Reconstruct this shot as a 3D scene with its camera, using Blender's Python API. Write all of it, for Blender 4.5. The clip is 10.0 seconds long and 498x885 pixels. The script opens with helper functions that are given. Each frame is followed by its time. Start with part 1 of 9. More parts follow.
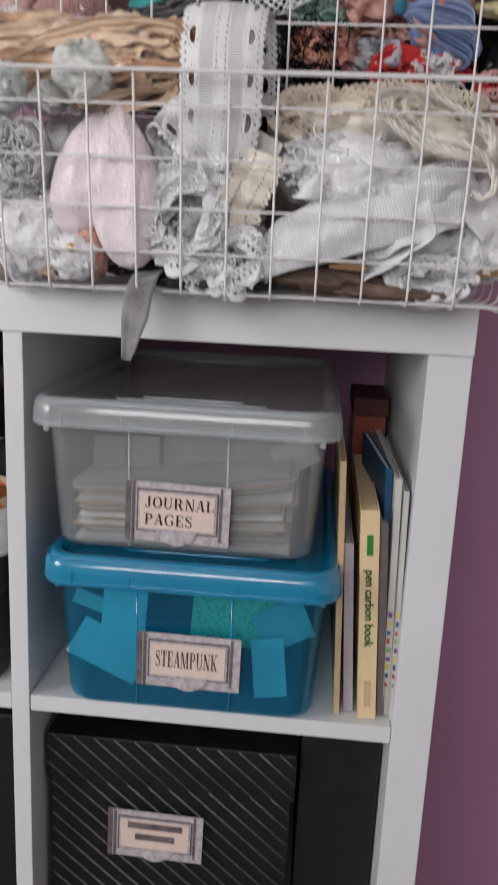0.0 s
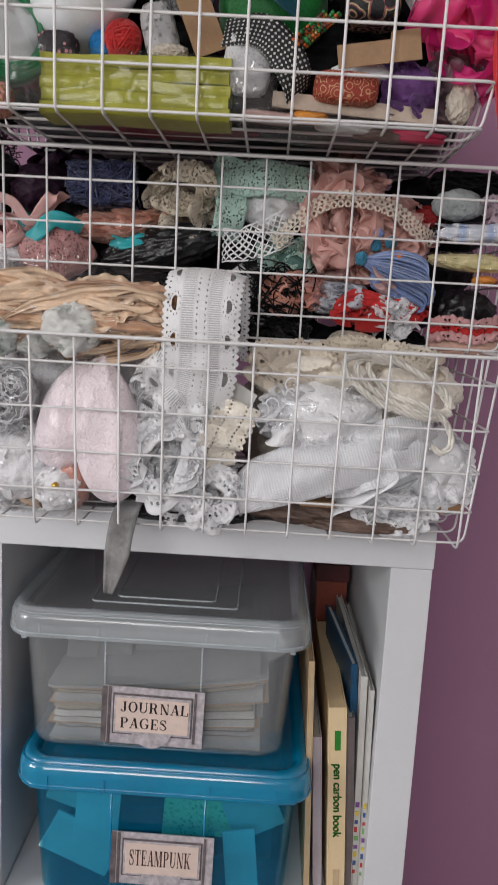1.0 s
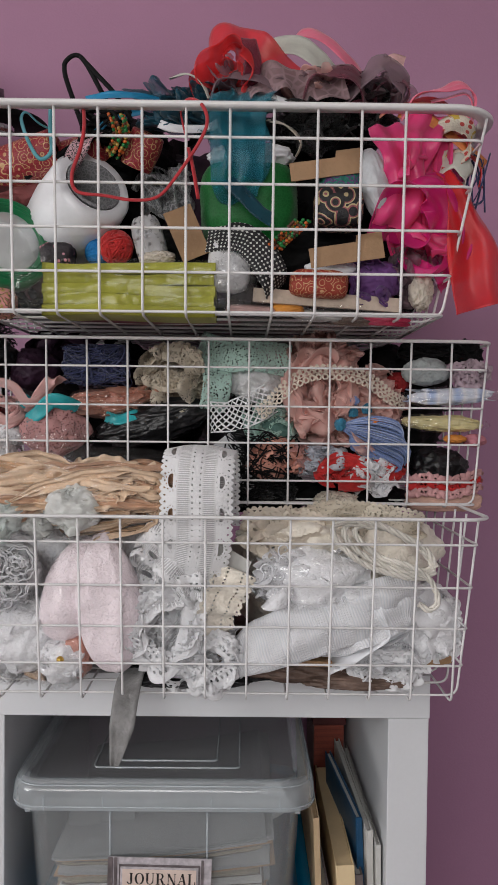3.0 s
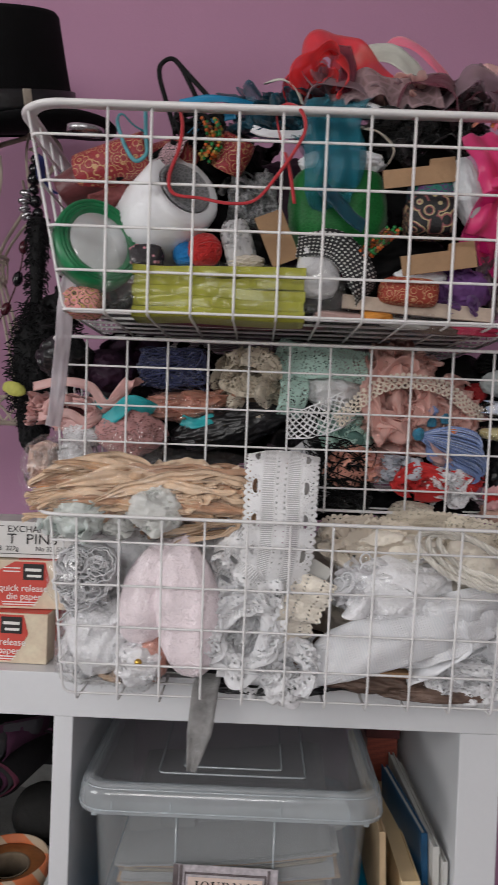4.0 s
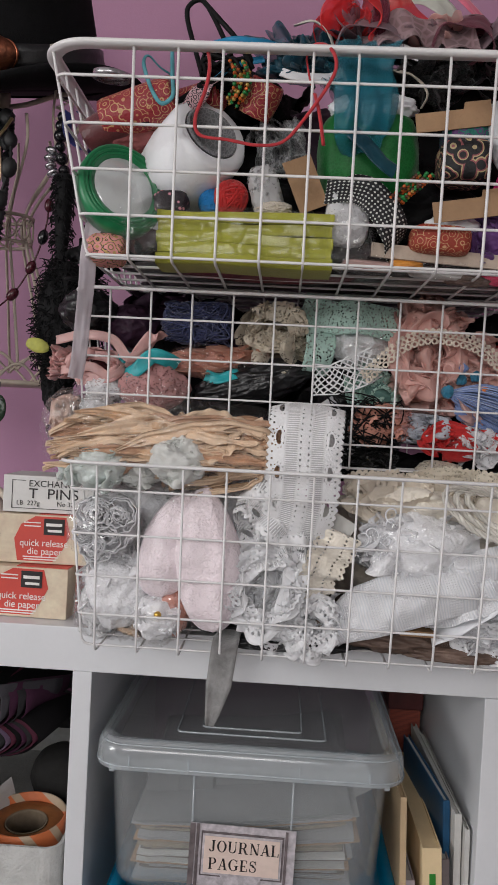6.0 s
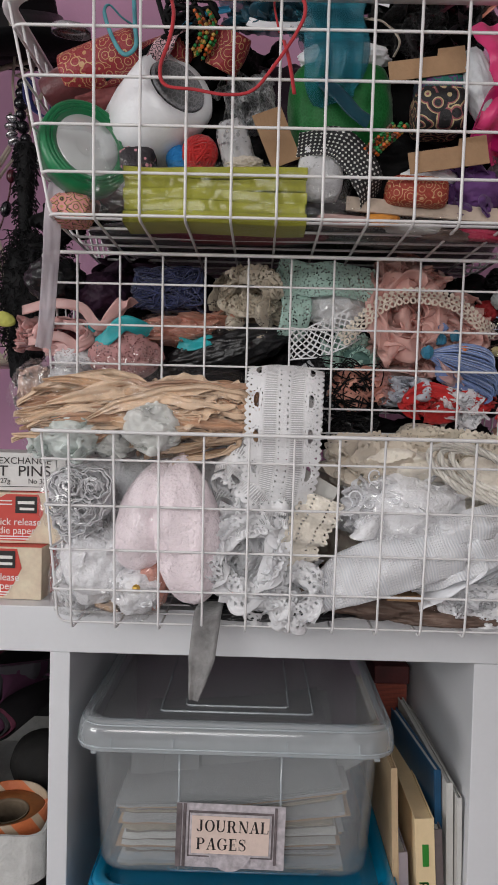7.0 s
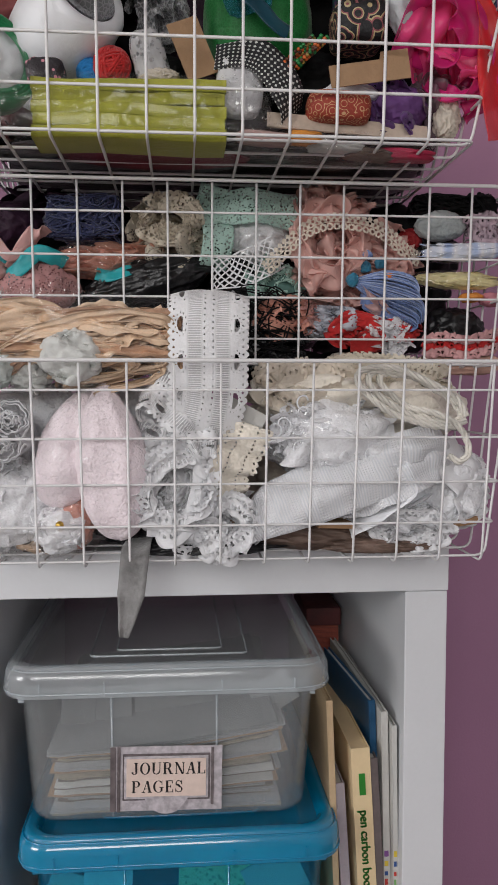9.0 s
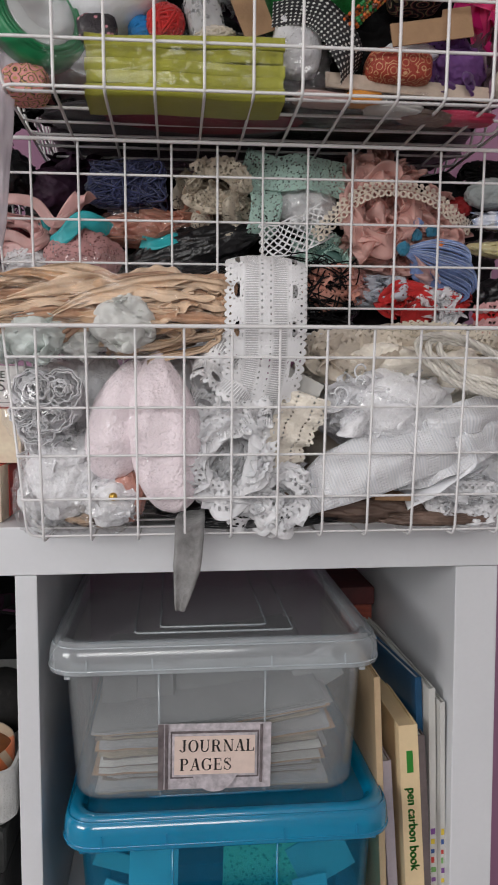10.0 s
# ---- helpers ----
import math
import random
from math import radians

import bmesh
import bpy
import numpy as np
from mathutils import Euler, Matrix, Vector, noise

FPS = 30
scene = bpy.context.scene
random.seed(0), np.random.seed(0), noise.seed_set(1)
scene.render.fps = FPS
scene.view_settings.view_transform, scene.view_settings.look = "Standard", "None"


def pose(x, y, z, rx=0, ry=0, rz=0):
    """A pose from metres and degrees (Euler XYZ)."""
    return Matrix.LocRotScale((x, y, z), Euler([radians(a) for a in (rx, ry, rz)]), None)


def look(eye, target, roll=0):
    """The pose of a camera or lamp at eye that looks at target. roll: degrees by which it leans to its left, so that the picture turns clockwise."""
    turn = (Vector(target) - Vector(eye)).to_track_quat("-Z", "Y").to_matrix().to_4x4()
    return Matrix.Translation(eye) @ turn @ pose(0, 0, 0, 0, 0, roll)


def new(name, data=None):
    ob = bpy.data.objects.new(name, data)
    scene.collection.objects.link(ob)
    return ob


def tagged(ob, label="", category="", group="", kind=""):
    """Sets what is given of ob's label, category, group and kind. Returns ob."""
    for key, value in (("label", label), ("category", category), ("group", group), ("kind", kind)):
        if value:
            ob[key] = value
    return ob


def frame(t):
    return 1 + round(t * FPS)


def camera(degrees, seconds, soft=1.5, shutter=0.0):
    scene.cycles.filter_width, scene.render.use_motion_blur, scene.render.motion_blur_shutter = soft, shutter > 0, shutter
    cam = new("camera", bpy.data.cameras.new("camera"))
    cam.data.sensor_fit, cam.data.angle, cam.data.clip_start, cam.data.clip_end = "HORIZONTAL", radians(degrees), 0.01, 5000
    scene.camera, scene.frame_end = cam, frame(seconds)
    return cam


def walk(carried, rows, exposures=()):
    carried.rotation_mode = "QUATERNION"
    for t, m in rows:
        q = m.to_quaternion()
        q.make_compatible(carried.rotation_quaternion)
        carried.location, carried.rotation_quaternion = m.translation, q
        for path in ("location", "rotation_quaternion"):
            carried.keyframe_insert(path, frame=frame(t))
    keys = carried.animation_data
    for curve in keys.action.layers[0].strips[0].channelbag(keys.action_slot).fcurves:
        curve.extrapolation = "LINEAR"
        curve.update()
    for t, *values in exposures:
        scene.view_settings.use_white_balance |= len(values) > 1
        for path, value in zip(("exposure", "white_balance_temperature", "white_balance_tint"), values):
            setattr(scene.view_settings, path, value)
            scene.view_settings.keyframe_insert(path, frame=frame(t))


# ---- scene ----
cam = camera(34.5, 10.0, shutter=0.25)
PATH = [
    (0, (0.02, 0.004, 1.156), (-0.134, 1.943, 0.692), 2.7),
    (0.2, (0.0209, 0.0053, 1.2038), (-0.1627, 1.9511, 0.7796), 2.46),
    (0.5, (0.011, -0.014, 1.268), (-0.083, 1.948, 0.891), 3.3),
    (0.8, (-0.0033, -0.0064, 1.2858), (-0.0433, 1.9625, 0.9364), 3.6),
    (1, (-0.006, -0.005, 1.293), (-0.042, 1.968, 0.963), 3.2),
    (1.5, (-0.011, -0.021, 1.322), (-0.025, 1.969, 1.12), 1.5),
    (2, (-0.014, -0.03, 1.334), (-0.017, 1.966, 1.203), 0.8),
    (2.2, (-0.0115, -0.0324, 1.3375), (-0.0110, 1.9648, 1.2320), 0.64),
    (3.3, (-0.0290, -0.0389, 1.3411), (-0.0053, 1.9605, 1.2954), 0.90),
    (3.5, (-0.037, -0.04, 1.34), (-0.002, 1.959, 1.302), 1.2),
    (3.8, (-0.0543, -0.0380, 1.3366), (-0.0341, 1.9616, 1.3030), 1.71),
    (4, (-0.075, -0.034, 1.336), (-0.097, 1.966, 1.305), 2.2),
    (4.3, (-0.0972, -0.0263, 1.3257), (-0.2115, 1.9702, 1.2933), 2.93),
    (4.5, (-0.11, -0.02, 1.321), (-0.299, 1.97, 1.281), 3.4),
    (4.7, (-0.1160, -0.0140, 1.3192), (-0.3247, 1.9745, 1.2712), 3.66),
    (5, (-0.105, -0.011, 1.308), (-0.314, 1.977, 1.265), 3.7),
    (5.2, (-0.0962, -0.0114, 1.3056), (-0.2961, 1.9781, 1.2621), 3.64),
    (5.5, (-0.082, -0.018, 1.305), (-0.227, 1.976, 1.257), 3.5),
    (6, (-0.072, -0.022, 1.305), (-0.158, 1.975, 1.25), 3.0),
    (6.2, (-0.0699, -0.0186, 1.2992), (-0.1524, 1.9790, 1.2477), 2.77),
    (7.3, (-0.0783, 0.0049, 1.2779), (-0.0863, 2.0035, 1.2035), 1.11),
    (7.5, (-0.081, 0.01, 1.274), (-0.084, 2.008, 1.197), 1.1),
    (8, (-0.074, 0.013, 1.259), (-0.013, 2.01, 1.17), 0.7),
    (8.3, (-0.0652, 0.0170, 1.2441), (0.0421, 2.0120, 1.1525), 0.35),
    (8.5, (-0.061, 0.015, 1.242), (0.073, 2.008, 1.14), 0.2),
    (9, (-0.075, 0.014, 1.247), (0.092, 2.003, 1.12), -0.0),
    (9.5, (-0.092, 0.015, 1.247), (0.093, 2.001, 1.103), -0.1),
    (10, (-0.119, 0.03, 1.232), (0.067, 2.016, 1.08), -0.0),
]
walk(cam, [(t, look(eye, target, roll)) for t, eye, target, roll in PATH],
     exposures=[(0, 0.10), (1, 0.05), (2, -0.04), (3.5, -0.07), (4.5, -0.14), (5.5, -0.10), (7.5, -0.04), (9, -0.02), (10, 0.0)])

# ---- light: a window behind the camera, one in the west wall, and the sky beyond ----
world = bpy.data.worlds.new("sky")
scene.world = world
world.use_nodes = True
wn = world.node_tree
sky = wn.nodes.new("ShaderNodeTexSky")
sky.sky_type, sky.sun_disc = "NISHITA", False
sky.sun_elevation, sky.sun_rotation = radians(40), radians(200)
wn.links.new(sky.outputs[0], wn.nodes["Background"].inputs[0])
wn.nodes["Background"].inputs[1].default_value = 0.1


def area_lamp(name, eye, target, width, height, watts, colour):
    data = bpy.data.lights.new(name, "AREA")
    data.shape, data.size, data.size_y, data.energy, data.color = "RECTANGLE", width, height, watts, colour
    ob = new(name, data)
    ob.matrix_world = look(eye, target)
    return ob


area_lamp("window_light", (-0.45, -2.16, 1.92), (-0.10, 1.0, 1.25), 1.3, 1.0, 24.0, (1.0, 0.975, 0.955))
area_lamp("window_light", (-2.46, -0.80, 1.68), (0.0, 0.6, 1.10), 1.2, 1.0, 29.0, (1.0, 0.985, 0.975))


# ---- small helpers ----
def link(tree, a, b):
    tree.links.new(a, b)


def node(tree, kind, **inputs):
    n = tree.nodes.new(kind)
    for key, value in inputs.items():
        n.inputs[key.replace("_", " ")].default_value = value
    return n


def coords(tree, which):
    return tree.nodes.new("ShaderNodeTexCoord").outputs[which]


def ramp(tree, source, stops):
    r = tree.nodes.new("ShaderNodeValToRGB")
    e = r.color_ramp.elements
    while len(e) < len(stops):
        e.new(0.5)
    for el, (p, c) in zip(e, stops):
        el.position, el.color = p, (*c, 1) if len(c) == 3 else c
    link(tree, source, r.inputs[0])
    return r.outputs[0]


def tint(c, f):
    return tuple(min(1.0, max(0.0, v * f)) for v in c)


def mat(name, col, rough=0.6, metal=0.0, var=0.18, scale=40.0, bump=0.25, fine=260.0, sheen=0.0, spec=0.5, col2=None, which="Object", coat=0.0):
    """A surface with colour drifting at two scales, a grain of its own and small relief."""
    m = bpy.data.materials.new(name)
    m.use_nodes = True
    t = m.node_tree
    b = t.nodes["Principled BSDF"]
    src = coords(t, which)
    big = node(t, "ShaderNodeTexNoise", Scale=scale, Detail=5.0, Roughness=0.6)
    small = node(t, "ShaderNodeTexNoise", Scale=fine, Detail=3.0)
    link(t, src, big.inputs["Vector"]), link(t, src, small.inputs["Vector"])
    other = col2 or tint(col, 1 - 2 * var)
    base = ramp(t, big.outputs[0], [(0.32, other), (0.68, tint(col, 1 + var * 0.3))])
    mix = t.nodes.new("ShaderNodeMix")
    mix.data_type, mix.blend_type = "RGBA", "MULTIPLY"
    mix.inputs[0].default_value = min(1.0, var * 2)
    grain = ramp(t, small.outputs[0], [(0.3, (0.72, 0.72, 0.72)), (0.65, (1, 1, 1))])
    link(t, base, mix.inputs[6]), link(t, grain, mix.inputs[7])
    link(t, mix.outputs[2], b.inputs["Base Color"])
    rr = node(t, "ShaderNodeMapRange", To_Min=max(0.02, rough - 0.1), To_Max=min(1.0, rough + 0.12))
    link(t, big.outputs[0], rr.inputs[0]), link(t, rr.outputs[0], b.inputs["Roughness"])
    b.inputs["Metallic"].default_value, b.inputs["Specular IOR Level"].default_value = metal, spec
    b.inputs["Sheen Weight"].default_value, b.inputs["Coat Weight"].default_value = sheen, coat
    if bump:
        bn = node(t, "ShaderNodeBump", Strength=bump, Distance=0.002)
        add = t.nodes.new("ShaderNodeMath")
        link(t, big.outputs[0], add.inputs[0]), link(t, small.outputs[0], add.inputs[1])
        link(t, add.outputs[0], bn.inputs["Height"]), link(t, bn.outputs[0], b.inputs["Normal"])
    return m


def soft_light(m, share, col):
    """Thin cloth: part of the light that falls on it comes out at the other side."""
    t = m.node_tree
    b = t.nodes["Principled BSDF"]
    mix, tr = t.nodes.new("ShaderNodeMixShader"), t.nodes.new("ShaderNodeBsdfTranslucent")
    mix.name = "cloth"
    mix.inputs[0].default_value = share
    tr.inputs[0].default_value = (*col, 1)
    link(t, b.outputs[0], mix.inputs[1]), link(t, tr.outputs[0], mix.inputs[2]), link(t, mix.outputs[0], t.nodes["Material Output"].inputs[0])
    return m


def see_through(m, share, mask=None, colour=(1, 1, 1)):
    """Lets light straight through a share of the surface, or where the mask is zero."""
    t = m.node_tree
    out = t.nodes["Material Output"]
    whole = t.nodes["Material Output"].inputs[0].links[0].from_socket
    mix, clear = t.nodes.new("ShaderNodeMixShader"), t.nodes.new("ShaderNodeBsdfTransparent")
    clear.inputs[0].default_value = (*colour, 1)
    link(t, clear.outputs[0], mix.inputs[1]), link(t, whole, mix.inputs[2]), link(t, mix.outputs[0], out.inputs[0])
    mix.inputs[0].default_value = 1 - share
    if mask is not None:
        link(t, mask, mix.inputs[0])
    return m


def sheer(name, col, share=0.5, rough=0.4, spec=0.5, weave=0.0):
    """Organza, chiffon or net; with a weave the threads can be told apart."""
    m = soft_light(mat(name, col, rough, var=0.08, scale=30, bump=0.15, fine=500, sheen=0.3, spec=spec), 0.35, col)
    mask = None
    if weave:
        t = m.node_tree
        v = node(t, "ShaderNodeTexVoronoi", Scale=weave)
        v.feature = "DISTANCE_TO_EDGE"
        link(t, coords(t, "Object"), v.inputs["Vector"])
        mask = ramp(t, v.outputs["Distance"], [(0.06, (1, 1, 1)), (0.16, (1 - share,) * 3)])
    return see_through(m, share, mask)


def lace(name, col, scale=260.0, hole=0.32, which="Object", rough=0.75, second=70.0, solid=0.35):
    """Cotton lace: a net of small holes with denser motifs worked into it."""
    m = soft_light(mat(name, col, rough, var=0.08, scale=45, bump=0.5, fine=700, sheen=0.25, which=which), 0.3, col)
    t = m.node_tree
    src = coords(t, which)
    net, motif = node(t, "ShaderNodeTexVoronoi", Scale=scale), node(t, "ShaderNodeTexVoronoi", Scale=second)
    link(t, src, net.inputs["Vector"]), link(t, src, motif.inputs["Vector"])
    a = ramp(t, net.outputs["Distance"], [(hole - 0.06, (0, 0, 0)), (hole + 0.04, (1, 1, 1))])
    d = ramp(t, motif.outputs["Distance"], [(solid, (1, 1, 1)), (solid + 0.06, (0, 0, 0))])
    mx = t.nodes.new("ShaderNodeMath")
    mx.operation = "MAXIMUM"
    link(t, a, mx.inputs[0]), link(t, d, mx.inputs[1])
    b = t.nodes["Principled BSDF"]
    bn = node(t, "ShaderNodeBump", Strength=0.6, Distance=0.0012)
    link(t, mx.outputs[0], bn.inputs["Height"]), link(t, bn.outputs[0], b.inputs["Normal"])
    return see_through(m, 0.5, mx.outputs[0])


def worked(name, col, scale=190.0, dark=0.82, rough=0.8, deep=0.5):
    """Lace laid over cloth of its own colour: raised figures, fine net between."""
    m = mat(name, col, rough, var=0.04, scale=45, bump=0.0, sheen=0.3)
    t = m.node_tree
    b = t.nodes["Principled BSDF"]
    src = coords(t, "Object")
    fig, net = node(t, "ShaderNodeTexVoronoi", Scale=scale * 0.42), node(t, "ShaderNodeTexVoronoi", Scale=scale * 2.2)
    fig.feature = "SMOOTH_F1"
    wob = node(t, "ShaderNodeTexNoise", Scale=scale * 0.6, Detail=2.0)
    link(t, src, wob.inputs["Vector"])
    push = t.nodes.new("ShaderNodeMix")
    push.data_type = "VECTOR"
    push.inputs[0].default_value = 0.02
    link(t, src, push.inputs[4]), link(t, wob.outputs[1], push.inputs[5])
    link(t, push.outputs[1], fig.inputs["Vector"]), link(t, src, net.inputs["Vector"])
    add = node(t, "ShaderNodeMath")
    link(t, ramp(t, fig.outputs["Distance"], [(0.30, (1, 1, 1)), (0.42, (0, 0, 0)), (0.55, (0.6, 0.6, 0.6))]), add.inputs[0]), link(t, net.outputs["Distance"], add.inputs[1])
    bn = node(t, "ShaderNodeBump", Strength=deep, Distance=0.0010)
    link(t, add.outputs[0], bn.inputs["Height"]), link(t, bn.outputs[0], b.inputs["Normal"])
    link(t, ramp(t, add.outputs[0], [(0.1, tint(col, dark)), (0.6, col)]), b.inputs["Base Color"])
    return m


def film(name, milk=0.12, col=(0.9, 0.92, 0.93), rough=0.12, glint=0.085, crease=36.0):
    """Thin clear plastic with creases: mostly see-through, with bright glints."""
    m = mat(name, col, rough, var=0.03, scale=25, bump=0.0, spec=0.8)
    t = m.node_tree
    b = t.nodes["Principled BSDF"]
    n = node(t, "ShaderNodeTexNoise", Scale=crease, Detail=2.0, Roughness=0.5, Distortion=0.6)
    link(t, coords(t, "Object"), n.inputs["Vector"])
    fold = ramp(t, n.outputs[0], [(0.0, (0.3, 0.3, 0.3)), (0.44, (0.42, 0.42, 0.42)), (0.50, (1, 1, 1)), (0.56, (0.42, 0.42, 0.42)), (1.0, (0.2, 0.2, 0.2))])
    bn = node(t, "ShaderNodeBump", Strength=0.75, Distance=0.004)
    link(t, fold, bn.inputs["Height"]), link(t, bn.outputs[0], b.inputs["Normal"])
    gloss = t.nodes.new("ShaderNodeBsdfGlossy")
    gloss.inputs["Roughness"].default_value = rough
    link(t, bn.outputs[0], gloss.inputs["Normal"])
    see_through(m, 1 - milk)
    first = t.nodes["Material Output"].inputs[0].links[0].from_socket
    mix = t.nodes.new("ShaderNodeMixShader")
    mix.inputs[0].default_value = glint
    link(t, first, mix.inputs[1]), link(t, gloss.outputs[0], mix.inputs[2])
    link(t, mix.outputs[0], t.nodes["Material Output"].inputs[0])
    return m


def stripes(name, stops, scale, axis="X", rough=0.5, which="Object", bump=0.3, distort=0.5, sheen=0.2):
    """Woven or printed stripes."""
    m = mat(name, (0.5, 0.5, 0.5), rough, bump=bump, sheen=sheen, which=which)
    t = m.node_tree
    w = node(t, "ShaderNodeTexWave", Scale=scale, Distortion=distort, Detail=2.0)
    w.bands_direction = axis
    link(t, coords(t, which), w.inputs["Vector"])
    link(t, ramp(t, w.outputs["Fac"], stops), t.nodes["Principled BSDF"].inputs["Base Color"])
    return m


def motif(name, ground, thread, scale, amount=0.35, third=None, rough=0.6, which="Object", rings=True):
    """Woven brocade: curled figures of a lighter thread on a ground."""
    m = mat(name, ground, rough, bump=0.5, fine=600, which=which)
    t = m.node_tree
    v = node(t, "ShaderNodeTexVoronoi", Scale=scale)
    link(t, coords(t, which), v.inputs["Vector"])
    source = v.outputs["Distance"]
    if rings:
        s = node(t, "ShaderNodeMath")
        s.operation = "MULTIPLY"
        s.inputs[1].default_value = 3.2
        f = node(t, "ShaderNodeMath")
        f.operation = "FRACT"
        link(t, source, s.inputs[0]), link(t, s.outputs[0], f.inputs[0])
        source = f.outputs[0]
    stops = [(0.0, thread), (amount, thread), (amount + 0.04, ground)]
    if third:
        stops += [(0.8, ground), (0.84, third)]
    link(t, ramp(t, source, stops), t.nodes["Principled BSDF"].inputs["Base Color"])
    return m


# ---- mesh helpers ----
def mesh_object(name, verts, faces, material, parent=None, label="", smooth=True, uv=None):
    me = bpy.data.meshes.new(name)
    me.from_pydata([tuple(v) for v in verts], [], faces)
    if smooth:
        me.polygons.foreach_set("use_smooth", [True] * len(me.polygons))
    if uv is not None:
        layer = me.uv_layers.new(name="UVMap")
        idx = np.empty(len(me.loops), dtype=np.int32)
        me.loops.foreach_get("vertex_index", idx)
        layer.data.foreach_set("uv", np.asarray(uv, dtype=np.float32)[idx].ravel())
    me.materials.append(material)
    me.update()
    ob = new(name, me)
    if parent:
        ob.parent = parent
    if label:
        ob["label"] = label
    return ob


def part(name, bm, material, parent=None, label="", smooth=True):
    me = bpy.data.meshes.new(name)
    bmesh.ops.recalc_face_normals(bm, faces=bm.faces)
    bm.to_mesh(me)
    bm.free()
    if smooth:
        me.polygons.foreach_set("use_smooth", [True] * len(me.polygons))
    me.materials.append(material)
    ob = new(name, me)
    if parent:
        ob.parent = parent
    if label:
        ob["label"] = label
    return ob


def base(name, place, label, category, group="", kind=""):
    return tagged_at(new(name), place, label, category, group, kind)


def tagged_at(ob, place, label, category, group="", kind=""):
    ob.location = place
    return tagged(ob, label, category, group, kind)


def box_bm(x0, x1, y0, y1, z0, z1, bevel=0.001, segments=2):
    bm = bmesh.new()
    bmesh.ops.create_cube(bm, size=1.0)
    for v in bm.verts:
        v.co = ((x0 + x1) / 2 + v.co.x * (x1 - x0), (y0 + y1) / 2 + v.co.y * (y1 - y0), (z0 + z1) / 2 + v.co.z * (z1 - z0))
    if bevel:
        bmesh.ops.bevel(bm, geom=bm.edges[:], offset=bevel, segments=segments, profile=0.6, affect="EDGES")
    return bm


def block(name, x0, x1, y0, y1, z0, z1, material, parent=None, label="", bevel=0.001, m=None):
    bm = box_bm(x0, x1, y0, y1, z0, z1, bevel)
    if m is not None:
        bmesh.ops.transform(bm, matrix=m, verts=bm.verts)
    return part(name, bm, material, parent, label, smooth=False)


def spline(points, steps=8, closed=False):
    """A smooth line through the points."""
    p = [np.array(q, dtype=float) for q in points]
    n = len(p)
    if n < 3:
        return np.array([p[0] + (p[-1] - p[0]) * k / steps for k in range(steps + 1)])
    out = []
    for i in range(n if closed else n - 1):
        a, b, c, d = (p[(i + k) % n] if closed else p[min(max(i + k, 0), n - 1)] for k in (-1, 0, 1, 2))
        for k in range(steps):
            u = k / steps
            out.append(0.5 * (2 * b + (c - a) * u + (2 * a - 5 * b + 4 * c - d) * u * u + (3 * b - a - 3 * c + d) * u ** 3))
    if not closed:
        out.append(p[-1])
    return np.array(out)


def tube_data(line, r, sides=6, closed=False, flat=1.0):
    line = np.asarray(line, dtype=float)
    n = len(line)
    tang = np.roll(line, -1, 0) - np.roll(line, 1, 0)
    if not closed:
        tang[0], tang[-1] = line[1] - line[0], line[-1] - line[-2]
    tang /= np.linalg.norm(tang, axis=1)[:, None] + 1e-12
    up = np.array([0.0, 0, 1]) if abs(tang[0][2]) < 0.9 else np.array([1.0, 0, 0])
    verts, faces = [], []
    nrm = np.cross(tang[0], up)
    radii = r if hasattr(r, "__len__") else [r] * n
    for i in range(n):
        nrm = nrm - tang[i] * nrm.dot(tang[i])
        nrm /= np.linalg.norm(nrm) + 1e-12
        bi = np.cross(tang[i], nrm)
        for k in range(sides):
            a = 2 * math.pi * k / sides
            verts.append(line[i] + radii[i] * (math.cos(a) * nrm + flat * math.sin(a) * bi))
    for i in range(n if closed else n - 1):
        j = (i + 1) % n
        for k in range(sides):
            faces.append((i * sides + k, i * sides + (k + 1) % sides, j * sides + (k + 1) % sides, j * sides + k))
    if not closed:
        faces += [tuple(range(sides))[::-1], tuple(range((n - 1) * sides, n * sides))]
    return verts, faces


def joined(pieces):
    verts, faces = [], []
    for v, f in pieces:
        k = len(verts)
        verts += list(v)
        faces += [tuple(i + k for i in face) for face in f]
    return verts, faces


def tube(name, line, r, material, parent=None, label="", sides=6, closed=False, flat=1.0):
    return mesh_object(name, *tube_data(line, r, sides, closed, flat), material, parent, label)


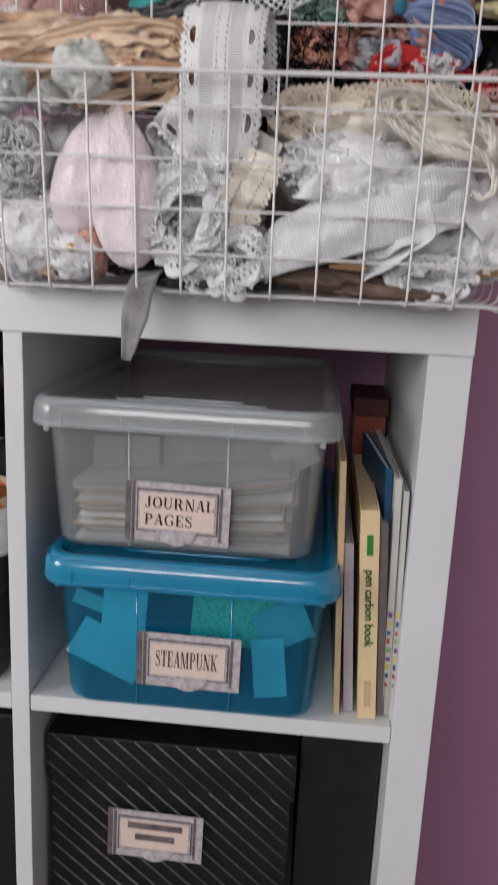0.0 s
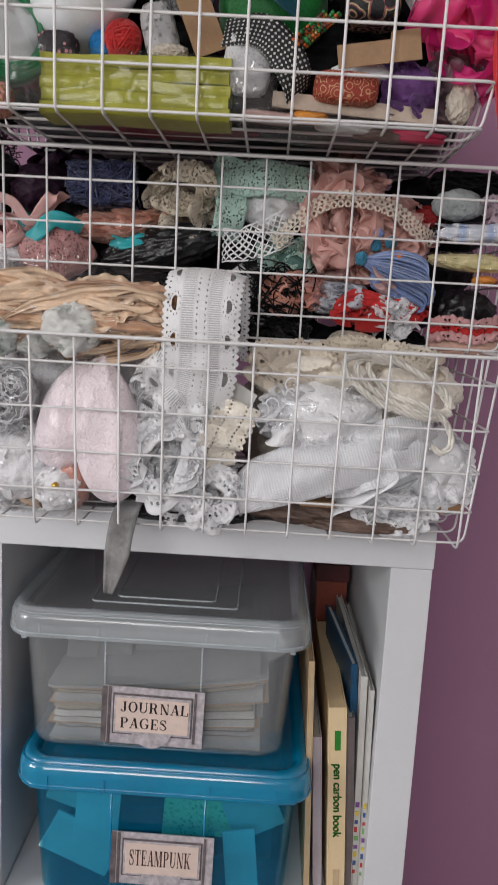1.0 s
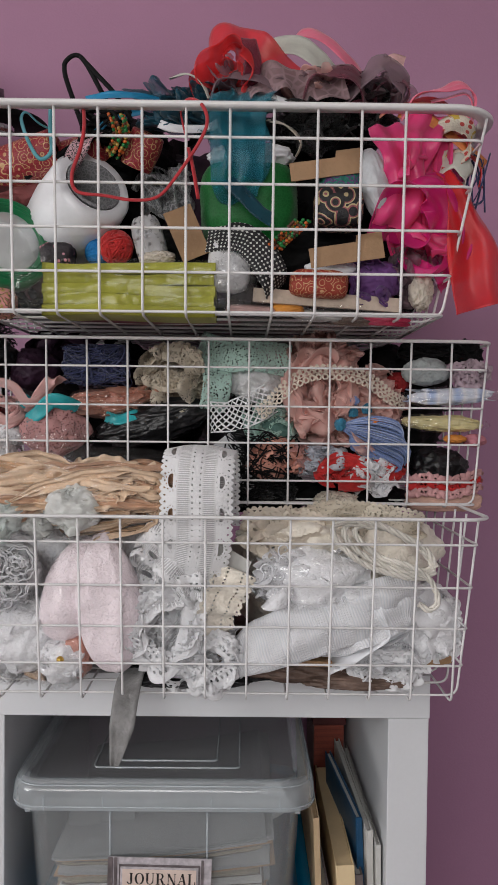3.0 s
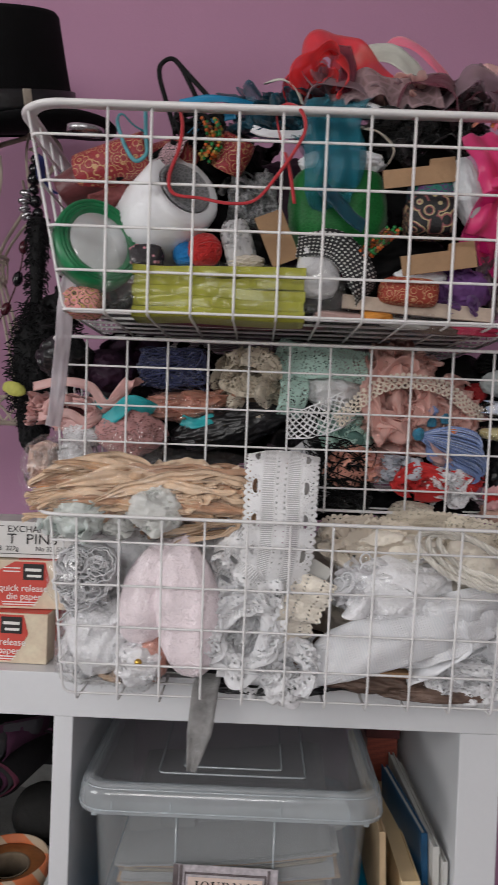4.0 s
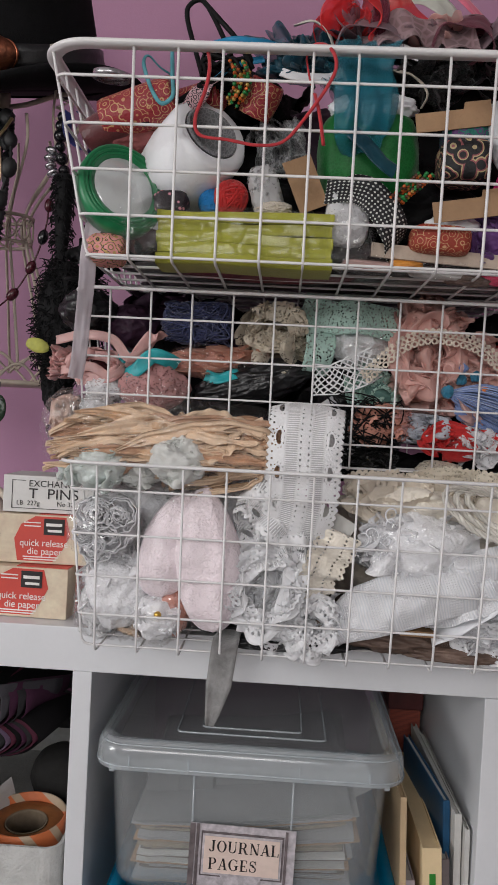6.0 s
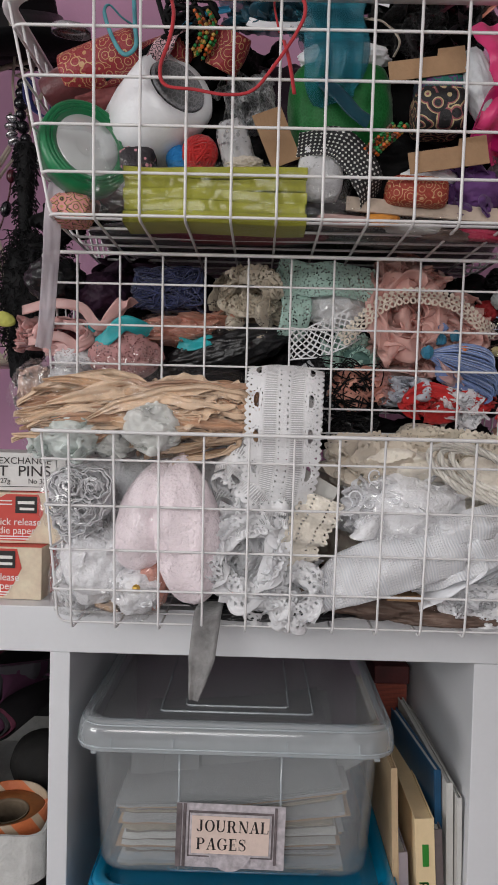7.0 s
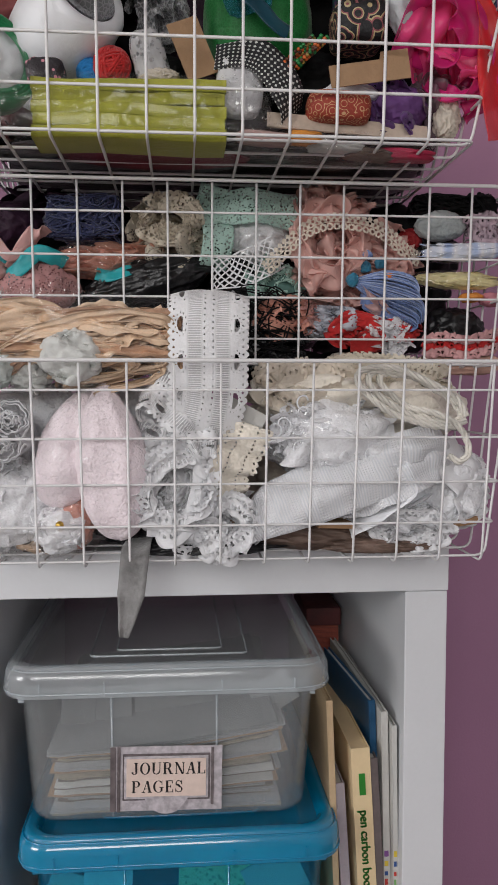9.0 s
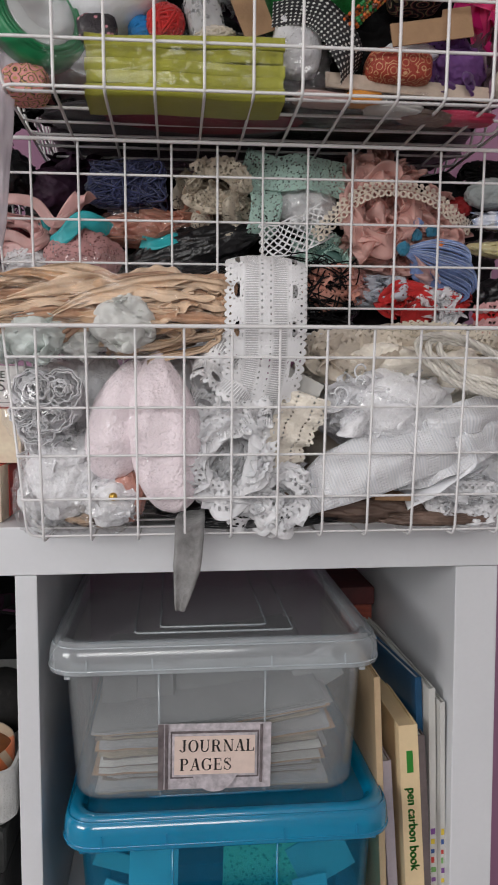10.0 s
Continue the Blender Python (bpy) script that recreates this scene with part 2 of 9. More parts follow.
def strip_data(points, width, side=(0, 0, 1), steps=8, across=6, wave=0.0, waves=0.0, twist=0.0, thick=0.0006, cup=0.0, edge=None, closed=False, seed=0, pleat=0.0, pleats=2.0):
    """A ribbon along a smooth line; side is the way across it, wave a ruffle along its edges, twist turns it on the way."""
    line = spline(points, steps, closed)
    n = len(line)
    tang = np.gradient(line, axis=0)
    tang /= np.linalg.norm(tang, axis=1)[:, None] + 1e-12
    side = np.array(side, dtype=float)
    length = np.concatenate([[0], np.cumsum(np.linalg.norm(np.diff(line, axis=0), axis=1))])
    widths = width if hasattr(width, "__len__") else [width] * 2
    top, bottom, uv = [], [], []
    for i in range(n):
        s = side - tang[i] * side.dot(tang[i])
        s /= np.linalg.norm(s) + 1e-9
        nn = np.cross(tang[i], s)
        u = i / max(1, n - 1)
        a = radians(twist) * u
        s, nn = s * math.cos(a) + nn * math.sin(a), nn * math.cos(a) - s * math.sin(a)
        w = np.interp(u, np.linspace(0, 1, len(widths)), widths)
        for k in range(across + 1):
            v = k / across - 0.5
            ruffle = wave * math.sin(2 * math.pi * waves * u + seed + 2 * v) * (0.35 + abs(v) * 1.3) + cup * (v * v * 4 - 0.5)
            if pleat:
                ruffle += pleat * math.sin(2 * math.pi * pleats * v + seed * 1.7 + 2.2 * noise.noise((u * 2.5, seed * 0.37, 0.0)))
            wob = 0.0015 * noise.noise((length[i] * 60 + seed * 9, v * 4, seed))
            q = line[i] + s * (v * w) + nn * (ruffle + wob)
            top.append(q + nn * thick / 2)
            bottom.append(q - nn * thick / 2)
            uv.append((length[i], v * w))
    faces, m, c = [], n * (across + 1), across + 1
    for i in range(n - 1):
        for k in range(across):
            a, b = i * c + k, (i + 1) * c + k
            faces += [(a, b, b + 1, a + 1), (m + a, m + a + 1, m + b + 1, m + b)]
    for i in range(n - 1):
        for k in (0, across):
            a, b = i * c + k, (i + 1) * c + k
            faces.append((a, m + a, m + b, b) if k == 0 else (a, b, m + b, m + a))
    for i in (0, n - 1):
        for k in range(across):
            a = i * c + k
            faces.append((a, a + 1, m + a + 1, m + a))
    return top + bottom, faces, uv + uv


def strip(name, points, width, material, label="", category="ribbon", parent=None, **kw):
    v, f, uv = strip_data(points, width, **kw)
    ob = mesh_object(name, v, f, material, parent, "", True, uv)
    if parent is None:
        tagged(ob, label, category)
    elif label:
        ob["label"] = label
    return ob


_ico = {}


def ico(sub):
    if sub not in _ico:
        bm = bmesh.new()
        bmesh.ops.create_icosphere(bm, subdivisions=sub, radius=1.0)
        bm.verts.ensure_lookup_table()
        _ico[sub] = ([v.co.copy() for v in bm.verts], [tuple(v.index for v in f.verts) for f in bm.faces])
        bm.free()
    return _ico[sub]


def lump_data(centre, half, seed=0, amp=0.22, freq=2.2, sub=5, rot=(0, 0, 0), box=0.0, ridge=True, taper=0.0):
    """A crumpled mass: an egg, drawn towards a box by box, with creases of depth amp."""
    verts, faces = ico(sub)
    turn = Euler([radians(a) for a in rot]).to_matrix()
    off = Vector((seed * 3.7, seed * 1.3, seed * 2.9))
    out = []
    for v in verts:
        p = v.copy()
        if box:
            e = 2.0 + 6.0 * box
            k = (abs(p.x) ** e + abs(p.y) ** e + abs(p.z) ** e) ** (-1 / e)
            p = p * k
        if ridge:
            d = noise.ridged_multi_fractal(v * freq + off, 0.9, 2.1, 4, 0.9, 2.0) - 0.9
            d = d * 0.55 + 0.5 * noise.noise(v * freq * 0.6 + off)
        else:
            d = noise.fractal(v * freq + off, 0.9, 2.1, 3)
        p = p * (1 + amp * d)
        q = Vector((p.x * half[0], p.y * half[1], p.z * half[2]))
        if taper:
            q.x *= 1 - taper * abs(v.z) ** 1.5
        out.append(turn @ q + Vector(centre))
    return out, faces


def lump(name, centre, half, material, label="", category="fabric", parent=None, **kw):
    v, f = lump_data(centre, half, **kw)
    ob = mesh_object(name, v, f, material, parent)
    if parent is None:
        tagged(ob, label, category)
    elif label:
        ob["label"] = label
    return ob


def crumple(name, centre, half, material, label="", category="fabric", parent=None, seed=1, sheets=2, freq=1.25, n=44, spread=0.8, edge=0.0):
    """Thin cloth bunched up: sheets thrown into sharp folds, with free edges."""
    pieces = []
    for s in range(sheets):
        verts, faces = [], []
        o = seed * 7.13 + s * 3.31
        for i in range(n + 1):
            for j in range(n + 1):
                u, v = 2 * i / n - 1, 2 * j / n - 1
                p = Vector((u * freq, v * freq, o))
                a, b, c = noise.noise(p * 1.3), noise.noise(p * 1.1 + Vector((9, 4, 2))), noise.noise(p * 1.3 + Vector((3, 8, 5)))
                f = 1 - 3.2 * abs(noise.noise(p * 1.7 + Vector((a * 0.9, b * 0.9, 0))))
                g = 1 - 3.2 * abs(noise.noise(p * 3.9 + Vector((b, 6, a))))
                k = 1 - edge * max(abs(u), abs(v)) ** 4
                verts.append((centre[0] + half[0] * (u * spread * k + 1.1 * a + 0.12 * g), centre[1] + half[1] * (0.75 * f + 0.30 * g + 0.9 * b), centre[2] + half[2] * (v * spread * k + 1.1 * c + 0.10 * f)))
        for i in range(n):
            for j in range(n):
                q = i * (n + 1) + j
                faces.append((q, q + 1, q + n + 2, q + n + 1))
        pieces.append((verts, faces))
    ob = mesh_object(name, *joined(pieces), material, parent)
    if parent is None:
        tagged(ob, label, category)
    elif label:
        ob["label"] = label
    return ob


def lathe(profile, segments=32, m=None):
    """Profile of (radius, height) turned round z."""
    verts, faces, n = [], [], len(profile)
    for k in range(segments):
        a = 2 * math.pi * k / segments
        verts += [Vector((r * math.cos(a), r * math.sin(a), z)) for r, z in profile]
    for k in range(segments):
        j = (k + 1) % segments
        for i in range(n - 1):
            faces.append((k * n + i, j * n + i, j * n + i + 1, k * n + i + 1))
    if m is not None:
        verts = [m @ v for v in verts]
    return verts, faces


def text(name, body, size, material, parent, m, extrude=0.0002, align="CENTER", wide=1.0, bold=0.0):
    """Lettering in the built-in face, turned into a mesh."""
    cu = bpy.data.curves.new(name, "FONT")
    cu.body, cu.size, cu.extrude, cu.align_x, cu.align_y, cu.offset = body, size, extrude, align, "CENTER", bold
    tmp = bpy.data.objects.new(name, cu)
    scene.collection.objects.link(tmp)
    me = bpy.data.meshes.new_from_object(tmp.evaluated_get(bpy.context.evaluated_depsgraph_get()))
    bpy.data.objects.remove(tmp)
    me.transform(m @ Matrix.Diagonal((wide, 1, 1, 1)))
    me.materials.clear()
    me.materials.append(material)
    ob = new(name, me)
    ob.parent = parent
    return ob




def at(x, y, z, rx=0, ry=0, rz=0):
    return pose(x, y, z, rx, ry, rz)


# ---- materials of the setting ----
WALL = mat("mauve_wall_paint", (0.41, 0.208, 0.330), 0.62, var=0.035, scale=3.0, bump=0.12, fine=420)
WHITE_WALL = mat("pale_wall_paint", (0.72, 0.70, 0.70), 0.7, var=0.03, scale=3.0, bump=0.1)
CARPET = mat("grey_carpet", (0.25, 0.23, 0.22), 0.95, var=0.2, scale=30, bump=0.6)
LAMINATE = mat("white_laminate", (0.74, 0.75, 0.77), 0.38, var=0.025, scale=6.0, bump=0.03, fine=300)
WIRE = mat("white_coated_wire", (0.80, 0.79, 0.79), 0.35, var=0.05, scale=30, bump=0.05)

# ---- the room ----
WY = 1.075


def wall(name, x0, x1, y0, y1, z0, z1, material, label):
    return tagged(block(name, x0, x1, y0, y1, z0, z1, material, bevel=0), label, "wall", kind="structure")


wall("wall_north", -2.5, 1.9, WY, WY + 0.12, 0, 2.45, WALL, "mauve painted plaster wall behind the shelf unit")
wall("wall_east", 1.9, 2.02, -2.32, WY + 0.12, 0, 2.45, WHITE_WALL, "plain pale painted wall closing the room")
# west wall and south wall each with a window opening
for nm, a in (("wall_west", [(-2.62, -2.5, -2.32, -1.45, 0, 2.45), (-2.62, -2.5, -0.15, WY + 0.12, 0, 2.45), (-2.62, -2.5, -1.45, -0.15, 0, 1.12), (-2.62, -2.5, -1.45, -0.15, 2.24, 2.45)]),
              ("wall_south", [(-2.5, -1.15, -2.32, -2.2, 0, 2.45), (0.25, 1.9, -2.32, -2.2, 0, 2.45), (-1.15, 0.25, -2.32, -2.2, 0, 1.37), (-1.15, 0.25, -2.32, -2.2, 2.43, 2.45)])):
    bm = bmesh.new()
    for q in a:
        piece = box_bm(*q, bevel=0)
        me = bpy.data.meshes.new("piece")
        piece.to_mesh(me)
        piece.free()
        bm.from_mesh(me)
        bpy.data.meshes.remove(me)
    tagged(part(nm, bm, WHITE_WALL, smooth=False), "plain pale wall with one window opening", "wall", kind="structure")
tagged(block("floor", -2.62, 2.02, -2.32, WY + 0.12, -0.1, 0, CARPET, bevel=0), "grey carpet floor under the shelf unit", "floor", kind="structure")
tagged(block("ceiling", -2.62, 2.02, -2.32, WY + 0.12, 2.45, 2.55, WHITE_WALL, bevel=0), "plain white painted ceiling", "ceiling", kind="structure")

# ---- shelf unit: white, open at the back, cubes of 335 mm ----
SX, SY, STOP = -0.226, 0.656, 1.12      # left side of the right-hand cube, front plane, top
unit = base("shelf_unit", (0, 0, 0), "white laminate cube shelf unit with open compartments", "shelf")
L0 = SX - 0.017 - 0.335
block("top_panel", L0 - 0.038, SX + 0.335 + 0.0362, SY - 0.001, SY + 0.39, STOP - 0.038, STOP, LAMINATE, unit)
block("side_panel", SX + 0.335, SX + 0.3705, SY, SY + 0.388, 0.042, STOP - 0.0385, LAMINATE, unit)
block("side_panel", L0 - 0.0365, L0, SY, SY + 0.388, 0.042, STOP - 0.0385, LAMINATE, unit)
block("bottom_panel", L0 - 0.038, SX + 0.373, SY - 0.001, SY + 0.39, 0.003, 0.0415, LAMINATE, unit)
block("divider", SX - 0.017, SX, SY + 0.001, SY + 0.388, 0.042, STOP - 0.0385, LAMINATE, unit)
for z in (0.728, 0.377):
    for x in (L0, SX):
        block("shelf", x + 0.0005, x + 0.3345, SY + 0.002, SY + 0.388, z, z + 0.016, LAMINATE, unit)


# ---- wire baskets ----
def hoop(cx, hw, y0, y1, z, r=0.03, n=6):
    pts = []
    for sx, sy, a0 in ((1, 0, -90), (1, 1, 0), (-1, 1, 90), (-1, 0, 180)):
        ccx, ccy = cx + sx * (hw - r), (y1 - r) if sy else (y0 + r)
        for k in range(n + 1):
            a = radians(a0 + 90 * k / n)
            pts.append((ccx + r * math.cos(a), ccy + r * math.sin(a), z))
    return pts


def bend(points, r=0.008, n=4):
    """A wire bent at its corners with a small radius."""
    p = [Vector(q) for q in points]
    out = [p[0]]
    for a, b, c in zip(p, p[1:], p[2:]):
        u, v = (a - b).normalized(), (c - b).normalized()
        s, e = b + u * r, b + v * r
        out += [s.lerp(b, k / n).lerp(b.lerp(e, k / n), k / n) for k in range(n + 1)]
    return [tuple(q) for q in out + [p[-1]]]


def basket(cx, yt, yb, zt, zb, hwt, hwb, depth, xs, rows, crosses, r, lip, rise, label, wi=0.0, cr=0.007, floor_hoop=True):
    b = base("wire_basket", (0, 0, 0), label, "basket", "stacked wire baskets")

    def f(z):
        u = (zt - z) / (zt - zb)
        return hwt - wi + (hwb - hwt + wi) * u, yt + (yb - yt) * u, yt + depth - (yb - yt) * u

    if lip > 0.003:
        # a flat rim with a rounded edge, its corners drawn wide
        rings = []
        inset = 0.006
        for off, dz in ((-inset, -rise), (-inset, -0.0008), (-inset + 0.001, 0.0), (lip - 0.0015, 0.0), (lip - 0.0003, -0.0010), (lip, -rise * 0.5), (lip - 0.0005, -rise)):
            rings.append(hoop(cx, hwt + off, yt - off, yt + depth + off, zt + dz, 0.034 + off, 12))
        n = len(rings[0])
        V, F = [v for ring in rings for v in ring], []
        for a in range(len(rings)):
            c = (a + 1) % len(rings)
            F += [(a * n + k, a * n + (k + 1) % n, c * n + (k + 1) % n, c * n + k) for k in range(n)]
        mesh_object("rim", V, F, WIRE, b)
    else:
        # a single heavier wire, pressed a little flat
        tube("rim", hoop(cx, hwt + lip, yt - lip, yt + depth + lip, zt, 0.024, 8), rise, WIRE, b, sides=8, closed=True)
    hw, y0, y1 = f(zb)
    for x in xs:
        if abs(x - cx) < hw - 0.006:
            tube("wire", bend([(x, yt, zt - 0.001), (x, y0, zb), (x, y1, zb), (x, yt + depth, zt - 0.001)]), r, WIRE, b)
    for k in range(crosses):
        y = y0 + 0.012 + (y1 - y0 - 0.024) * k / (crosses - 1)
        u = (y - y0) / (y1 - y0)
        yy = yt + depth * u
        tube("wire", bend([(cx - hwt + wi, yy, zt - 0.001), (cx - hw, y, zb + 2 * r), (cx + hw, y, zb + 2 * r), (cx + hwt - wi, yy, zt - 0.001)]), r, WIRE, b)
    for z in (*rows, zb + 2.2 * r) if floor_hoop else rows:
        hw, y0, y1 = f(z)
        tube("wire", hoop(cx, hw - r, y0 + 1.6 * r, y1 - 1.6 * r, z, cr, 4), r, WIRE, b, closed=True)
    return b


basket(-0.035, 0.562, 0.581, 1.268, 1.1225, 0.202, 0.186, 0.40, [-0.208 + 0.032 * k for k in range(12)], (1.248, 1.2145, 1.182, 1.152), 12, 0.00096, 0.002, 0.0014,
       "white coated wire basket heaped with white laces, on the shelf unit", 0.006, 0.005, False)
basket(-0.031, 0.646, 0.656, 1.4095, 1.267, 0.222, 0.214, 0.385, [-0.223 + 0.0345 * k for k in range(13)], (1.386, 1.353, 1.3215, 1.289), 12, 0.00098, 0.0025, 0.0015,
       "white coated wire basket of mixed trims, stacked on another basket")
basket(-0.0485, 0.560, 0.572, 1.5745, 1.420, 0.214, 0.180, 0.42, [-0.2275 + 0.0325 * k for k in range(12)], (1.5505, 1.517, 1.4845, 1.452), 13, 0.00115, 0.005, 0.0042,
       "white coated wire basket overflowing with ribbons, topmost of the stack", 0.004)


# ---- storage boxes in the right-hand cube ----
def rrect(x0, x1, y0, y1, z, r, n=5):
    return hoop((x0 + x1) / 2, (x1 - x0) / 2, y0, y1, z, r, max(n, 9))


def loft(name, rings, material, parent, cap0=True, cap1=True, smooth=False):
    n = len(rings[0])
    V = [v for r in rings for v in r]
    F = []
    for i in range(len(rings) - 1):
        for k in range(n):
            j = (k + 1) % n
            F.append((i * n + k, i * n + j, (i + 1) * n + j, (i + 1) * n + k))
    if cap0:
        F.append(tuple(range(n))[::-1])
    if cap1:
        F.append(tuple(range((len(rings) - 1) * n, len(rings) * n)))
    return mesh_object(name, V, F, material, parent, smooth=smooth)


def frosted(name, col, through_col, share, gloss=0.10, rough=0.12):
    """Moulded plastic: light passes straight through most of it, the skin is glossy."""
    m = mat(name, col, rough, var=0.06, scale=14, bump=0.03, fine=60, spec=0.9, coat=0.6)
    see_through(m, share, colour=through_col)
    t = m.node_tree
    first = t.nodes["Material Output"].inputs[0].links[0].from_socket
    g, mix, w = t.nodes.new("ShaderNodeBsdfGlossy"), t.nodes.new("ShaderNodeMixShader"), node(t, "ShaderNodeLayerWeight", Blend=0.35)
    g.inputs["Roughness"].default_value = rough
    k = node(t, "ShaderNodeMapRange", To_Min=gloss * 0.5, To_Max=min(0.9, gloss * 6))
    link(t, w.outputs["Fresnel"], k.inputs[0]), link(t, k.outputs[0], mix.inputs[0])
    link(t, first, mix.inputs[1]), link(t, g.outputs[0], mix.inputs[2])
    link(t, mix.outputs[0], t.nodes["Material Output"].inputs[0])
    return m


CLEAR = frosted("clear_box_plastic", (0.90, 0.94, 0.95), (0.98, 0.987, 0.988), 0.88, 0.035)
CLEAR_LID = frosted("clear_lid_plastic", (0.88, 0.94, 0.97), (0.94, 0.975, 0.99), 0.66, 0.045, 0.12)
CLEAR_PANEL = frosted("clear_lid_panel_plastic", (0.86, 0.86, 0.88), (0.965, 0.96, 0.965), 0.80, 0.03)
BLUE = frosted("blue_box_plastic", (0.004, 0.34, 0.64), (0.52, 0.90, 0.98), 0.86, 0.035)
BLUE_LID = frosted("blue_lid_plastic", (0.001, 0.35, 0.64), (0.03, 0.50, 0.80), 0.28, 0.05)
PAPER = mat("white_paper", (0.60, 0.59, 0.56), 0.8, var=0.06, scale=15, bump=0.1)
PINKCARD = mat("pale_pink_card", (0.80, 0.64, 0.56), 0.7, var=0.06, scale=40, bump=0.05)
KRAFT = mat("kraft_card", (0.42, 0.25, 0.13), 0.8, var=0.12, scale=25, bump=0.3)
FRAME_PRINT = mat("grey_mauve_print", (0.20, 0.165, 0.17), 0.5, var=0.3, scale=90, bump=0.1)
FRAME_PALE = mat("pale_mauve_print", (0.62, 0.57, 0.60), 0.5, var=0.2, scale=160, bump=0.1)
INK = mat("black_ink", (0.025, 0.02, 0.02), 0.6, var=0.2, bump=0)
BROWNINK = mat("brown_ink", (0.12, 0.06, 0.05), 0.6, var=0.2, bump=0)


def serif_lines(name, body, size, wide, material, parent, place):
    """Capitals drawn with thick stems, hairlines and flat serifs."""
    quads = []

    def bar(x0, z0, x1, z1):
        quads.append(((x0, z0), (x1, z0), (x1, z1), (x0, z1)))

    def slant(xa, za, xb, zb, w):
        quads.append(((xa, za), (xa + w, za), (xb + w, zb), (xb, zb)))

    def arc(cx, cz, rx, rz, a0, a1, tx, tz, n=14):
        for k in range(n):
            p = []
            for q in (k, k + 1):
                a = radians(a0 + (a1 - a0) * q / n)
                p.append(((cx + rx * math.cos(a), cz + rz * math.sin(a)), (cx + (rx - tx) * math.cos(a), cz + (rz - tz) * math.sin(a))))
            quads.append((p[0][0], p[1][0], p[1][1], p[0][1]))

    T, H, S = 0.17, 0.06, 0.07

    def stem(x, z0=0.0, z1=1.0, foot=True, head=True, t=T):
        bar(x, z0, x + t, z1)
        if foot:
            bar(x - S, z0, x + t + S, z0 + H)
        if head:
            bar(x - S, z1 - H, x + t + S, z1)

    def glyph(c):
        if c == "J":
            stem(0.26, 0.22, 1, False)
            arc(0.20, 0.22, 0.23, 0.22, 180, 360, 0.14, 0.05)
            return 0.55
        if c == "O":
            arc(0.40, 0.5, 0.40, 0.51, 0, 360, 0.17, 0.05, 28)
            return 0.82
        if c == "U":
            stem(0.07, 0.3, 1, False), stem(0.62, 0.3, 1, False, True, 0.06)
            arc(0.375, 0.3, 0.305, 0.31, 180, 360, 0.11, 0.07)
            return 0.80
        if c in "RP":
            stem(0.07)
            bar(0.2, 1 - H, 0.40, 1), bar(0.2, 0.47, 0.40, 0.47 + H)
            arc(0.38, 0.735, 0.28, 0.265, -90, 90, 0.16, 0.06)
            if c == "R":
                slant(0.56, 0.0, 0.36, 0.49, 0.17), bar(0.54, 0, 0.82, H)
                return 0.84
            return 0.72
        if c == "N":
            stem(0.09, t=0.06), stem(0.66, foot=False, t=0.06)
            slant(0.55, 0.0, 0.05, 1.0, 0.17)
            return 0.82
        if c == "A":
            slant(0.06, 0, 0.37, 1, 0.06), slant(0.54, 0, 0.33, 1, 0.17)
            bar(0.18, 0.3, 0.58, 0.3 + H), bar(-0.03, 0, 0.22, H), bar(0.46, 0, 0.80, H)
            return 0.78
        if c == "L":
            stem(0.07), bar(0.2, 0, 0.62, H), slant(0.56, 0, 0.58, 0.30, 0.07)
            return 0.66
        if c == "G":
            arc(0.42, 0.5, 0.42, 0.51, 42, 325, 0.17, 0.05, 24)
            bar(0.60, 0.1, 0.75, 0.44), bar(0.50, 0.40, 0.84, 0.46), slant(0.68, 0.66, 0.68, 1.0, 0.05)
            return 0.86
        if c == "E":
            stem(0.07), bar(0.2, 0, 0.60, H), bar(0.2, 1 - H, 0.58, 1), bar(0.2, 0.47, 0.44, 0.53)
            slant(0.56, 0, 0.58, 0.28, 0.06), slant(0.55, 0.74, 0.53, 1.0, 0.06), bar(0.41, 0.38, 0.46, 0.62)
            return 0.68
        if c == "S":
            arc(0.30, 0.74, 0.26, 0.26, 30, 235, 0.10, 0.05), arc(0.32, 0.26, 0.28, 0.27, -150, 60, 0.11, 0.05)
            slant(0.10, 0.70, 0.34, 0.40, 0.20), slant(0.50, 0.68, 0.50, 1.0, 0.05), slant(0.04, 0.0, 0.04, 0.32, 0.05)
            return 0.64
        if c == "T":
            stem(0.27, head=False), bar(0.0, 1 - H, 0.70, 1), slant(0.02, 0.7, 0.0, 1, 0.05), slant(0.63, 0.7, 0.65, 1, 0.05)
            return 0.72
        if c == "M":
            stem(0.06, t=0.06), slant(0.40, 0, 0.09, 1, 0.16), slant(0.42, 0, 0.72, 1, 0.06), stem(0.74)
            return 1.02
        if c == "K":
            stem(0.07), slant(0.22, 0.38, 0.62, 1, 0.06), slant(0.56, 0, 0.30, 0.52, 0.17), bar(0.5, 0, 0.84, H), bar(0.5, 1 - H, 0.8, 1)
            return 0.84
        return 0.35

    V, F, pen = [], [], 0.0
    for c in body:
        quads.clear()
        step = glyph(c)
        for q in quads:
            F.append(tuple(range(len(V), len(V) + 4)))
            V += [place @ Vector(((pen + x) * size * wide, z * size, 0.00015)) for x, z in q]
        pen += step + 0.10
    return mesh_object(name, V, F, material, parent, smooth=False)


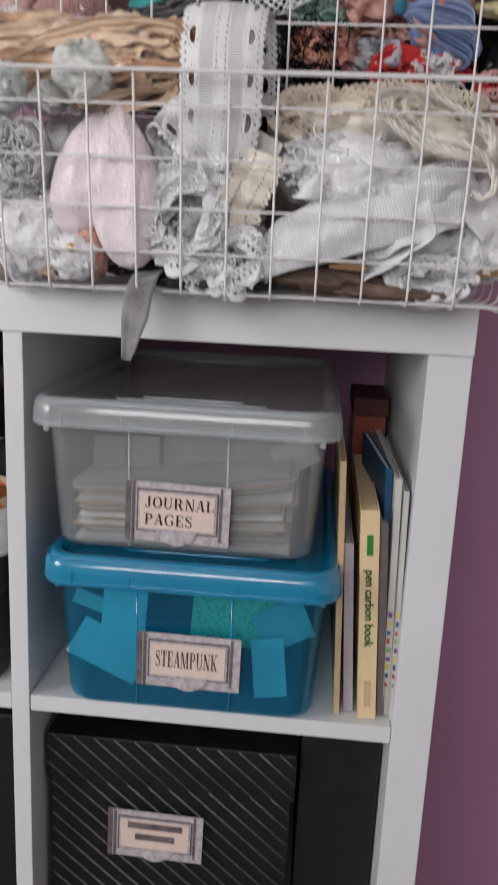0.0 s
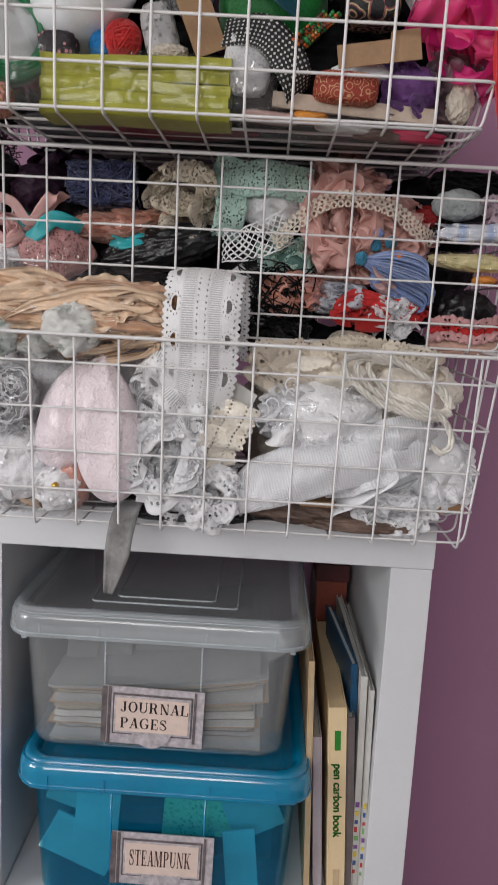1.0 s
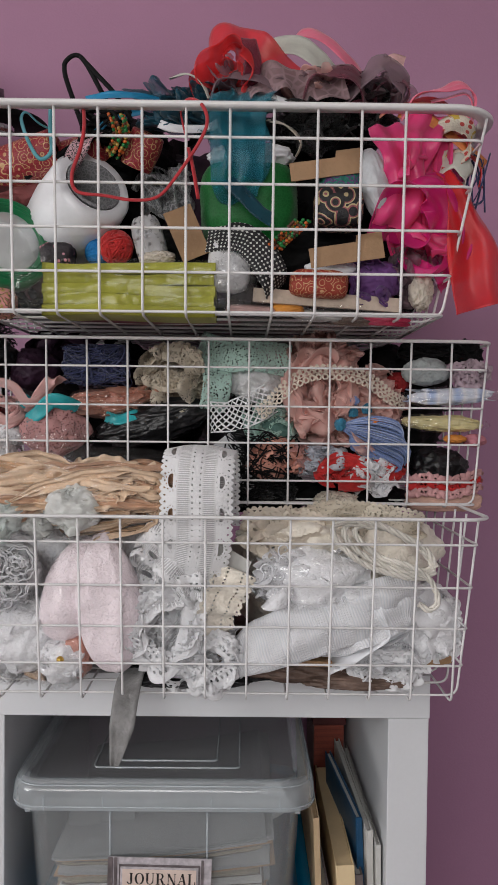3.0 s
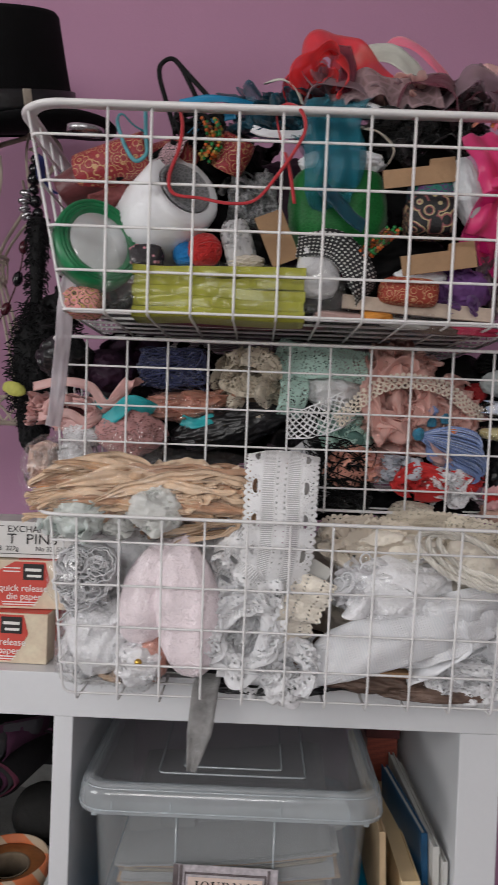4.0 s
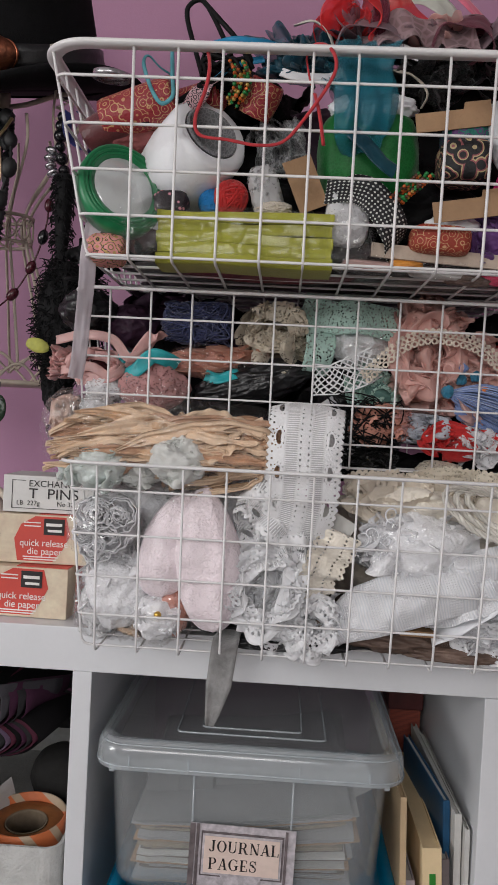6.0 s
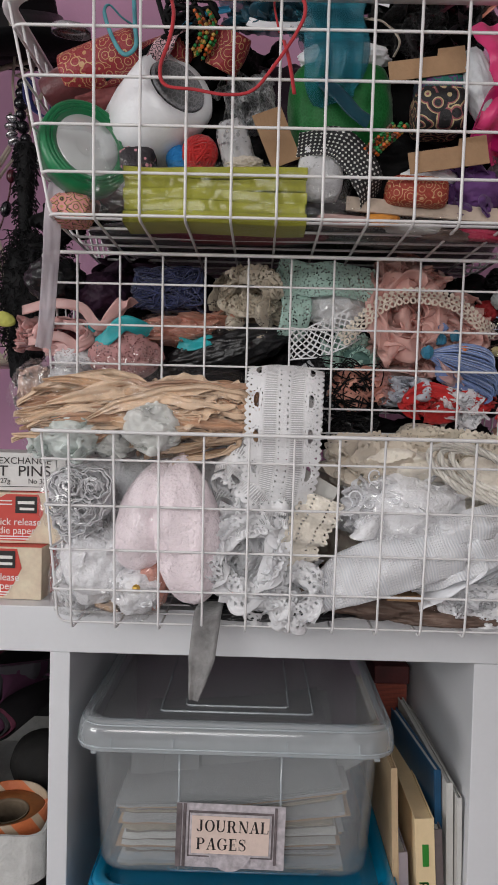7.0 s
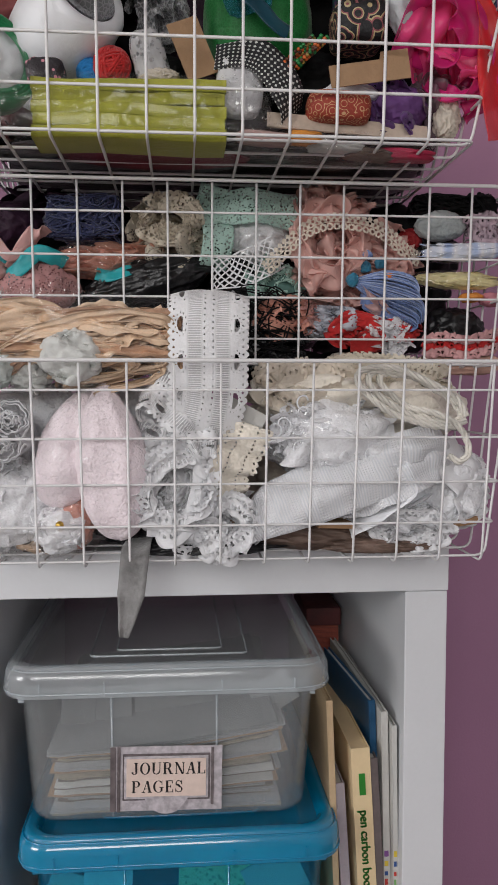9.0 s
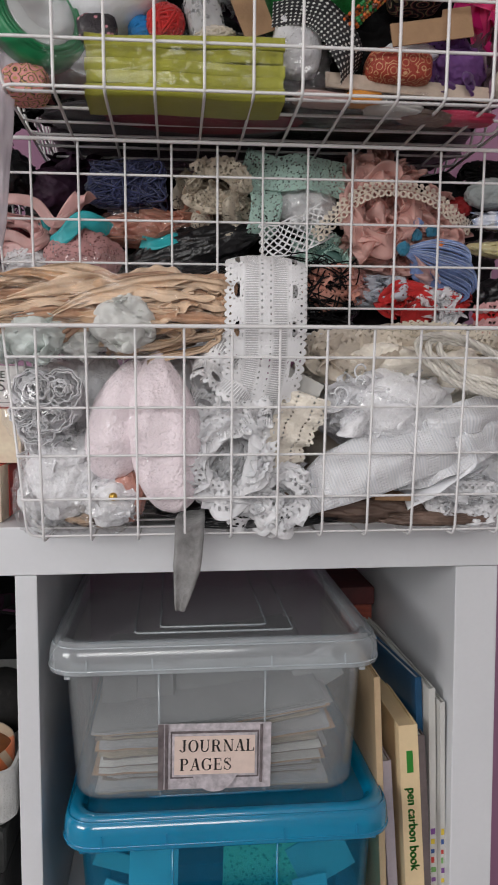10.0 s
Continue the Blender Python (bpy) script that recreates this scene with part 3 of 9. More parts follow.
def label_plate(parent, x0, x1, z0, z1, y, lines, size, wide, ink, turn=0.0):
    """A printed paper label like a drawer's card holder, taped to the front."""
    cx, cz, w, hgt = (x0 + x1) / 2, (z0 + z1) / 2, x1 - x0, z1 - z0
    m = pose(cx, y, cz, 0, turn, 0)
    lab = part("label_plate", box_bm(-w / 2, w / 2, -0.0006, 0.0006, -hgt / 2, hgt / 2, 0.0002), FRAME_PALE, parent, "printed paper label with a card-holder frame", False)
    lab.matrix_local = m
    block("border", -w / 2, -w / 2 + w * 0.05, -0.0013, -0.0007, -hgt / 2, hgt / 2, FRAME_PRINT, lab, bevel=0.0002)
    block("border", w * 0.40, w * 0.425, -0.0013, -0.0007, -hgt * 0.42, hgt * 0.48, FRAME_PRINT, lab, bevel=0.0002)
    block("border", -w / 2 + w * 0.062, -w / 2 + w * 0.09, -0.0013, -0.0007, -hgt / 2, hgt / 2, FRAME_PRINT, lab, bevel=0.0002)
    block("border", -w * 0.39, w * 0.39, -0.0014, -0.0007, -hgt * 0.33, hgt * 0.39, FRAME_PRINT, lab, bevel=0.0002)
    block("border", -w * 0.375, w * 0.375, -0.002, -0.00145, -hgt * 0.30, hgt * 0.36, FRAME_PALE, lab, bevel=0.0002)
    block("card", -w * 0.355, w * 0.355, -0.0026, -0.00205, -hgt * 0.265, hgt * 0.325, PINKCARD, lab, bevel=0.0002)
    # the curved finger pull under the card
    bm = bmesh.new()
    top, V = [], []
    for k in range(13):
        u = -1 + 2 * k / 12
        V.append((u * w * 0.2, -hgt * 0.27 - hgt * 0.26 * (1 - abs(u) ** 2.4)))
    vs = [bm.verts.new((x, -0.0029, z)) for x, z in [(-w * 0.2, -hgt * 0.26)] + V + [(w * 0.2, -hgt * 0.26)]]
    bm.faces.new(vs)
    ext = bmesh.ops.extrude_face_region(bm, geom=bm.faces[:])
    for v in ext["geom"]:
        if isinstance(v, bmesh.types.BMVert):
            v.co.y += 0.0016
    part("finger_pull", bm, FRAME_PALE, lab, smooth=False)
    for body, dx, dz in lines:
        serif_lines("lettering", body, size, wide, ink, lab, pose(dx, -0.0027, dz, 90, 0, 0))
    return lab


def storage_box(x0, x1, y0, depth, z0, zl, zt, body_mat, lid_mat, panel_mat, label, inset=0.012, turn=0.0):
    """A tapered lidded box; zl is the lid's lower edge, zt its top."""
    b = base("storage_box", (0, 0, 0), label, "storage box", "lidded plastic boxes")
    bx0, bx1, by0, by1 = x0 + inset, x1 - inset, y0 + inset, y0 + depth - inset
    t = 0.007
    w = 0.0018
    outer, inner = [], []
    for u, ins in ((0.0, 0.010), (0.012, 0.0045), (0.04, 0.0012), (0.08, 0.0), (0.5, 0.0), (1.0, 0.0)):
        k = t * (1 - u) + ins
        z = z0 + (zl + 0.006 - z0) * u
        outer.append(rrect(bx0 + k, bx1 - k, by0 + k, by1 - k, z, 0.022))
        inner.append(rrect(bx0 + k + w, bx1 - k - w, by0 + k + w, by1 - k - w, max(z, z0 + 0.002), 0.0205))
    loft("inner_wall", inner[::-1], body_mat, b, cap0=False, smooth=True)
    loft("body", outer, body_mat, b, cap1=False, smooth=True)
    # two moulded ribs on the front
    for u in (0.31, 0.66):
        x = bx0 + (bx1 - bx0) * u
        tube("rib", [(x, by0 + t - 0.001, z0 + 0.006), (x, by0 - 0.0006, zl + 0.004)], 0.0010, lid_mat, b, sides=6)
    hh = zt - zl
    profile = ((0.0022, 0.0), (0.0004, 0.0004), (0.0, 0.0016), (0.0003, hh * 0.45), (0.0010, hh * 0.70), (0.0026, hh * 0.84), (0.0042, hh * 0.87), (0.0046, hh * 0.93), (0.0058, hh * 0.985), (0.0082, hh), (0.0112, hh), (0.0136, hh * 0.97), (0.0152, hh * 0.86), (0.0175, hh * 0.76))
    lid = loft("lid", [rrect(x0 + i, x1 - i, y0 + i, y0 + depth - i, zl + h, 0.027 - i * 0.35, 12) for i, h in profile], lid_mat, b, cap0=False, cap1=False, smooth=True)
    loft("lid_panel", [rrect(x0 + 0.0176, x1 - 0.0176, y0 + 0.0176, y0 + depth - 0.0176, zt - 0.0061, 0.0205), rrect(x0 + 0.0176, x1 - 0.0176, y0 + 0.0176, y0 + depth - 0.0176, zt - 0.0079, 0.0205)], panel_mat, lid)
    # raised rectangles on the lid and clips under its edge
    cx = (x0 + x1) / 2
    for k, (a, c) in enumerate(((0.066, 0.045), (0.045, 0.06))):
        tube("lid_ridge", hoop(cx, a, y0 + c, y0 + depth - c, zt - 0.0058, 0.005, 4), 0.0009, lid_mat, b, closed=True)
    for u in (0.12, 0.31, 0.66, 0.88):
        x = x0 + (x1 - x0) * u
        block("clip", x - 0.0007, x + 0.0007, y0 - 0.0009, y0 + 0.004, zl + 0.002, zl + 0.013, lid_mat, b, bevel=0.0004)
    tube("lid_bead", hoop(cx, (x1 - x0) / 2 - 0.0002, y0 + 0.0002, y0 + depth - 0.0002, zl + hh * 0.16, 0.0265, 8), 0.0008, lid_mat, b, closed=True)
    tube("lid_bead", hoop(cx, (x1 - x0) / 2 - 0.0032, y0 + 0.0032, y0 + depth - 0.0032, zl + hh * 0.86, 0.0255, 8), 0.0008, lid_mat, b, closed=True)
    for x in (bx0 + 0.004, bx1 - 0.004):
        block("tab", x - 0.0025, x + 0.0025, by0 - 0.003, by0 - 0.0005, zl - 0.005, zl + 0.002, lid_mat, b, bevel=0.001)
    return b


clear_box = storage_box(-0.219, 0.046, 0.637, 0.37, 0.8945, 1.006, 1.031, CLEAR, CLEAR_LID, CLEAR_PANEL, "clear plastic lidded box of paper booklets, stacked on a blue one")
label_plate(clear_box, -0.1335, -0.044, 0.9100, 0.9630, 0.6445, [("JOURNAL", -0.0275, 0.0045), ("PAGES", -0.0275, -0.0105)], 0.0098, 1.02, INK, 1.0)
blue_box = storage_box(-0.209, 0.055, 0.632, 0.37, 0.7445, 0.868, 0.894, BLUE, BLUE_LID, BLUE_LID, "translucent blue lidded box of papers, standing on the shelf")
label_plate(blue_box, -0.121, -0.029, 0.776, 0.827, 0.6405, [("STEAMPUNK", -0.029, -0.0050)], 0.0155, 0.455, BROWNINK, 0.5)

# booklets in the clear box, cards and papers in the blue one
random.seed(11)
AGED = mat("aged_paper_edges", (0.40, 0.33, 0.23), 0.85, var=0.2, scale=90, bump=0.3)
# white paper again, darkened in its colour for the box's dim interior
DIMPAPER = mat("paper_dimmed_in_box", (0.36, 0.36, 0.36), 0.8, var=0.08, scale=40, bump=0.1)
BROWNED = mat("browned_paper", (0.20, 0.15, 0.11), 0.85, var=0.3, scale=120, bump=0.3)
# both greys set darker, to carry the dimness inside the box
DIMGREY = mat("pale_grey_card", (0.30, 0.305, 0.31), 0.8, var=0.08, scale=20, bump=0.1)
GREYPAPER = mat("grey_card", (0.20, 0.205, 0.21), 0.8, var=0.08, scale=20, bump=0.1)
z = 0.8985
rnd = random.Random(12)
for k in range(13):
    # a booklet of a few bent leaves, the upper ones curling up to one side
    bk = base("paper_booklet", (0, 0, 0), "handmade booklet of aged and white paper", "booklet", "booklets in the clear box")
    x0, x1 = rnd.uniform(-0.188, -0.174), rnd.uniform(-0.004, 0.012)
    rise = 0.0016 * k + rnd.uniform(-0.001, 0.001)
    yf, skew = 0.795 + rnd.uniform(-0.006, 0.008), rnd.uniform(-0.05, 0.05)
    # top booklet's grey paints in the haze of the frosted plastic
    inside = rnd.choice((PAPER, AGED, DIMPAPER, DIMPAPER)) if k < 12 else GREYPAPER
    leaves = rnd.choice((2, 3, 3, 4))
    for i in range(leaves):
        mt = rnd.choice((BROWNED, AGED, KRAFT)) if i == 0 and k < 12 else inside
        pts = []
        for j in range(9):
            u = j / 8
            pts.append((x0 + (x1 - x0 - rnd.uniform(0, 0.002)) * u, yf + rnd.uniform(-0.0005, 0.0005), z + rise * u ** 2.2 + 0.0007 * math.sin(4 * u + k) + 0.0002 * i))
        v, f, uv = strip_data(pts, 0.25, (skew, 1, 0), 2, 2, thick=rnd.uniform(0.0006, 0.0012))
        mesh_object("leaf", v, f, mt, bk)
        z += rnd.uniform(0.0009, 0.0014)
    z += rnd.uniform(0.0004, 0.0016)
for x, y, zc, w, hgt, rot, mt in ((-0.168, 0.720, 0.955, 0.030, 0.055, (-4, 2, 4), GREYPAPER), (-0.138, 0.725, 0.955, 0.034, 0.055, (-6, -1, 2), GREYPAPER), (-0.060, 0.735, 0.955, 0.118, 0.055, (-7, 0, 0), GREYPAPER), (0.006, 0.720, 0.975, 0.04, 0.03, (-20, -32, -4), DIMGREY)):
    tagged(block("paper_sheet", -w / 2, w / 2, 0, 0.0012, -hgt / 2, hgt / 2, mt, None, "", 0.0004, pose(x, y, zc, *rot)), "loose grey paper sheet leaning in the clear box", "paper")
LBLUE = mat("pale_blue_card", (0.72, 0.78, 0.80), 0.7, var=0.06)
LGREEN = motif("green_dotted_card", (0.62, 0.78, 0.40), (0.30, 0.42, 0.22), 260, 0.3, rings=False)
for nm, x0, x1, y, z0, z1, ry, mt, lb in (
        ("card", -0.158, -0.118, 0.664, 0.802, 0.868, 3, LBLUE, "rounded pale blue card leaning in the blue box"),
        ("card", -0.080, 0.004, 0.690, 0.795, 0.846, 3, LGREEN, "green dotted card leaning in the blue box"),
        ("card", -0.020, 0.010, 0.668, 0.760, 0.815, -6, LBLUE, "pale blue paper leaning in the blue box"),
        ("card", -0.190, -0.120, 0.676, 0.768, 0.806, 28, LBLUE, "pale folded paper lying in the blue box"),
        ("card", -0.188, -0.128, 0.672, 0.826, 0.840, 22, PAPER, "white folded paper strip in the blue box"),
        ("card", -0.02, 0.03, 0.69, 0.80, 0.84, -25, PAPER, "white folded paper strip in the blue box")):
    c = ((x0 + x1) / 2, y, (z0 + z1) / 2)
    bm = box_bm(-(x1 - x0) / 2, (x1 - x0) / 2, -0.0012, 0.0012, -(z1 - z0) / 2, (z1 - z0) / 2, 0.0005)
    bmesh.ops.transform(bm, matrix=pose(*c, -8, ry, 6), verts=bm.verts)
    tagged(part(nm, bm, mt, smooth=False), lb, "card")
DARKPAPER = mat("dark_prints", (0.03, 0.06, 0.1), 0.8, var=0.3, scale=40)
tagged(block("paper_stack", -0.178, 0.026, 0.72, 0.95, 0.7505, 0.80, DARKPAPER, bevel=0.002), "stack of dark printed papers in the blue box", "paper")

# ---- books and folders beside the boxes ----
TANBOARD = mat("tan_board", (0.62, 0.45, 0.27), 0.7, var=0.08, scale=20, bump=0.1)
CREAMBOOK = mat("cream_book_cover", (0.83, 0.64, 0.38), 0.6, var=0.05, scale=20, bump=0.06)
NAVY = mat("dark_blue_cover", (0.015, 0.09, 0.20), 0.4, var=0.15, scale=30, bump=0.05)
BROWNGREY = mat("brown_grey_cover", (0.22, 0.18, 0.18), 0.7, var=0.15, scale=30)
LILAC = mat("lilac_grey_cover", (0.48, 0.43, 0.48), 0.6, var=0.1, scale=30)
GREENINK = mat("green_ink", (0.03, 0.27, 0.03), 0.55, var=0.1, bump=0)


def book(name, xb, xt, th, y0, depth, z1, cover, pages, label, skew=0.0, rz=0.0):
    """A thin upright volume, leaning from xb at its foot to xt at its top."""
    lean = math.degrees(math.atan2(xt - xb, z1 - 0.745))
    b = base(name, (xb, y0, 0.7448), label, "book")
    b.rotation_euler = (0, radians(lean), radians(rz))
    hgt = (z1 - 0.745) / math.cos(radians(lean))
    c = min(0.0014, th * 0.2)
    block("cover", 0, c, 0, depth, 0, hgt, cover, b, bevel=0.0004)
    block("cover", th - c, th, 0, depth, 0, hgt, cover, b, bevel=0.0004)
    block("spine", c, th - c, 0, c, 0, hgt, cover, b, bevel=0)
    block("page_block", c + 0.0003, th - c - 0.0003, c + 0.001, depth - 0.003, 0.002, hgt - 0.002, pages, b, bevel=0)
    return b


book("folder", 0.0565, 0.046, 0.0055, 0.672, 0.25, 0.985, TANBOARD, TANBOARD, "tan board folder leaning against the plastic boxes")
book("notebook", 0.066, 0.055, 0.0085, 0.678, 0.20, 0.909, LILAC, PAPER, "lilac-grey notebook squeezed between upright books")
carbon = book("carbon_book", 0.0785, 0.0665, 0.0165, 0.668, 0.21, 0.944, CREAMBOOK, CREAMBOOK, "cream pen carbon book with green lettering, upright")
for dz in (0.0, 0.00035, 0.0007):
    text("lettering", "pen carbon book", 0.0108, GREENINK, carbon, pose(0.0082 + dz * 0.9, -0.0004, 0.1085 - dz, 90, 90, 0), 0.0001, "CENTER", 0.98, 0.0)
block("logo_bar", 0.0058, 0.0112, -0.0006, 0.0002, 0.158, 0.177, GREENINK, carbon, bevel=0.0002)
block("writing_bar", 0.0055, 0.0115, -0.0006, 0.0002, 0.012, 0.038, TANBOARD, carbon, bevel=0.0002)
book("notebook", 0.0962, 0.0845, 0.0075, 0.676, 0.2, 0.931, BROWNGREY, PAPER, "brown-grey notebook beside the cream book")
book("hardback_book", 0.0975, 0.0865, 0.0062, 0.690, 0.15, 0.977, NAVY, PAPER, "dark blue hardback book, upright", rz=5.0)
mag_a = book("magazine", 0.1010, 0.0945, 0.0060, 0.676, 0.21, 0.972, PAPER, PAPER, "thin white magazine standing upright", rz=1.5)
mag_b = book("magazine", 0.1068, 0.1022, 0.0042, 0.668, 0.22, 0.963, PAPER, PAPER, "thin white magazine against the cube's side", rz=0.5)
PRINTS = [mat("magazine_ink_" + n, c, 0.45, var=0.1, bump=0) for n, c in (("red", (0.55, 0.05, 0.04)), ("yellow", (0.75, 0.55, 0.06)), ("green", (0.20, 0.42, 0.14)), ("blue", (0.04, 0.10, 0.30)), ("violet", (0.22, 0.08, 0.30)))]
for mag, w, z in ((mag_a, 0.0060, 0.030), (mag_b, 0.0042, 0.034)):
    for k in range(9):
        block("printed_patch", w * 0.12, w * (0.55 + 0.06 * (k % 5)), -0.0005, 0.0001, z + 0.0085 * k, z + 0.0085 * k + 0.0035 + 0.0008 * (k % 3), PRINTS[(k * 3 + int(w * 1e4)) % 5], mag, bevel=0)
RUST = stripes("rust_corrugated", [(0.0, (0.20, 0.035, 0.02)), (0.5, (0.36, 0.075, 0.04)), (1.0, (0.16, 0.03, 0.02))], 110, "Z", 0.7, distort=0.1)
rb = base("corrugated_box", (0.085, 0.955, 0.7448), "rust-red corrugated box behind the books", "box")
block("body", -0.018, 0.018, -0.05, 0.05, 0, 0.235, RUST, rb, bevel=0.002)
block("lid", -0.02, 0.02, -0.052, 0.052, 0.2355, 0.256, mat("dark_rust", (0.10, 0.02, 0.02), 0.7), rb, bevel=0.002)

# ---- black ribbed box with a label, in the cube below ----
RIBBED = mat("black_card", (0.006, 0.006, 0.007), 0.5, var=0.2, scale=40, bump=0.15)
SILVERLINE = mat("grey_satin_stripe", (0.16, 0.16, 0.17), 0.35, metal=0.3, var=0.25, scale=120, bump=0.1)
bb = base("striped_box", (0, 0, 0), "black card box with diagonal grey stripes and lid", "box")
X0, X1, Y0, Z0, Z1, ZL = -0.222, 0.026, 0.69, 0.394, 0.684, 0.634
block("body", X0 + 0.003, X1 - 0.003, Y0 + 0.003, Y0 + 0.33, Z0, ZL + 0.02, RIBBED, bb, bevel=0.002)
block("lid", X0, X1, Y0, Y0 + 0.334, ZL, Z1, RIBBED, bb, bevel=0.002)


def rib_run(za, zb, x_lo, x_hi, y, name):
    """Slanting satin ribs across one upright face."""
    k, step, run = 0, 0.0205, (zb - za) * 1.15
    x = x_lo - run
    while x < x_hi:
        a, c = Vector((x + run, y, za)), Vector((x, y, zb))      # falls towards the right
        u0, u1 = (x_hi - a.x) / (c.x - a.x) if a.x > x_hi else 0.0, (x_lo - a.x) / (c.x - a.x) if c.x < x_lo else 1.0
        if u1 - u0 > 0.05:
            tube(name, [a.lerp(c, u0), a.lerp(c, u1)], 0.0016, SILVERLINE, bb, sides=5, flat=0.6)
        x += step


rib_run(ZL + 0.001, Z1 - 0.001, X0 + 0.001, X1 - 0.001, Y0 - 0.0002, "stripe")
rib_run(Z0 + 0.002, ZL - 0.002, X0 + 0.005, X1 - 0.005, Y0 + 0.0028, "stripe")
lb = label_plate(bb, -0.158, -0.062, 0.555, 0.608, Y0 - 0.004, [], 0.01, 1.0, INK, 1.0)
for dz, w in ((0.012, 0.055), (-0.001, 0.04)):
    block("writing_bar", -w / 2, w / 2, -0.0031, -0.0026, dz - 0.0035, dz + 0.0035, FRAME_PRINT, lb, bevel=0.0002)
# added black block, only there to make the cube's right end dark
tagged(block("cube_end_fill", 0.030, 0.1075, 0.70, 1.03, 0.394, 0.715, RIBBED, bevel=0.003), "added black block filling the dark end of the cube", "box file")
tagged(block("black_box", -0.57, -0.255, 0.69, 1.03, 0.394, 0.70, RIBBED, bevel=0.003), "plain black storage box in the lower compartment", "box")


# ---- fabrics and trims ----
WLACE = lace("white_cotton_lace", (0.92, 0.92, 0.94), 520, 0.30, second=130, solid=0.40)
WSATIN = mat("white_satin", (0.86, 0.87, 0.90), 0.38, var=0.03, scale=30, bump=0.2, sheen=0.3)
WCOTTON = soft_light(mat("white_cotton", (0.91, 0.91, 0.925), 0.85, var=0.015, scale=60, bump=0.3, fine=420, sheen=0.4), 0.22, (0.94, 0.94, 0.95))
WWORK = worked("white_worked_lace", (0.88, 0.88, 0.90), 190)
CWORK = worked("cream_worked_lace", (0.82, 0.76, 0.66), 170, 0.75)
CREAMCOT = soft_light(mat("cream_cotton", (0.84, 0.76, 0.65), 0.85, var=0.06, scale=60, bump=0.55, fine=420, sheen=0.3), 0.3, (0.84, 0.76, 0.65))
CLACE = lace("cream_lace", (0.80, 0.73, 0.61), 520, 0.30, second=130, solid=0.38)
BEIGELACE = lace("beige_lace", (0.72, 0.64, 0.52), 480, 0.36, second=130, solid=0.38)
PINKLACE = worked("pale_pink_lace", (0.91, 0.80, 0.835), 210, 0.78, deep=0.5)
DUSTY = lace("dusty_pink_lace", (0.72, 0.38, 0.37), 480, 0.32, second=180, solid=0.34)
MINTLACE = lace("mint_crochet", (0.62, 0.84, 0.76), 480, 0.40, second=140, solid=0.28)
MINTSOFT = soft_light(mat("pale_mint_wadding", (0.86, 0.92, 0.89), 0.9, var=0.03, scale=40, bump=0.2, sheen=0.4), 0.3, (0.82, 0.90, 0.87))
PALEWAD = soft_light(mat("cream_white_wadding", (0.90, 0.91, 0.88), 0.9, var=0.03, scale=40, bump=0.2, sheen=0.4), 0.3, (0.86, 0.88, 0.85))
BLUSH = sheer("blush_chiffon", (0.95, 0.62, 0.56), 0.22, 0.5)
PEACH = sheer("peach_tulle", (0.80, 0.42, 0.30), 0.25, 0.5)
TAN3 = mat("rose_tan_raffia", (0.62, 0.36, 0.22), 0.6, var=0.2, scale=60, bump=0.3, fine=500, sheen=0.2)
TAN = mat("tan_paper_raffia", (0.70, 0.45, 0.27), 0.6, var=0.2, scale=60, bump=0.35, fine=500, sheen=0.2)
TAN2 = mat("pale_tan_raffia", (0.80, 0.58, 0.40), 0.6, var=0.14, scale=60, bump=0.35, fine=500, sheen=0.2)
FILM = film("clear_plastic_film", 0.010, (0.95, 0.96, 0.97), 0.07, 0.085, 60.0)
CALMFILM = film("smooth_plastic_film", 0.012, (0.95, 0.96, 0.97), 0.16, 0.026, 45.0)
MILKFILM = film("crinkled_plastic_film", 0.030, (0.97, 0.98, 0.98), 0.08, 0.09, 85.0)
# BLACK, CHARCOAL and DARKPLUM also colour the fill that imitates shade in gaps
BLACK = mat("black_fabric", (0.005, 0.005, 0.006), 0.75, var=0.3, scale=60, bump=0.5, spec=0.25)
BLACKNET = sheer("black_net", (0.012, 0.012, 0.014), 0.25, 0.6, weave=300)
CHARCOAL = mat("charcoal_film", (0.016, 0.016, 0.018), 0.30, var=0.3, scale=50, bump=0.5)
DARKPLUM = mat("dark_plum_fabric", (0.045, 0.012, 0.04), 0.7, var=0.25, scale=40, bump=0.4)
INDIGO = mat("indigo_yarn", (0.035, 0.045, 0.14), 0.85, var=0.25, scale=90, bump=0.7, sheen=0.3)
TEAL = mat("turquoise_satin", (0.02, 0.42, 0.46), 0.4, var=0.12, scale=40, bump=0.15, sheen=0.2)
ROSE = mat("dusty_rose_satin", (0.68, 0.38, 0.36), 0.38, var=0.12, scale=40, bump=0.15, sheen=0.3)
GREYSATIN = soft_light(mat("silver_white_satin", (0.88, 0.88, 0.90), 0.28, var=0.04, scale=60, bump=0.15, sheen=0.3), 0.2, (0.9, 0.9, 0.92))
STRAP = mat("grey_velvet_ribbon", (0.28, 0.275, 0.27), 0.55, var=0.25, scale=50, bump=0.4, sheen=0.5)
FLOSS = mat("blue_floss", (0.20, 0.30, 0.60), 0.55, var=0.2, scale=80, bump=0.4, sheen=0.3)
FLOSS2 = mat("turquoise_floss", (0.02, 0.20, 0.33), 0.6, var=0.2, scale=80, bump=0.4, sheen=0.3)
REDCOT = mat("red_cotton", (0.62, 0.02, 0.02), 0.8, var=0.15, scale=60, bump=0.6, sheen=0.2)
BROWNPAPER = mat("brown_paper_packet", (0.20, 0.13, 0.10), 0.6, var=0.25, scale=40, bump=0.4)
CORAL = mat("coral_fabric", (0.72, 0.34, 0.26), 0.7, var=0.15, scale=60, bump=0.4)
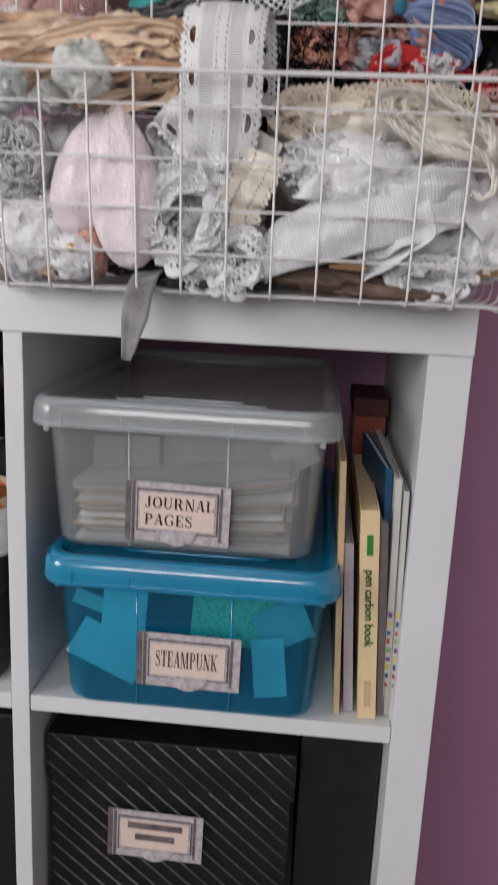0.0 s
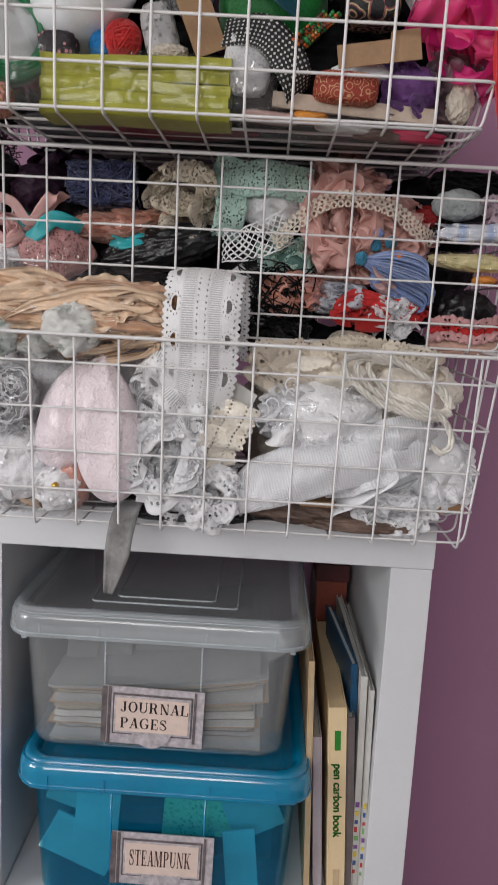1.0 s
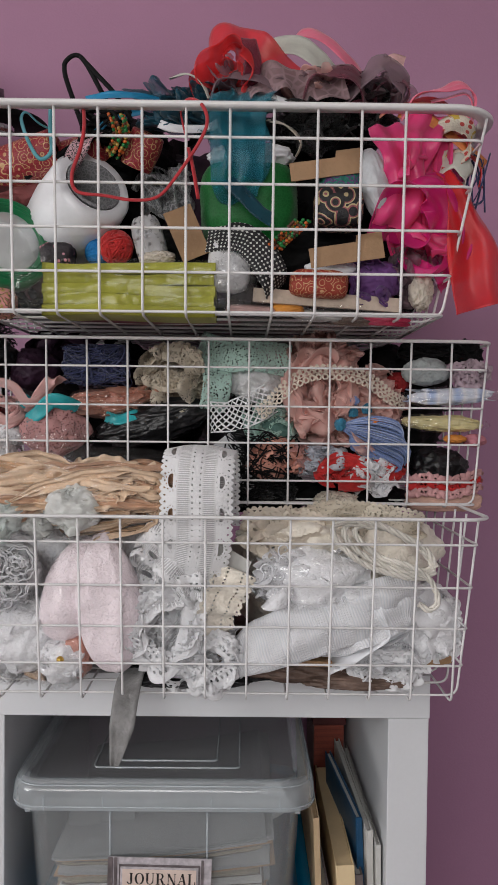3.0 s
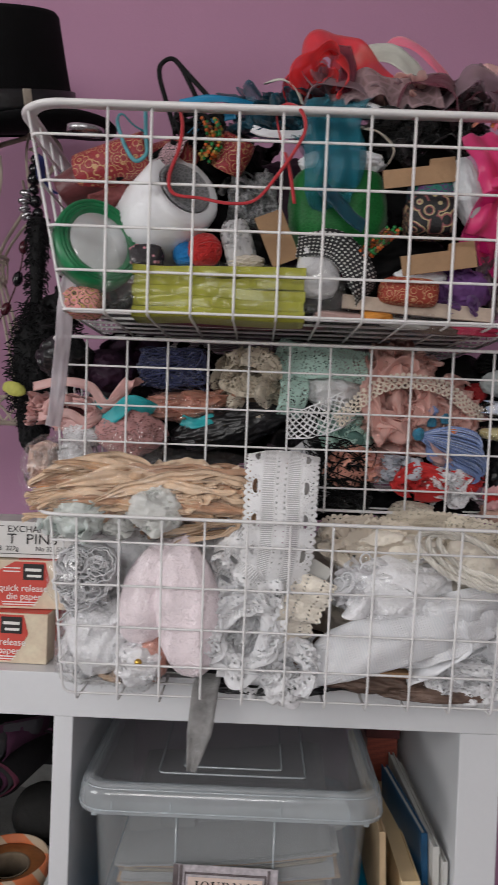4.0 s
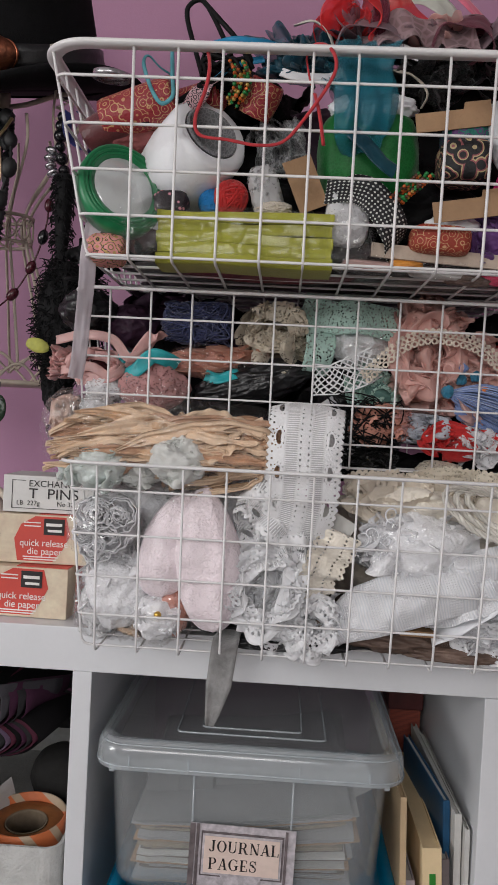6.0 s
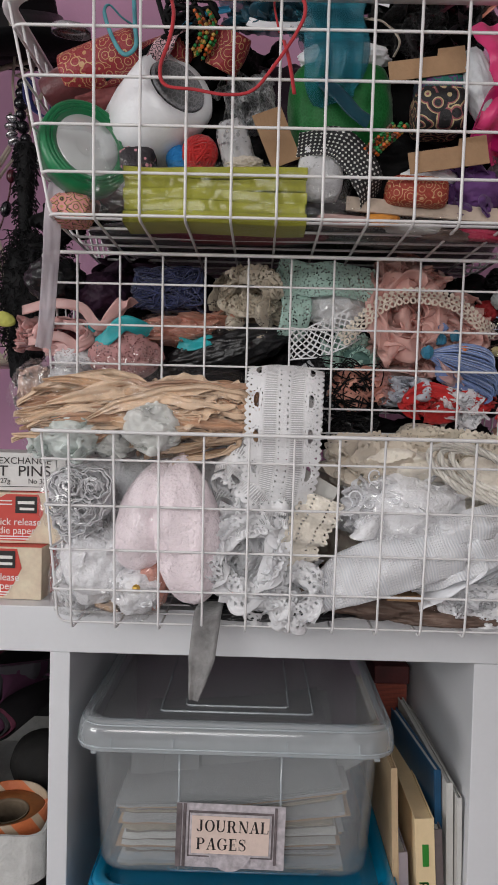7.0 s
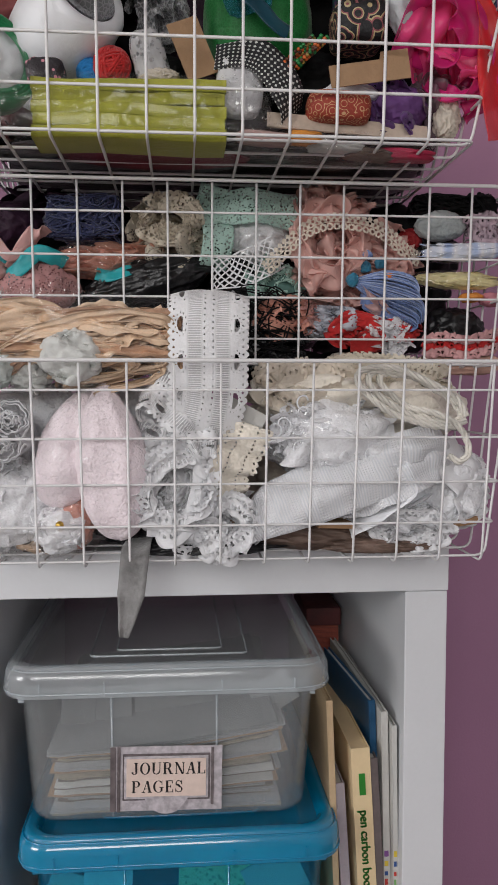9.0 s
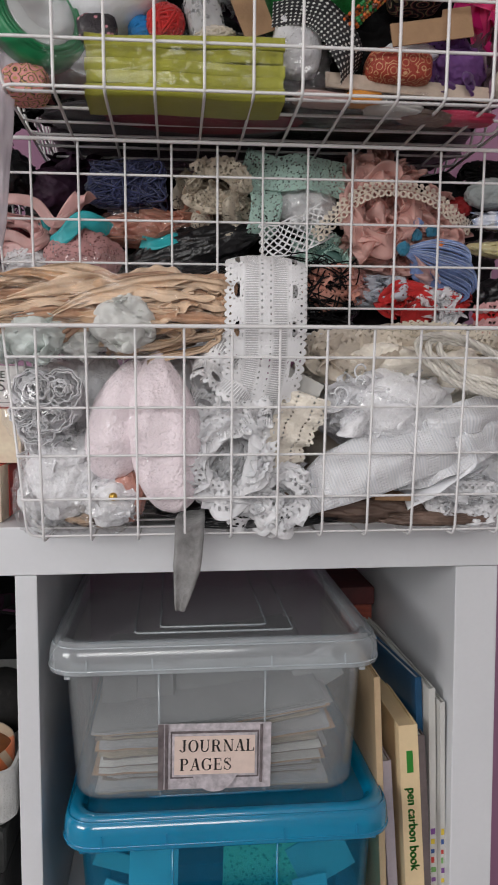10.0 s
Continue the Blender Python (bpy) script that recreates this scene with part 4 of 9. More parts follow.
RIBKNIT = soft_light(mat("white_leno_weave", (0.88, 0.885, 0.91), 0.8, var=0.03, scale=50, bump=0.0, sheen=0.3, which="UV"), 0.2, (0.9, 0.9, 0.92))
_t = RIBKNIT.node_tree
_w1, _w2, _w3 = (node(_t, "ShaderNodeTexWave", Scale=sc, Distortion=ds, Detail=1.0) for sc, ds in ((170.0, 0.4), (150.0, 0.6), (16.0, 0.3)))
_w1.bands_direction, _w2.bands_direction, _w3.bands_direction = "Y", "X", "X"
for _w in (_w1, _w2, _w3):
    link(_t, coords(_t, "UV"), _w.inputs["Vector"])
_mul, _sum = node(_t, "ShaderNodeMath"), node(_t, "ShaderNodeMath")
_mul.operation = "MULTIPLY"
link(_t, ramp(_t, _w3.outputs["Fac"], [(0.45, (0.15, 0.15, 0.15)), (0.6, (1, 1, 1))]), _mul.inputs[0]), link(_t, _w1.outputs["Fac"], _mul.inputs[1])
link(_t, _mul.outputs[0], _sum.inputs[0]), link(_t, _w2.outputs["Fac"], _sum.inputs[1])
_bn = node(_t, "ShaderNodeBump", Strength=0.45, Distance=0.0008)
link(_t, _sum.outputs[0], _bn.inputs["Height"]), link(_t, _bn.outputs[0], _t.nodes["Principled BSDF"].inputs["Normal"])
link(_t, ramp(_t, _sum.outputs[0], [(0.10, (0.80, 0.82, 0.86)), (0.7, (0.91, 0.91, 0.93))]), _t.nodes["Principled BSDF"].inputs["Base Color"])


EYELET = mat("white_eyelet_cotton", (0.92, 0.92, 0.93), 0.85, var=0.02, scale=60, bump=0.25, fine=500, sheen=0.4, which="UV")
soft_light(EYELET, 0.14, (0.92, 0.92, 0.93))
_t = EYELET.node_tree
_sep = _t.nodes.new("ShaderNodeSeparateXYZ")
link(_t, coords(_t, "UV"), _sep.inputs[0])
_u, _f, _a = node(_t, "ShaderNodeMath"), node(_t, "ShaderNodeMath"), node(_t, "ShaderNodeMath")
_u.operation, _f.operation, _a.operation = "MULTIPLY", "PINGPONG", "ABSOLUTE"
_u.inputs[1].default_value, _f.inputs[1].default_value = 620.0, 0.5
link(_t, _sep.outputs[0], _u.inputs[0]), link(_t, _u.outputs[0], _f.inputs[0]), link(_t, _sep.outputs[1], _a.inputs[0])
_band = ramp(_t, _a.outputs[0], [(0.0040, (1, 1, 1)), (0.0048, (0, 0, 0)), (0.0125, (0, 0, 0)), (0.0135, (1, 1, 1))])
_line = ramp(_t, _f.outputs[0], [(0.16, (0.85, 0.85, 0.85)), (0.24, (0.42, 0.42, 0.42))])
_m = node(_t, "ShaderNodeMath")
_m.operation = "MAXIMUM"
link(_t, _band, _m.inputs[0]), link(_t, _line, _m.inputs[1])
see_through(EYELET, 0.5, _m.outputs[0])


def lace_strip_data(points, width, mask, side=(0, 0, 1), step=0.0013, **kw):
    line = spline(points, 12)
    length = np.linalg.norm(np.diff(line, axis=0), axis=1).sum()
    across = max(6, int(width / step))
    steps = max(4, int(length / step / max(1, len(points) - 1)))
    v, f, uv = strip_data(points, width, side=side, steps=steps, across=across, thick=0.0005, **kw)
    keep = []
    for face in f:
        u = sum(uv[i][0] for i in face) / 4
        w = sum(uv[i][1] for i in face) / 4
        if mask(u, w, width):
            keep.append(face)
    return v, keep, uv


def eyelet(u, v, w):
    """Both edges scalloped and pierced, large half-moon holes inside them, small leaf holes along the middle."""
    s, p = abs(v), 0.0052
    e = w / 2
    if s > e - 0.0022 + 0.0022 * abs(math.sin(math.pi * u / p)):
        return False
    du = (u % p) - p / 2
    if du * du + (s - e + 0.0040) ** 2 < 0.0008 ** 2:
        return False
    q = (u % 0.026) - 0.013
    moon = (q / 0.0052) ** 2 + ((s - e + 0.0092) / 0.0026) ** 2
    if moon < 1 and s > e - 0.0105:
        return False
    if 1.9 < moon < 2.6 and math.sin(math.atan2((s - e + 0.0092) * 2, q) * 11) > 0.55 and s < e - 0.005:
        return False
    q = ((u + 0.002) % 0.0044) - 0.0022
    return q * q + (s - 0.0030) ** 2 > 0.0007 ** 2


def scalloped(u, v, w):
    """Both edges scalloped with a row of pinholes along each."""
    p, s = 0.0046, abs(v)
    if s > w / 2 - 0.0018 + 0.0018 * abs(math.sin(math.pi * u / p)):
        return False
    du = (u % p) - p / 2
    if du * du + (s - w / 2 + 0.0034) ** 2 < 0.0008 ** 2:
        return False
    du = (u % 0.0031) - 0.00155
    return du * du + (s - w * 0.18) ** 2 > 0.00075 ** 2


def picot(u, v, w):
    """One straight edge, one scalloped edge with a row of holes."""
    p = 0.0046
    if v > w / 2 - 0.0018 + 0.0018 * abs(math.sin(math.pi * u / p)):
        return False
    du = (u % p) - p / 2
    if du * du + (v - w / 2 + 0.0036) ** 2 < 0.0009 ** 2:
        return False
    du = ((u + p / 2) % p) - p / 2
    return (du / 0.0012) ** 2 + (v / 0.0018) ** 2 > 1


def fishnet(u, v, w):
    a, b = (u + v) % 0.0062, (u - v) % 0.0062
    return min(a, b) < 0.0015 or abs(v) > w / 2 - 0.0012


def loopy(u, v, w):
    """Gimp braid: a band with a fringe of small loops."""
    if v > -w * 0.05:
        q = 0.0048
        if v > w / 2 - 0.0022 + 0.0022 * abs(math.sin(math.pi * u / q)):
            return False
        for off, c in ((0.0, 0.08), (q / 2, 0.26)):
            d = ((u + off) % q) - q / 2
            if d * d + (v - w * c) ** 2 < 0.0012 ** 2:
                return False
        return True
    p = 0.0062
    du, dv = (u % p) - p / 2, v + w * 0.30
    r = math.hypot(du, dv)
    return 0.0015 < r < 0.0031


def lace_strip(name, points, width, mask, material, label="", category="lace", parent=None, **kw):
    v, f, uv = lace_strip_data(points, width, mask, **kw)
    ob = mesh_object(name, v, f, material, parent, "", True, uv)
    return tagged(ob, label, category) if parent is None else ob


def heap(name, centre, half, n, width, mask, material, label, category="lace", seed=1, bends=5, step=0.00075, wave=0.0013):
    """One long piece of trim, folded over and over into a heap."""
    rnd = random.Random(seed)
    b = base(name, (0, 0, 0), label, category)
    for k in range(n):
        pts = []
        a = rnd.uniform(0, 6.28)
        for j in range(bends):
            a += rnd.uniform(0.6, 1.3)
            r = rnd.uniform(0.55, 0.98)
            front = -abs(rnd.gauss(0.75, 0.25))
            pts.append((centre[0] + half[0] * r * math.cos(a), centre[1] + half[1] * max(-1.0, front), centre[2] + half[2] * r * math.sin(a)))
        side = (rnd.uniform(-0.5, 0.5), rnd.uniform(-0.5, 0.2), rnd.uniform(0.3, 1.0))
        if mask:
            v, f, uv = lace_strip_data(pts, width * rnd.uniform(0.7, 1.2), mask, side, step, wave=wave, waves=rnd.uniform(3, 7), seed=k + seed)
        else:
            v, f, uv = strip_data(pts, width * rnd.uniform(0.7, 1.2), side, 8, 5, wave, rnd.uniform(2, 5), twist=rnd.uniform(-80, 80), seed=k + seed)
        mesh_object("fold", v, f, material, b, "", True, uv)
    return b


def bagged(name, centre, half, inside, label, seed=1, grow=1.08, amp=0.2, film_mat=None, category="bag", sub=5, rot=(0, 0, 0), freq=2.4, inner_amp=0.36, parts="lace", folds=True):
    """Soft goods in a crumpled clear bag."""
    b = base(name, (0, 0, 0), label, category)
    lump(parts, centre, [v * 0.86 for v in half], inside, parent=b, seed=seed, amp=inner_amp * 0.5, freq=freq * 0.7, sub=sub, rot=rot, ridge=False)
    if folds:
        front = (centre[0], centre[1] - half[1] * 0.35, centre[2])
        crumple("cloth_fold", front, (half[0] * 0.74, half[1] * 0.5, half[2] * 0.74), inside, parent=b, seed=seed + 2, sheets=2, freq=1.3, n=56, edge=0.3)
    lump("clear_bag", centre, [v * grow for v in half], film_mat or FILM, parent=b, label="crumpled clear plastic bag", seed=seed + 5, amp=amp * 0.9, freq=freq * 1.25, sub=6, rot=rot)
    return b


def rope_data(points, r, steps=10, closed=False):
    line = spline(points, steps, closed)
    n = len(line)
    tang = np.gradient(line, axis=0)
    tang /= np.linalg.norm(tang, axis=1)[:, None] + 1e-12
    length = np.concatenate([[0], np.cumsum(np.linalg.norm(np.diff(line, axis=0), axis=1))])
    pieces = []
    for k in range(3):
        out = []
        for i in range(n):
            a = np.cross(tang[i], (0.3, 0.2, 1.0))
            a /= np.linalg.norm(a) + 1e-9
            b = np.cross(tang[i], a)
            ph = length[i] / (r * 5.0) * 2 * math.pi * 0.5 + k * 2.094
            out.append(line[i] + 0.55 * r * (a * math.cos(ph) + b * math.sin(ph)))
        pieces.append(tube_data(out, r * 0.58, 5))
    return joined(pieces)


# ---- lowest basket: whites, creams and pinks ----
# deeper layers that show dimly between the front ones
lump("folded_fabric", (-0.14, 0.76, 1.19), (0.085, 0.13, 0.058), WCOTTON, "heap of white cotton lace at the back of the basket", seed=3, amp=0.2, freq=2.6)
lump("folded_fabric", (0.055, 0.76, 1.19), (0.088, 0.13, 0.060), CREAMCOT, "heap of cream cotton trim at the back of the basket", seed=4, amp=0.2, freq=2.6)
lump("brown_packet", (-0.06, 0.71, 1.136), (0.11, 0.09, 0.009), BROWNPAPER, "crumpled brown paper packet under the laces", "packet", seed=6, amp=0.2, freq=3)
lump("dark_packet", (-0.085, 0.640, 1.137), (0.055, 0.036, 0.009), CHARCOAL, "flat dark plastic packet on the basket floor", "packet", seed=7, amp=0.25, freq=3)
lump("dark_packet", (-0.062, 0.606, 1.131), (0.052, 0.016, 0.006), CHARCOAL, "crumpled black plastic packet on the basket floor", "packet", seed=10, amp=0.25, freq=3)
lump("brown_packet", (0.075, 0.606, 1.131), (0.045, 0.016, 0.006), BROWNPAPER, "crumpled brown packet on the basket floor", "packet", seed=11, amp=0.25, freq=3)
lump("brown_packet", (0.012, 0.616, 1.140), (0.062, 0.020, 0.012), BROWNPAPER, "creased brown packet on the basket floor", "packet", seed=8, amp=0.3, freq=2.5, rot=(0, 4, 0))
lump("dark_packet", (-0.03, 0.652, 1.131), (0.075, 0.05, 0.005), CHARCOAL, "flat black plastic sheet on the basket floor", "packet", seed=9, amp=0.2, freq=3)
cb = block("cardboard_piece", -0.014, 0.014, -0.006, 0.02, -0.0022, 0.0022, KRAFT, bevel=0.0005, m=pose(*(0.038, 0.6, 1.148), 0, 3, 8))
tagged(cb, "small folded piece of brown cardboard", "cardboard")
cb = block("cardboard_piece", -0.014, 0.013, -0.006, 0.03, -0.0028, 0.0028, KRAFT, bevel=0.0005, m=pose(*(0.136, 0.607, 1.148), 0, -6, 12))
tagged(cb, "corrugated cardboard offcut under the white lace", "cardboard")
tort = motif("tortoiseshell_print", (0.45, 0.32, 0.22), (0.05, 0.03, 0.02), 130, 0.4, rings=False)
lump("patterned_trim", (-0.172, 0.618, 1.133), (0.026, 0.02, 0.006), tort, "brown and cream patterned trim in the bottom corner", "trim", seed=12, amp=0.2)

# white bags, bottom corner
bagged("bagged_lace", (-0.196, 0.622, 1.162), (0.0330, 0.034, 0.036), WWORK, "white lace in a crumpled clear plastic bag", seed=21, amp=0.26, film_mat=MILKFILM)
bagged("bagged_lace", (-0.218, 0.65, 1.146), (0.0210, 0.04, 0.0301), WCOTTON, "white trimming in a clear bag at the basket's end", seed=22, amp=0.26, film_mat=MILKFILM)
bagged("bagged_lace", (-0.164, 0.603, 1.147), (0.0216, 0.02, 0.020), WWORK, "small clear bag of white scraps", seed=23, amp=0.3, film_mat=MILKFILM)
lump("coral_fabric", (-0.153, 0.61, 1.151), (0.0135, 0.016, 0.0189), CORAL, "coral fabric scrap among white bags", seed=24, amp=0.3)
lump("gold_bead", (-0.161, 0.583, 1.153), (0.003, 0.003, 0.003), mat("gold_metal", (0.8, 0.52, 0.12), 0.3, metal=1.0), "small gold bead in a bag", "bead", sub=2, amp=0.05)
# silver cord coil, twice wound
def coil_data(centre, r, turns, seed, depth=0.010, width=0.0055):
    rnd = random.Random(seed)
    pts, n = [], int(turns * 14)
    for k in range(n + 1):
        u = k / n
        a = 2 * math.pi * turns * u
        rr = r * (0.12 + 0.88 * u) * (1 + 0.16 * math.sin(0.73 * a + seed) + 0.10 * math.sin(1.31 * a + 2 * seed) + rnd.uniform(-0.03, 0.03))
        pts.append((centre[0] + rr * math.cos(a), centre[1] + depth * (u - 0.5) * 0.5 + rnd.uniform(-0.001, 0.001), centre[2] + rr * 0.9 * math.sin(a)))
    return strip_data(pts, width, (0.1, 1, 0.1), 3, 3, wave=0.0009, waves=turns * 9, seed=seed, thick=0.0007)[:2]


sc = joined([coil_data((-0.213, 0.588, 1.228), 0.0150, 6.5, 1), coil_data((-0.196, 0.590, 1.227), 0.0155, 6, 2), coil_data((-0.222, 0.592, 1.212), 0.0120, 5, 3), coil_data((-0.203, 0.592, 1.209), 0.0150, 6, 4), coil_data((-0.214, 0.594, 1.200), 0.0125, 5, 5)])
tagged(mesh_object("satin_cord_coil", *sc, GREYSATIN), "coiled silver-grey satin cord in a clear bag", "cord")
lump("grey_ribbon", (-0.213, 0.635, 1.202), (0.0217, 0.02, 0.0283), GREYSATIN, "bundle of silver-grey ribbon behind the coil", "ribbon", seed=26, amp=0.2, freq=2, ridge=False)
lump("grey_ribbon", (-0.208, 0.612, 1.218), (0.0250, 0.016, 0.0220), GREYSATIN, "wound silver-grey ribbon under the coil", "ribbon", seed=28, amp=0.15, freq=2, ridge=False)
lump("clear_bag", (-0.209, 0.6, 1.214), (0.0300, 0.026, 0.0315), FILM, "crumpled clear plastic bag round the grey cord", "bag", seed=27, amp=0.2)

# pale pink lace, two folds in one clear bag
pk = base("bagged_pink_lace", (0, 0, 0), "pale pink lace folded in a clear plastic bag", "lace")


def folded_lace(centre, half, lean, apex, seed):
    """A soft slab of folded lace: broad in the middle, drawn to a point above, one long crease."""
    V, F, nu, nv = [], [], 40, 56
    for i in range(nv + 1):
        v = -1 + 2 * i / nv
        w = (1 - abs(v) ** 2.6) ** 0.5 if v < 0 else (1 - v ** apex) ** 0.9
        for j in range(nu):
            a = 2 * math.pi * j / nu
            c, q = math.cos(a), math.sin(a)
            x = half[0] * w * math.copysign(abs(c) ** 0.8, c) + lean * v * half[2]
            fold = 0.0022 * (1 - abs(noise.noise((c * 1.1 + seed, v * 1.6, seed * 2.1))) * 4) + 0.0016 * noise.noise((c * 3.5, v * 4.5, seed))
            y = half[1] * max(w, 0.05) * q - (fold if q < 0 else 0.0) * w
            V.append((centre[0] + x, centre[1] + y, centre[2] + half[2] * v + 0.001 * noise.noise((c * 3, v * 3, seed))))
    for i in range(nv):
        for j in range(nu):
            F.append((i * nu + j, i * nu + (j + 1) % nu, (i + 1) * nu + (j + 1) % nu, (i + 1) * nu + j))
    F += [tuple(range(nu))[::-1], tuple(range(nv * nu, (nv + 1) * nu))]
    return mesh_object("lace_fold", V, F, PINKLACE, pk)


folded_lace((-0.1545, 0.604, 1.2060), (0.0245, 0.018, 0.0440), 0.22, 2.2, 3.1)
folded_lace((-0.1255, 0.597, 1.1980), (0.0265, 0.021, 0.0590), -0.10, 1.7, 7.7)
folded_lace((-0.1400, 0.611, 1.2120), (0.0240, 0.017, 0.0450), 0.05, 1.4, 5.2)
lump("clear_bag", (-0.142, 0.601, 1.198), (0.0380, 0.028, 0.0600), CALMFILM, parent=pk, label="clear plastic bag", seed=34, amp=0.12, freq=1.6, taper=0.35, sub=6)

# mint wadding and clear bags at the rim
for q, h, mt, lb, sd in (((-0.213, 0.598, 1.265), (0.027, 0.028, 0.021), MINTSOFT, "pale mint wadding in a clear bag", 41), ((-0.152, 0.592, 1.272), (0.027, 0.026, 0.025), PALEWAD, "white wadding in a knotted clear bag", 42),
                         ((-0.184, 0.606, 1.258), (0.018, 0.020, 0.014), PALEWAD, "pale wadding tucked between bags at the rim", 43), ((-0.240, 0.625, 1.258), (0.015, 0.028, 0.016), MINTSOFT, "pale mint wadding in a clear bag at the end", 44)):
    bagged("bagged_wadding", q, h, mt, lb, seed=sd, amp=0.3, film_mat=CALMFILM, parts="wadding", inner_amp=0.5, freq=2.4, grow=1.05)
lump("clear_bag", (-0.146, 0.602, 1.249), (0.0171, 0.02, 0.0153), FILM, "empty crumpled clear plastic bag", "bag", seed=44, amp=0.3)

# peach and tan ribbon cloth in a clear bag, lying across the rim
rnd = random.Random(5)
rf = base("raffia_bundle", (0, 0, 0), "bundle of tan and peach crinkled ribbon in a clear bag", "ribbon")
for k in range(92):
    lane = rnd.random()
    z0, z1 = 1.262 + 0.036 * lane + rnd.uniform(-0.006, 0.006), 1.266 + 0.036 * rnd.random()
    y0 = 0.580 + 0.045 * rnd.random() ** 1.4
    start, end = -0.256 + 0.15 * rnd.random() ** 1.6, -0.084 - 0.06 * rnd.random() ** 2.0
    bow, dip = rnd.uniform(0.0, 0.012), rnd.uniform(-0.006, 0.003)
    pts = []
    for i in range(6):
        u = i / 5
        pts.append((start + (end - start) * u, y0 + rnd.uniform(-0.005, 0.005), z0 + (z1 - z0) * u + bow * math.sin(math.pi * u) + dip * math.sin(2 * math.pi * u + k) + rnd.uniform(-0.002, 0.002)))
    if k % 3 == 0:
        pts += [(end + 0.005, y0 + 0.002, z1 - 0.004), (end - 0.004, y0 + 0.004, z1 - 0.012), (end - 0.045, y0 + 0.006, z1 - 0.016 - 0.01 * rnd.random())]
    v, f, uv = strip_data(pts, [0.002, rnd.uniform(0.006, 0.014), rnd.uniform(0.007, 0.017), rnd.uniform(0.005, 0.012), 0.003], (0, rnd.uniform(-0.9, 0.5), 1), 7, 14, wave=rnd.uniform(0.0008, 0.0020), waves=rnd.uniform(4, 9), twist=rnd.uniform(-120, 120), seed=k * 1.3, thick=0.0003, cup=rnd.uniform(-0.003, 0.003), pleat=rnd.uniform(0.0008, 0.0020), pleats=rnd.uniform(1.5, 3.5))
    mesh_object("ribbon_strip", v, f, (TAN, TAN2, TAN3, TAN2)[k % 4], rf)
lump("core", (-0.155, 0.628, 1.286), (0.074, 0.026, 0.018), TAN3, parent=rf, seed=51, amp=0.2, freq=2.0, ridge=False)
lump("clear_bag", (-0.168, 0.604, 1.288), (0.092, 0.034, 0.030), CALMFILM, parent=rf, label="crumpled clear plastic bag", seed=58, amp=0.16, freq=1.8, box=0.3, sub=6)

# broad white eyelet lace: a standing loop and the folded rest of it
lace_strip("eyelet_lace", [(-0.064, 0.598, 1.207), (-0.057, 0.584, 1.24), (-0.056, 0.578, 1.265), (-0.056, 0.577, 1.291), (-0.055, 0.584, 1.309), (-0.054, 0.6, 1.318), (-0.052, 0.622, 1.314), (-0.051, 0.64, 1.291), (-0.051, 0.652, 1.25)],
           0.057, eyelet, EYELET, "broad white eyelet lace ribbon standing up in a loop", side=(1, 0, -0.02), step=0.00055, cup=0.004)
lace_strip("eyelet_lace", [(-0.105, 0.604, 1.236), (-0.098, 0.592, 1.251), (-0.082, 0.588, 1.243), (-0.067, 0.59, 1.228), (-0.049, 0.6, 1.213), (-0.044, 0.618, 1.223)], 0.040, eyelet, EYELET, "folded white eyelet lace with scalloped edge", side=(0.25, 0.2, 1), wave=0.004, waves=4, step=0.0006)
lace_strip("eyelet_lace", [(-0.11, 0.61, 1.214), (-0.086, 0.59, 1.205), (-0.066, 0.587, 1.215), (-0.046, 0.593, 1.212), (-0.042, 0.61, 1.194)], 0.034, eyelet, EYELET, "folded white eyelet lace with scalloped edge", side=(0.1, 0.3, 1), wave=0.005, waves=5, step=0.0006)
lump("white_cotton", (-0.069, 0.65, 1.162), (0.0379, 0.045, 0.0413), WWORK, "wad of white cotton lace", seed=61, amp=0.25, freq=2.0, ridge=False)
crumple("lace_piece", (-0.087, 0.606, 1.181), (0.0252, 0.016, 0.027), WLACE, "crumpled white floral lace", "lace", seed=64, sheets=1, freq=0.9)
crumple("lace_piece", (-0.055, 0.606, 1.156), (0.027, 0.016, 0.0198), WLACE, "crumpled white floral lace", "lace", seed=65, sheets=1, freq=0.9)
crumple("lace_piece", (0.091, 0.604, 1.147), (0.0297, 0.014, 0.0144), WLACE, "crumpled white crochet lace", "lace", seed=66, sheets=2, freq=1.0)
crumple("lace_piece", (0.132, 0.612, 1.178), (0.018, 0.016, 0.0243), WLACE, "crumpled white lace at the side wires", "lace", seed=67, sheets=2, freq=1.0)
crumple("lace_piece", (-0.080, 0.604, 1.176), (0.0210, 0.010, 0.0240), WCOTTON, "white cotton lace bunched up", "lace", seed=164, sheets=2, freq=1.4, n=60)
crumple("lace_piece", (-0.052, 0.606, 1.152), (0.0200, 0.010, 0.0150), WLACE, "white cotton lace bunched up", "lace", seed=165, sheets=2, freq=1.4, n=60)
heap("lace_trim", (-0.079, 0.618, 1.176), (0.0315, 0.034, 0.0360), 17, 0.017, picot, WCOTTON, "heap of narrow white scalloped lace", seed=62)
heap("lace_trim", (-0.044, 0.622, 1.149), (0.0260, 0.034, 0.0240), 13, 0.015, picot, WCOTTON, "heap of narrow white scalloped lace", seed=63)
heap("lace_trim", (-0.066, 0.618, 1.145), (0.0240, 0.030, 0.0150), 8, 0.015, picot, WCOTTON, "narrow white lace hanging at the wires", seed=64)
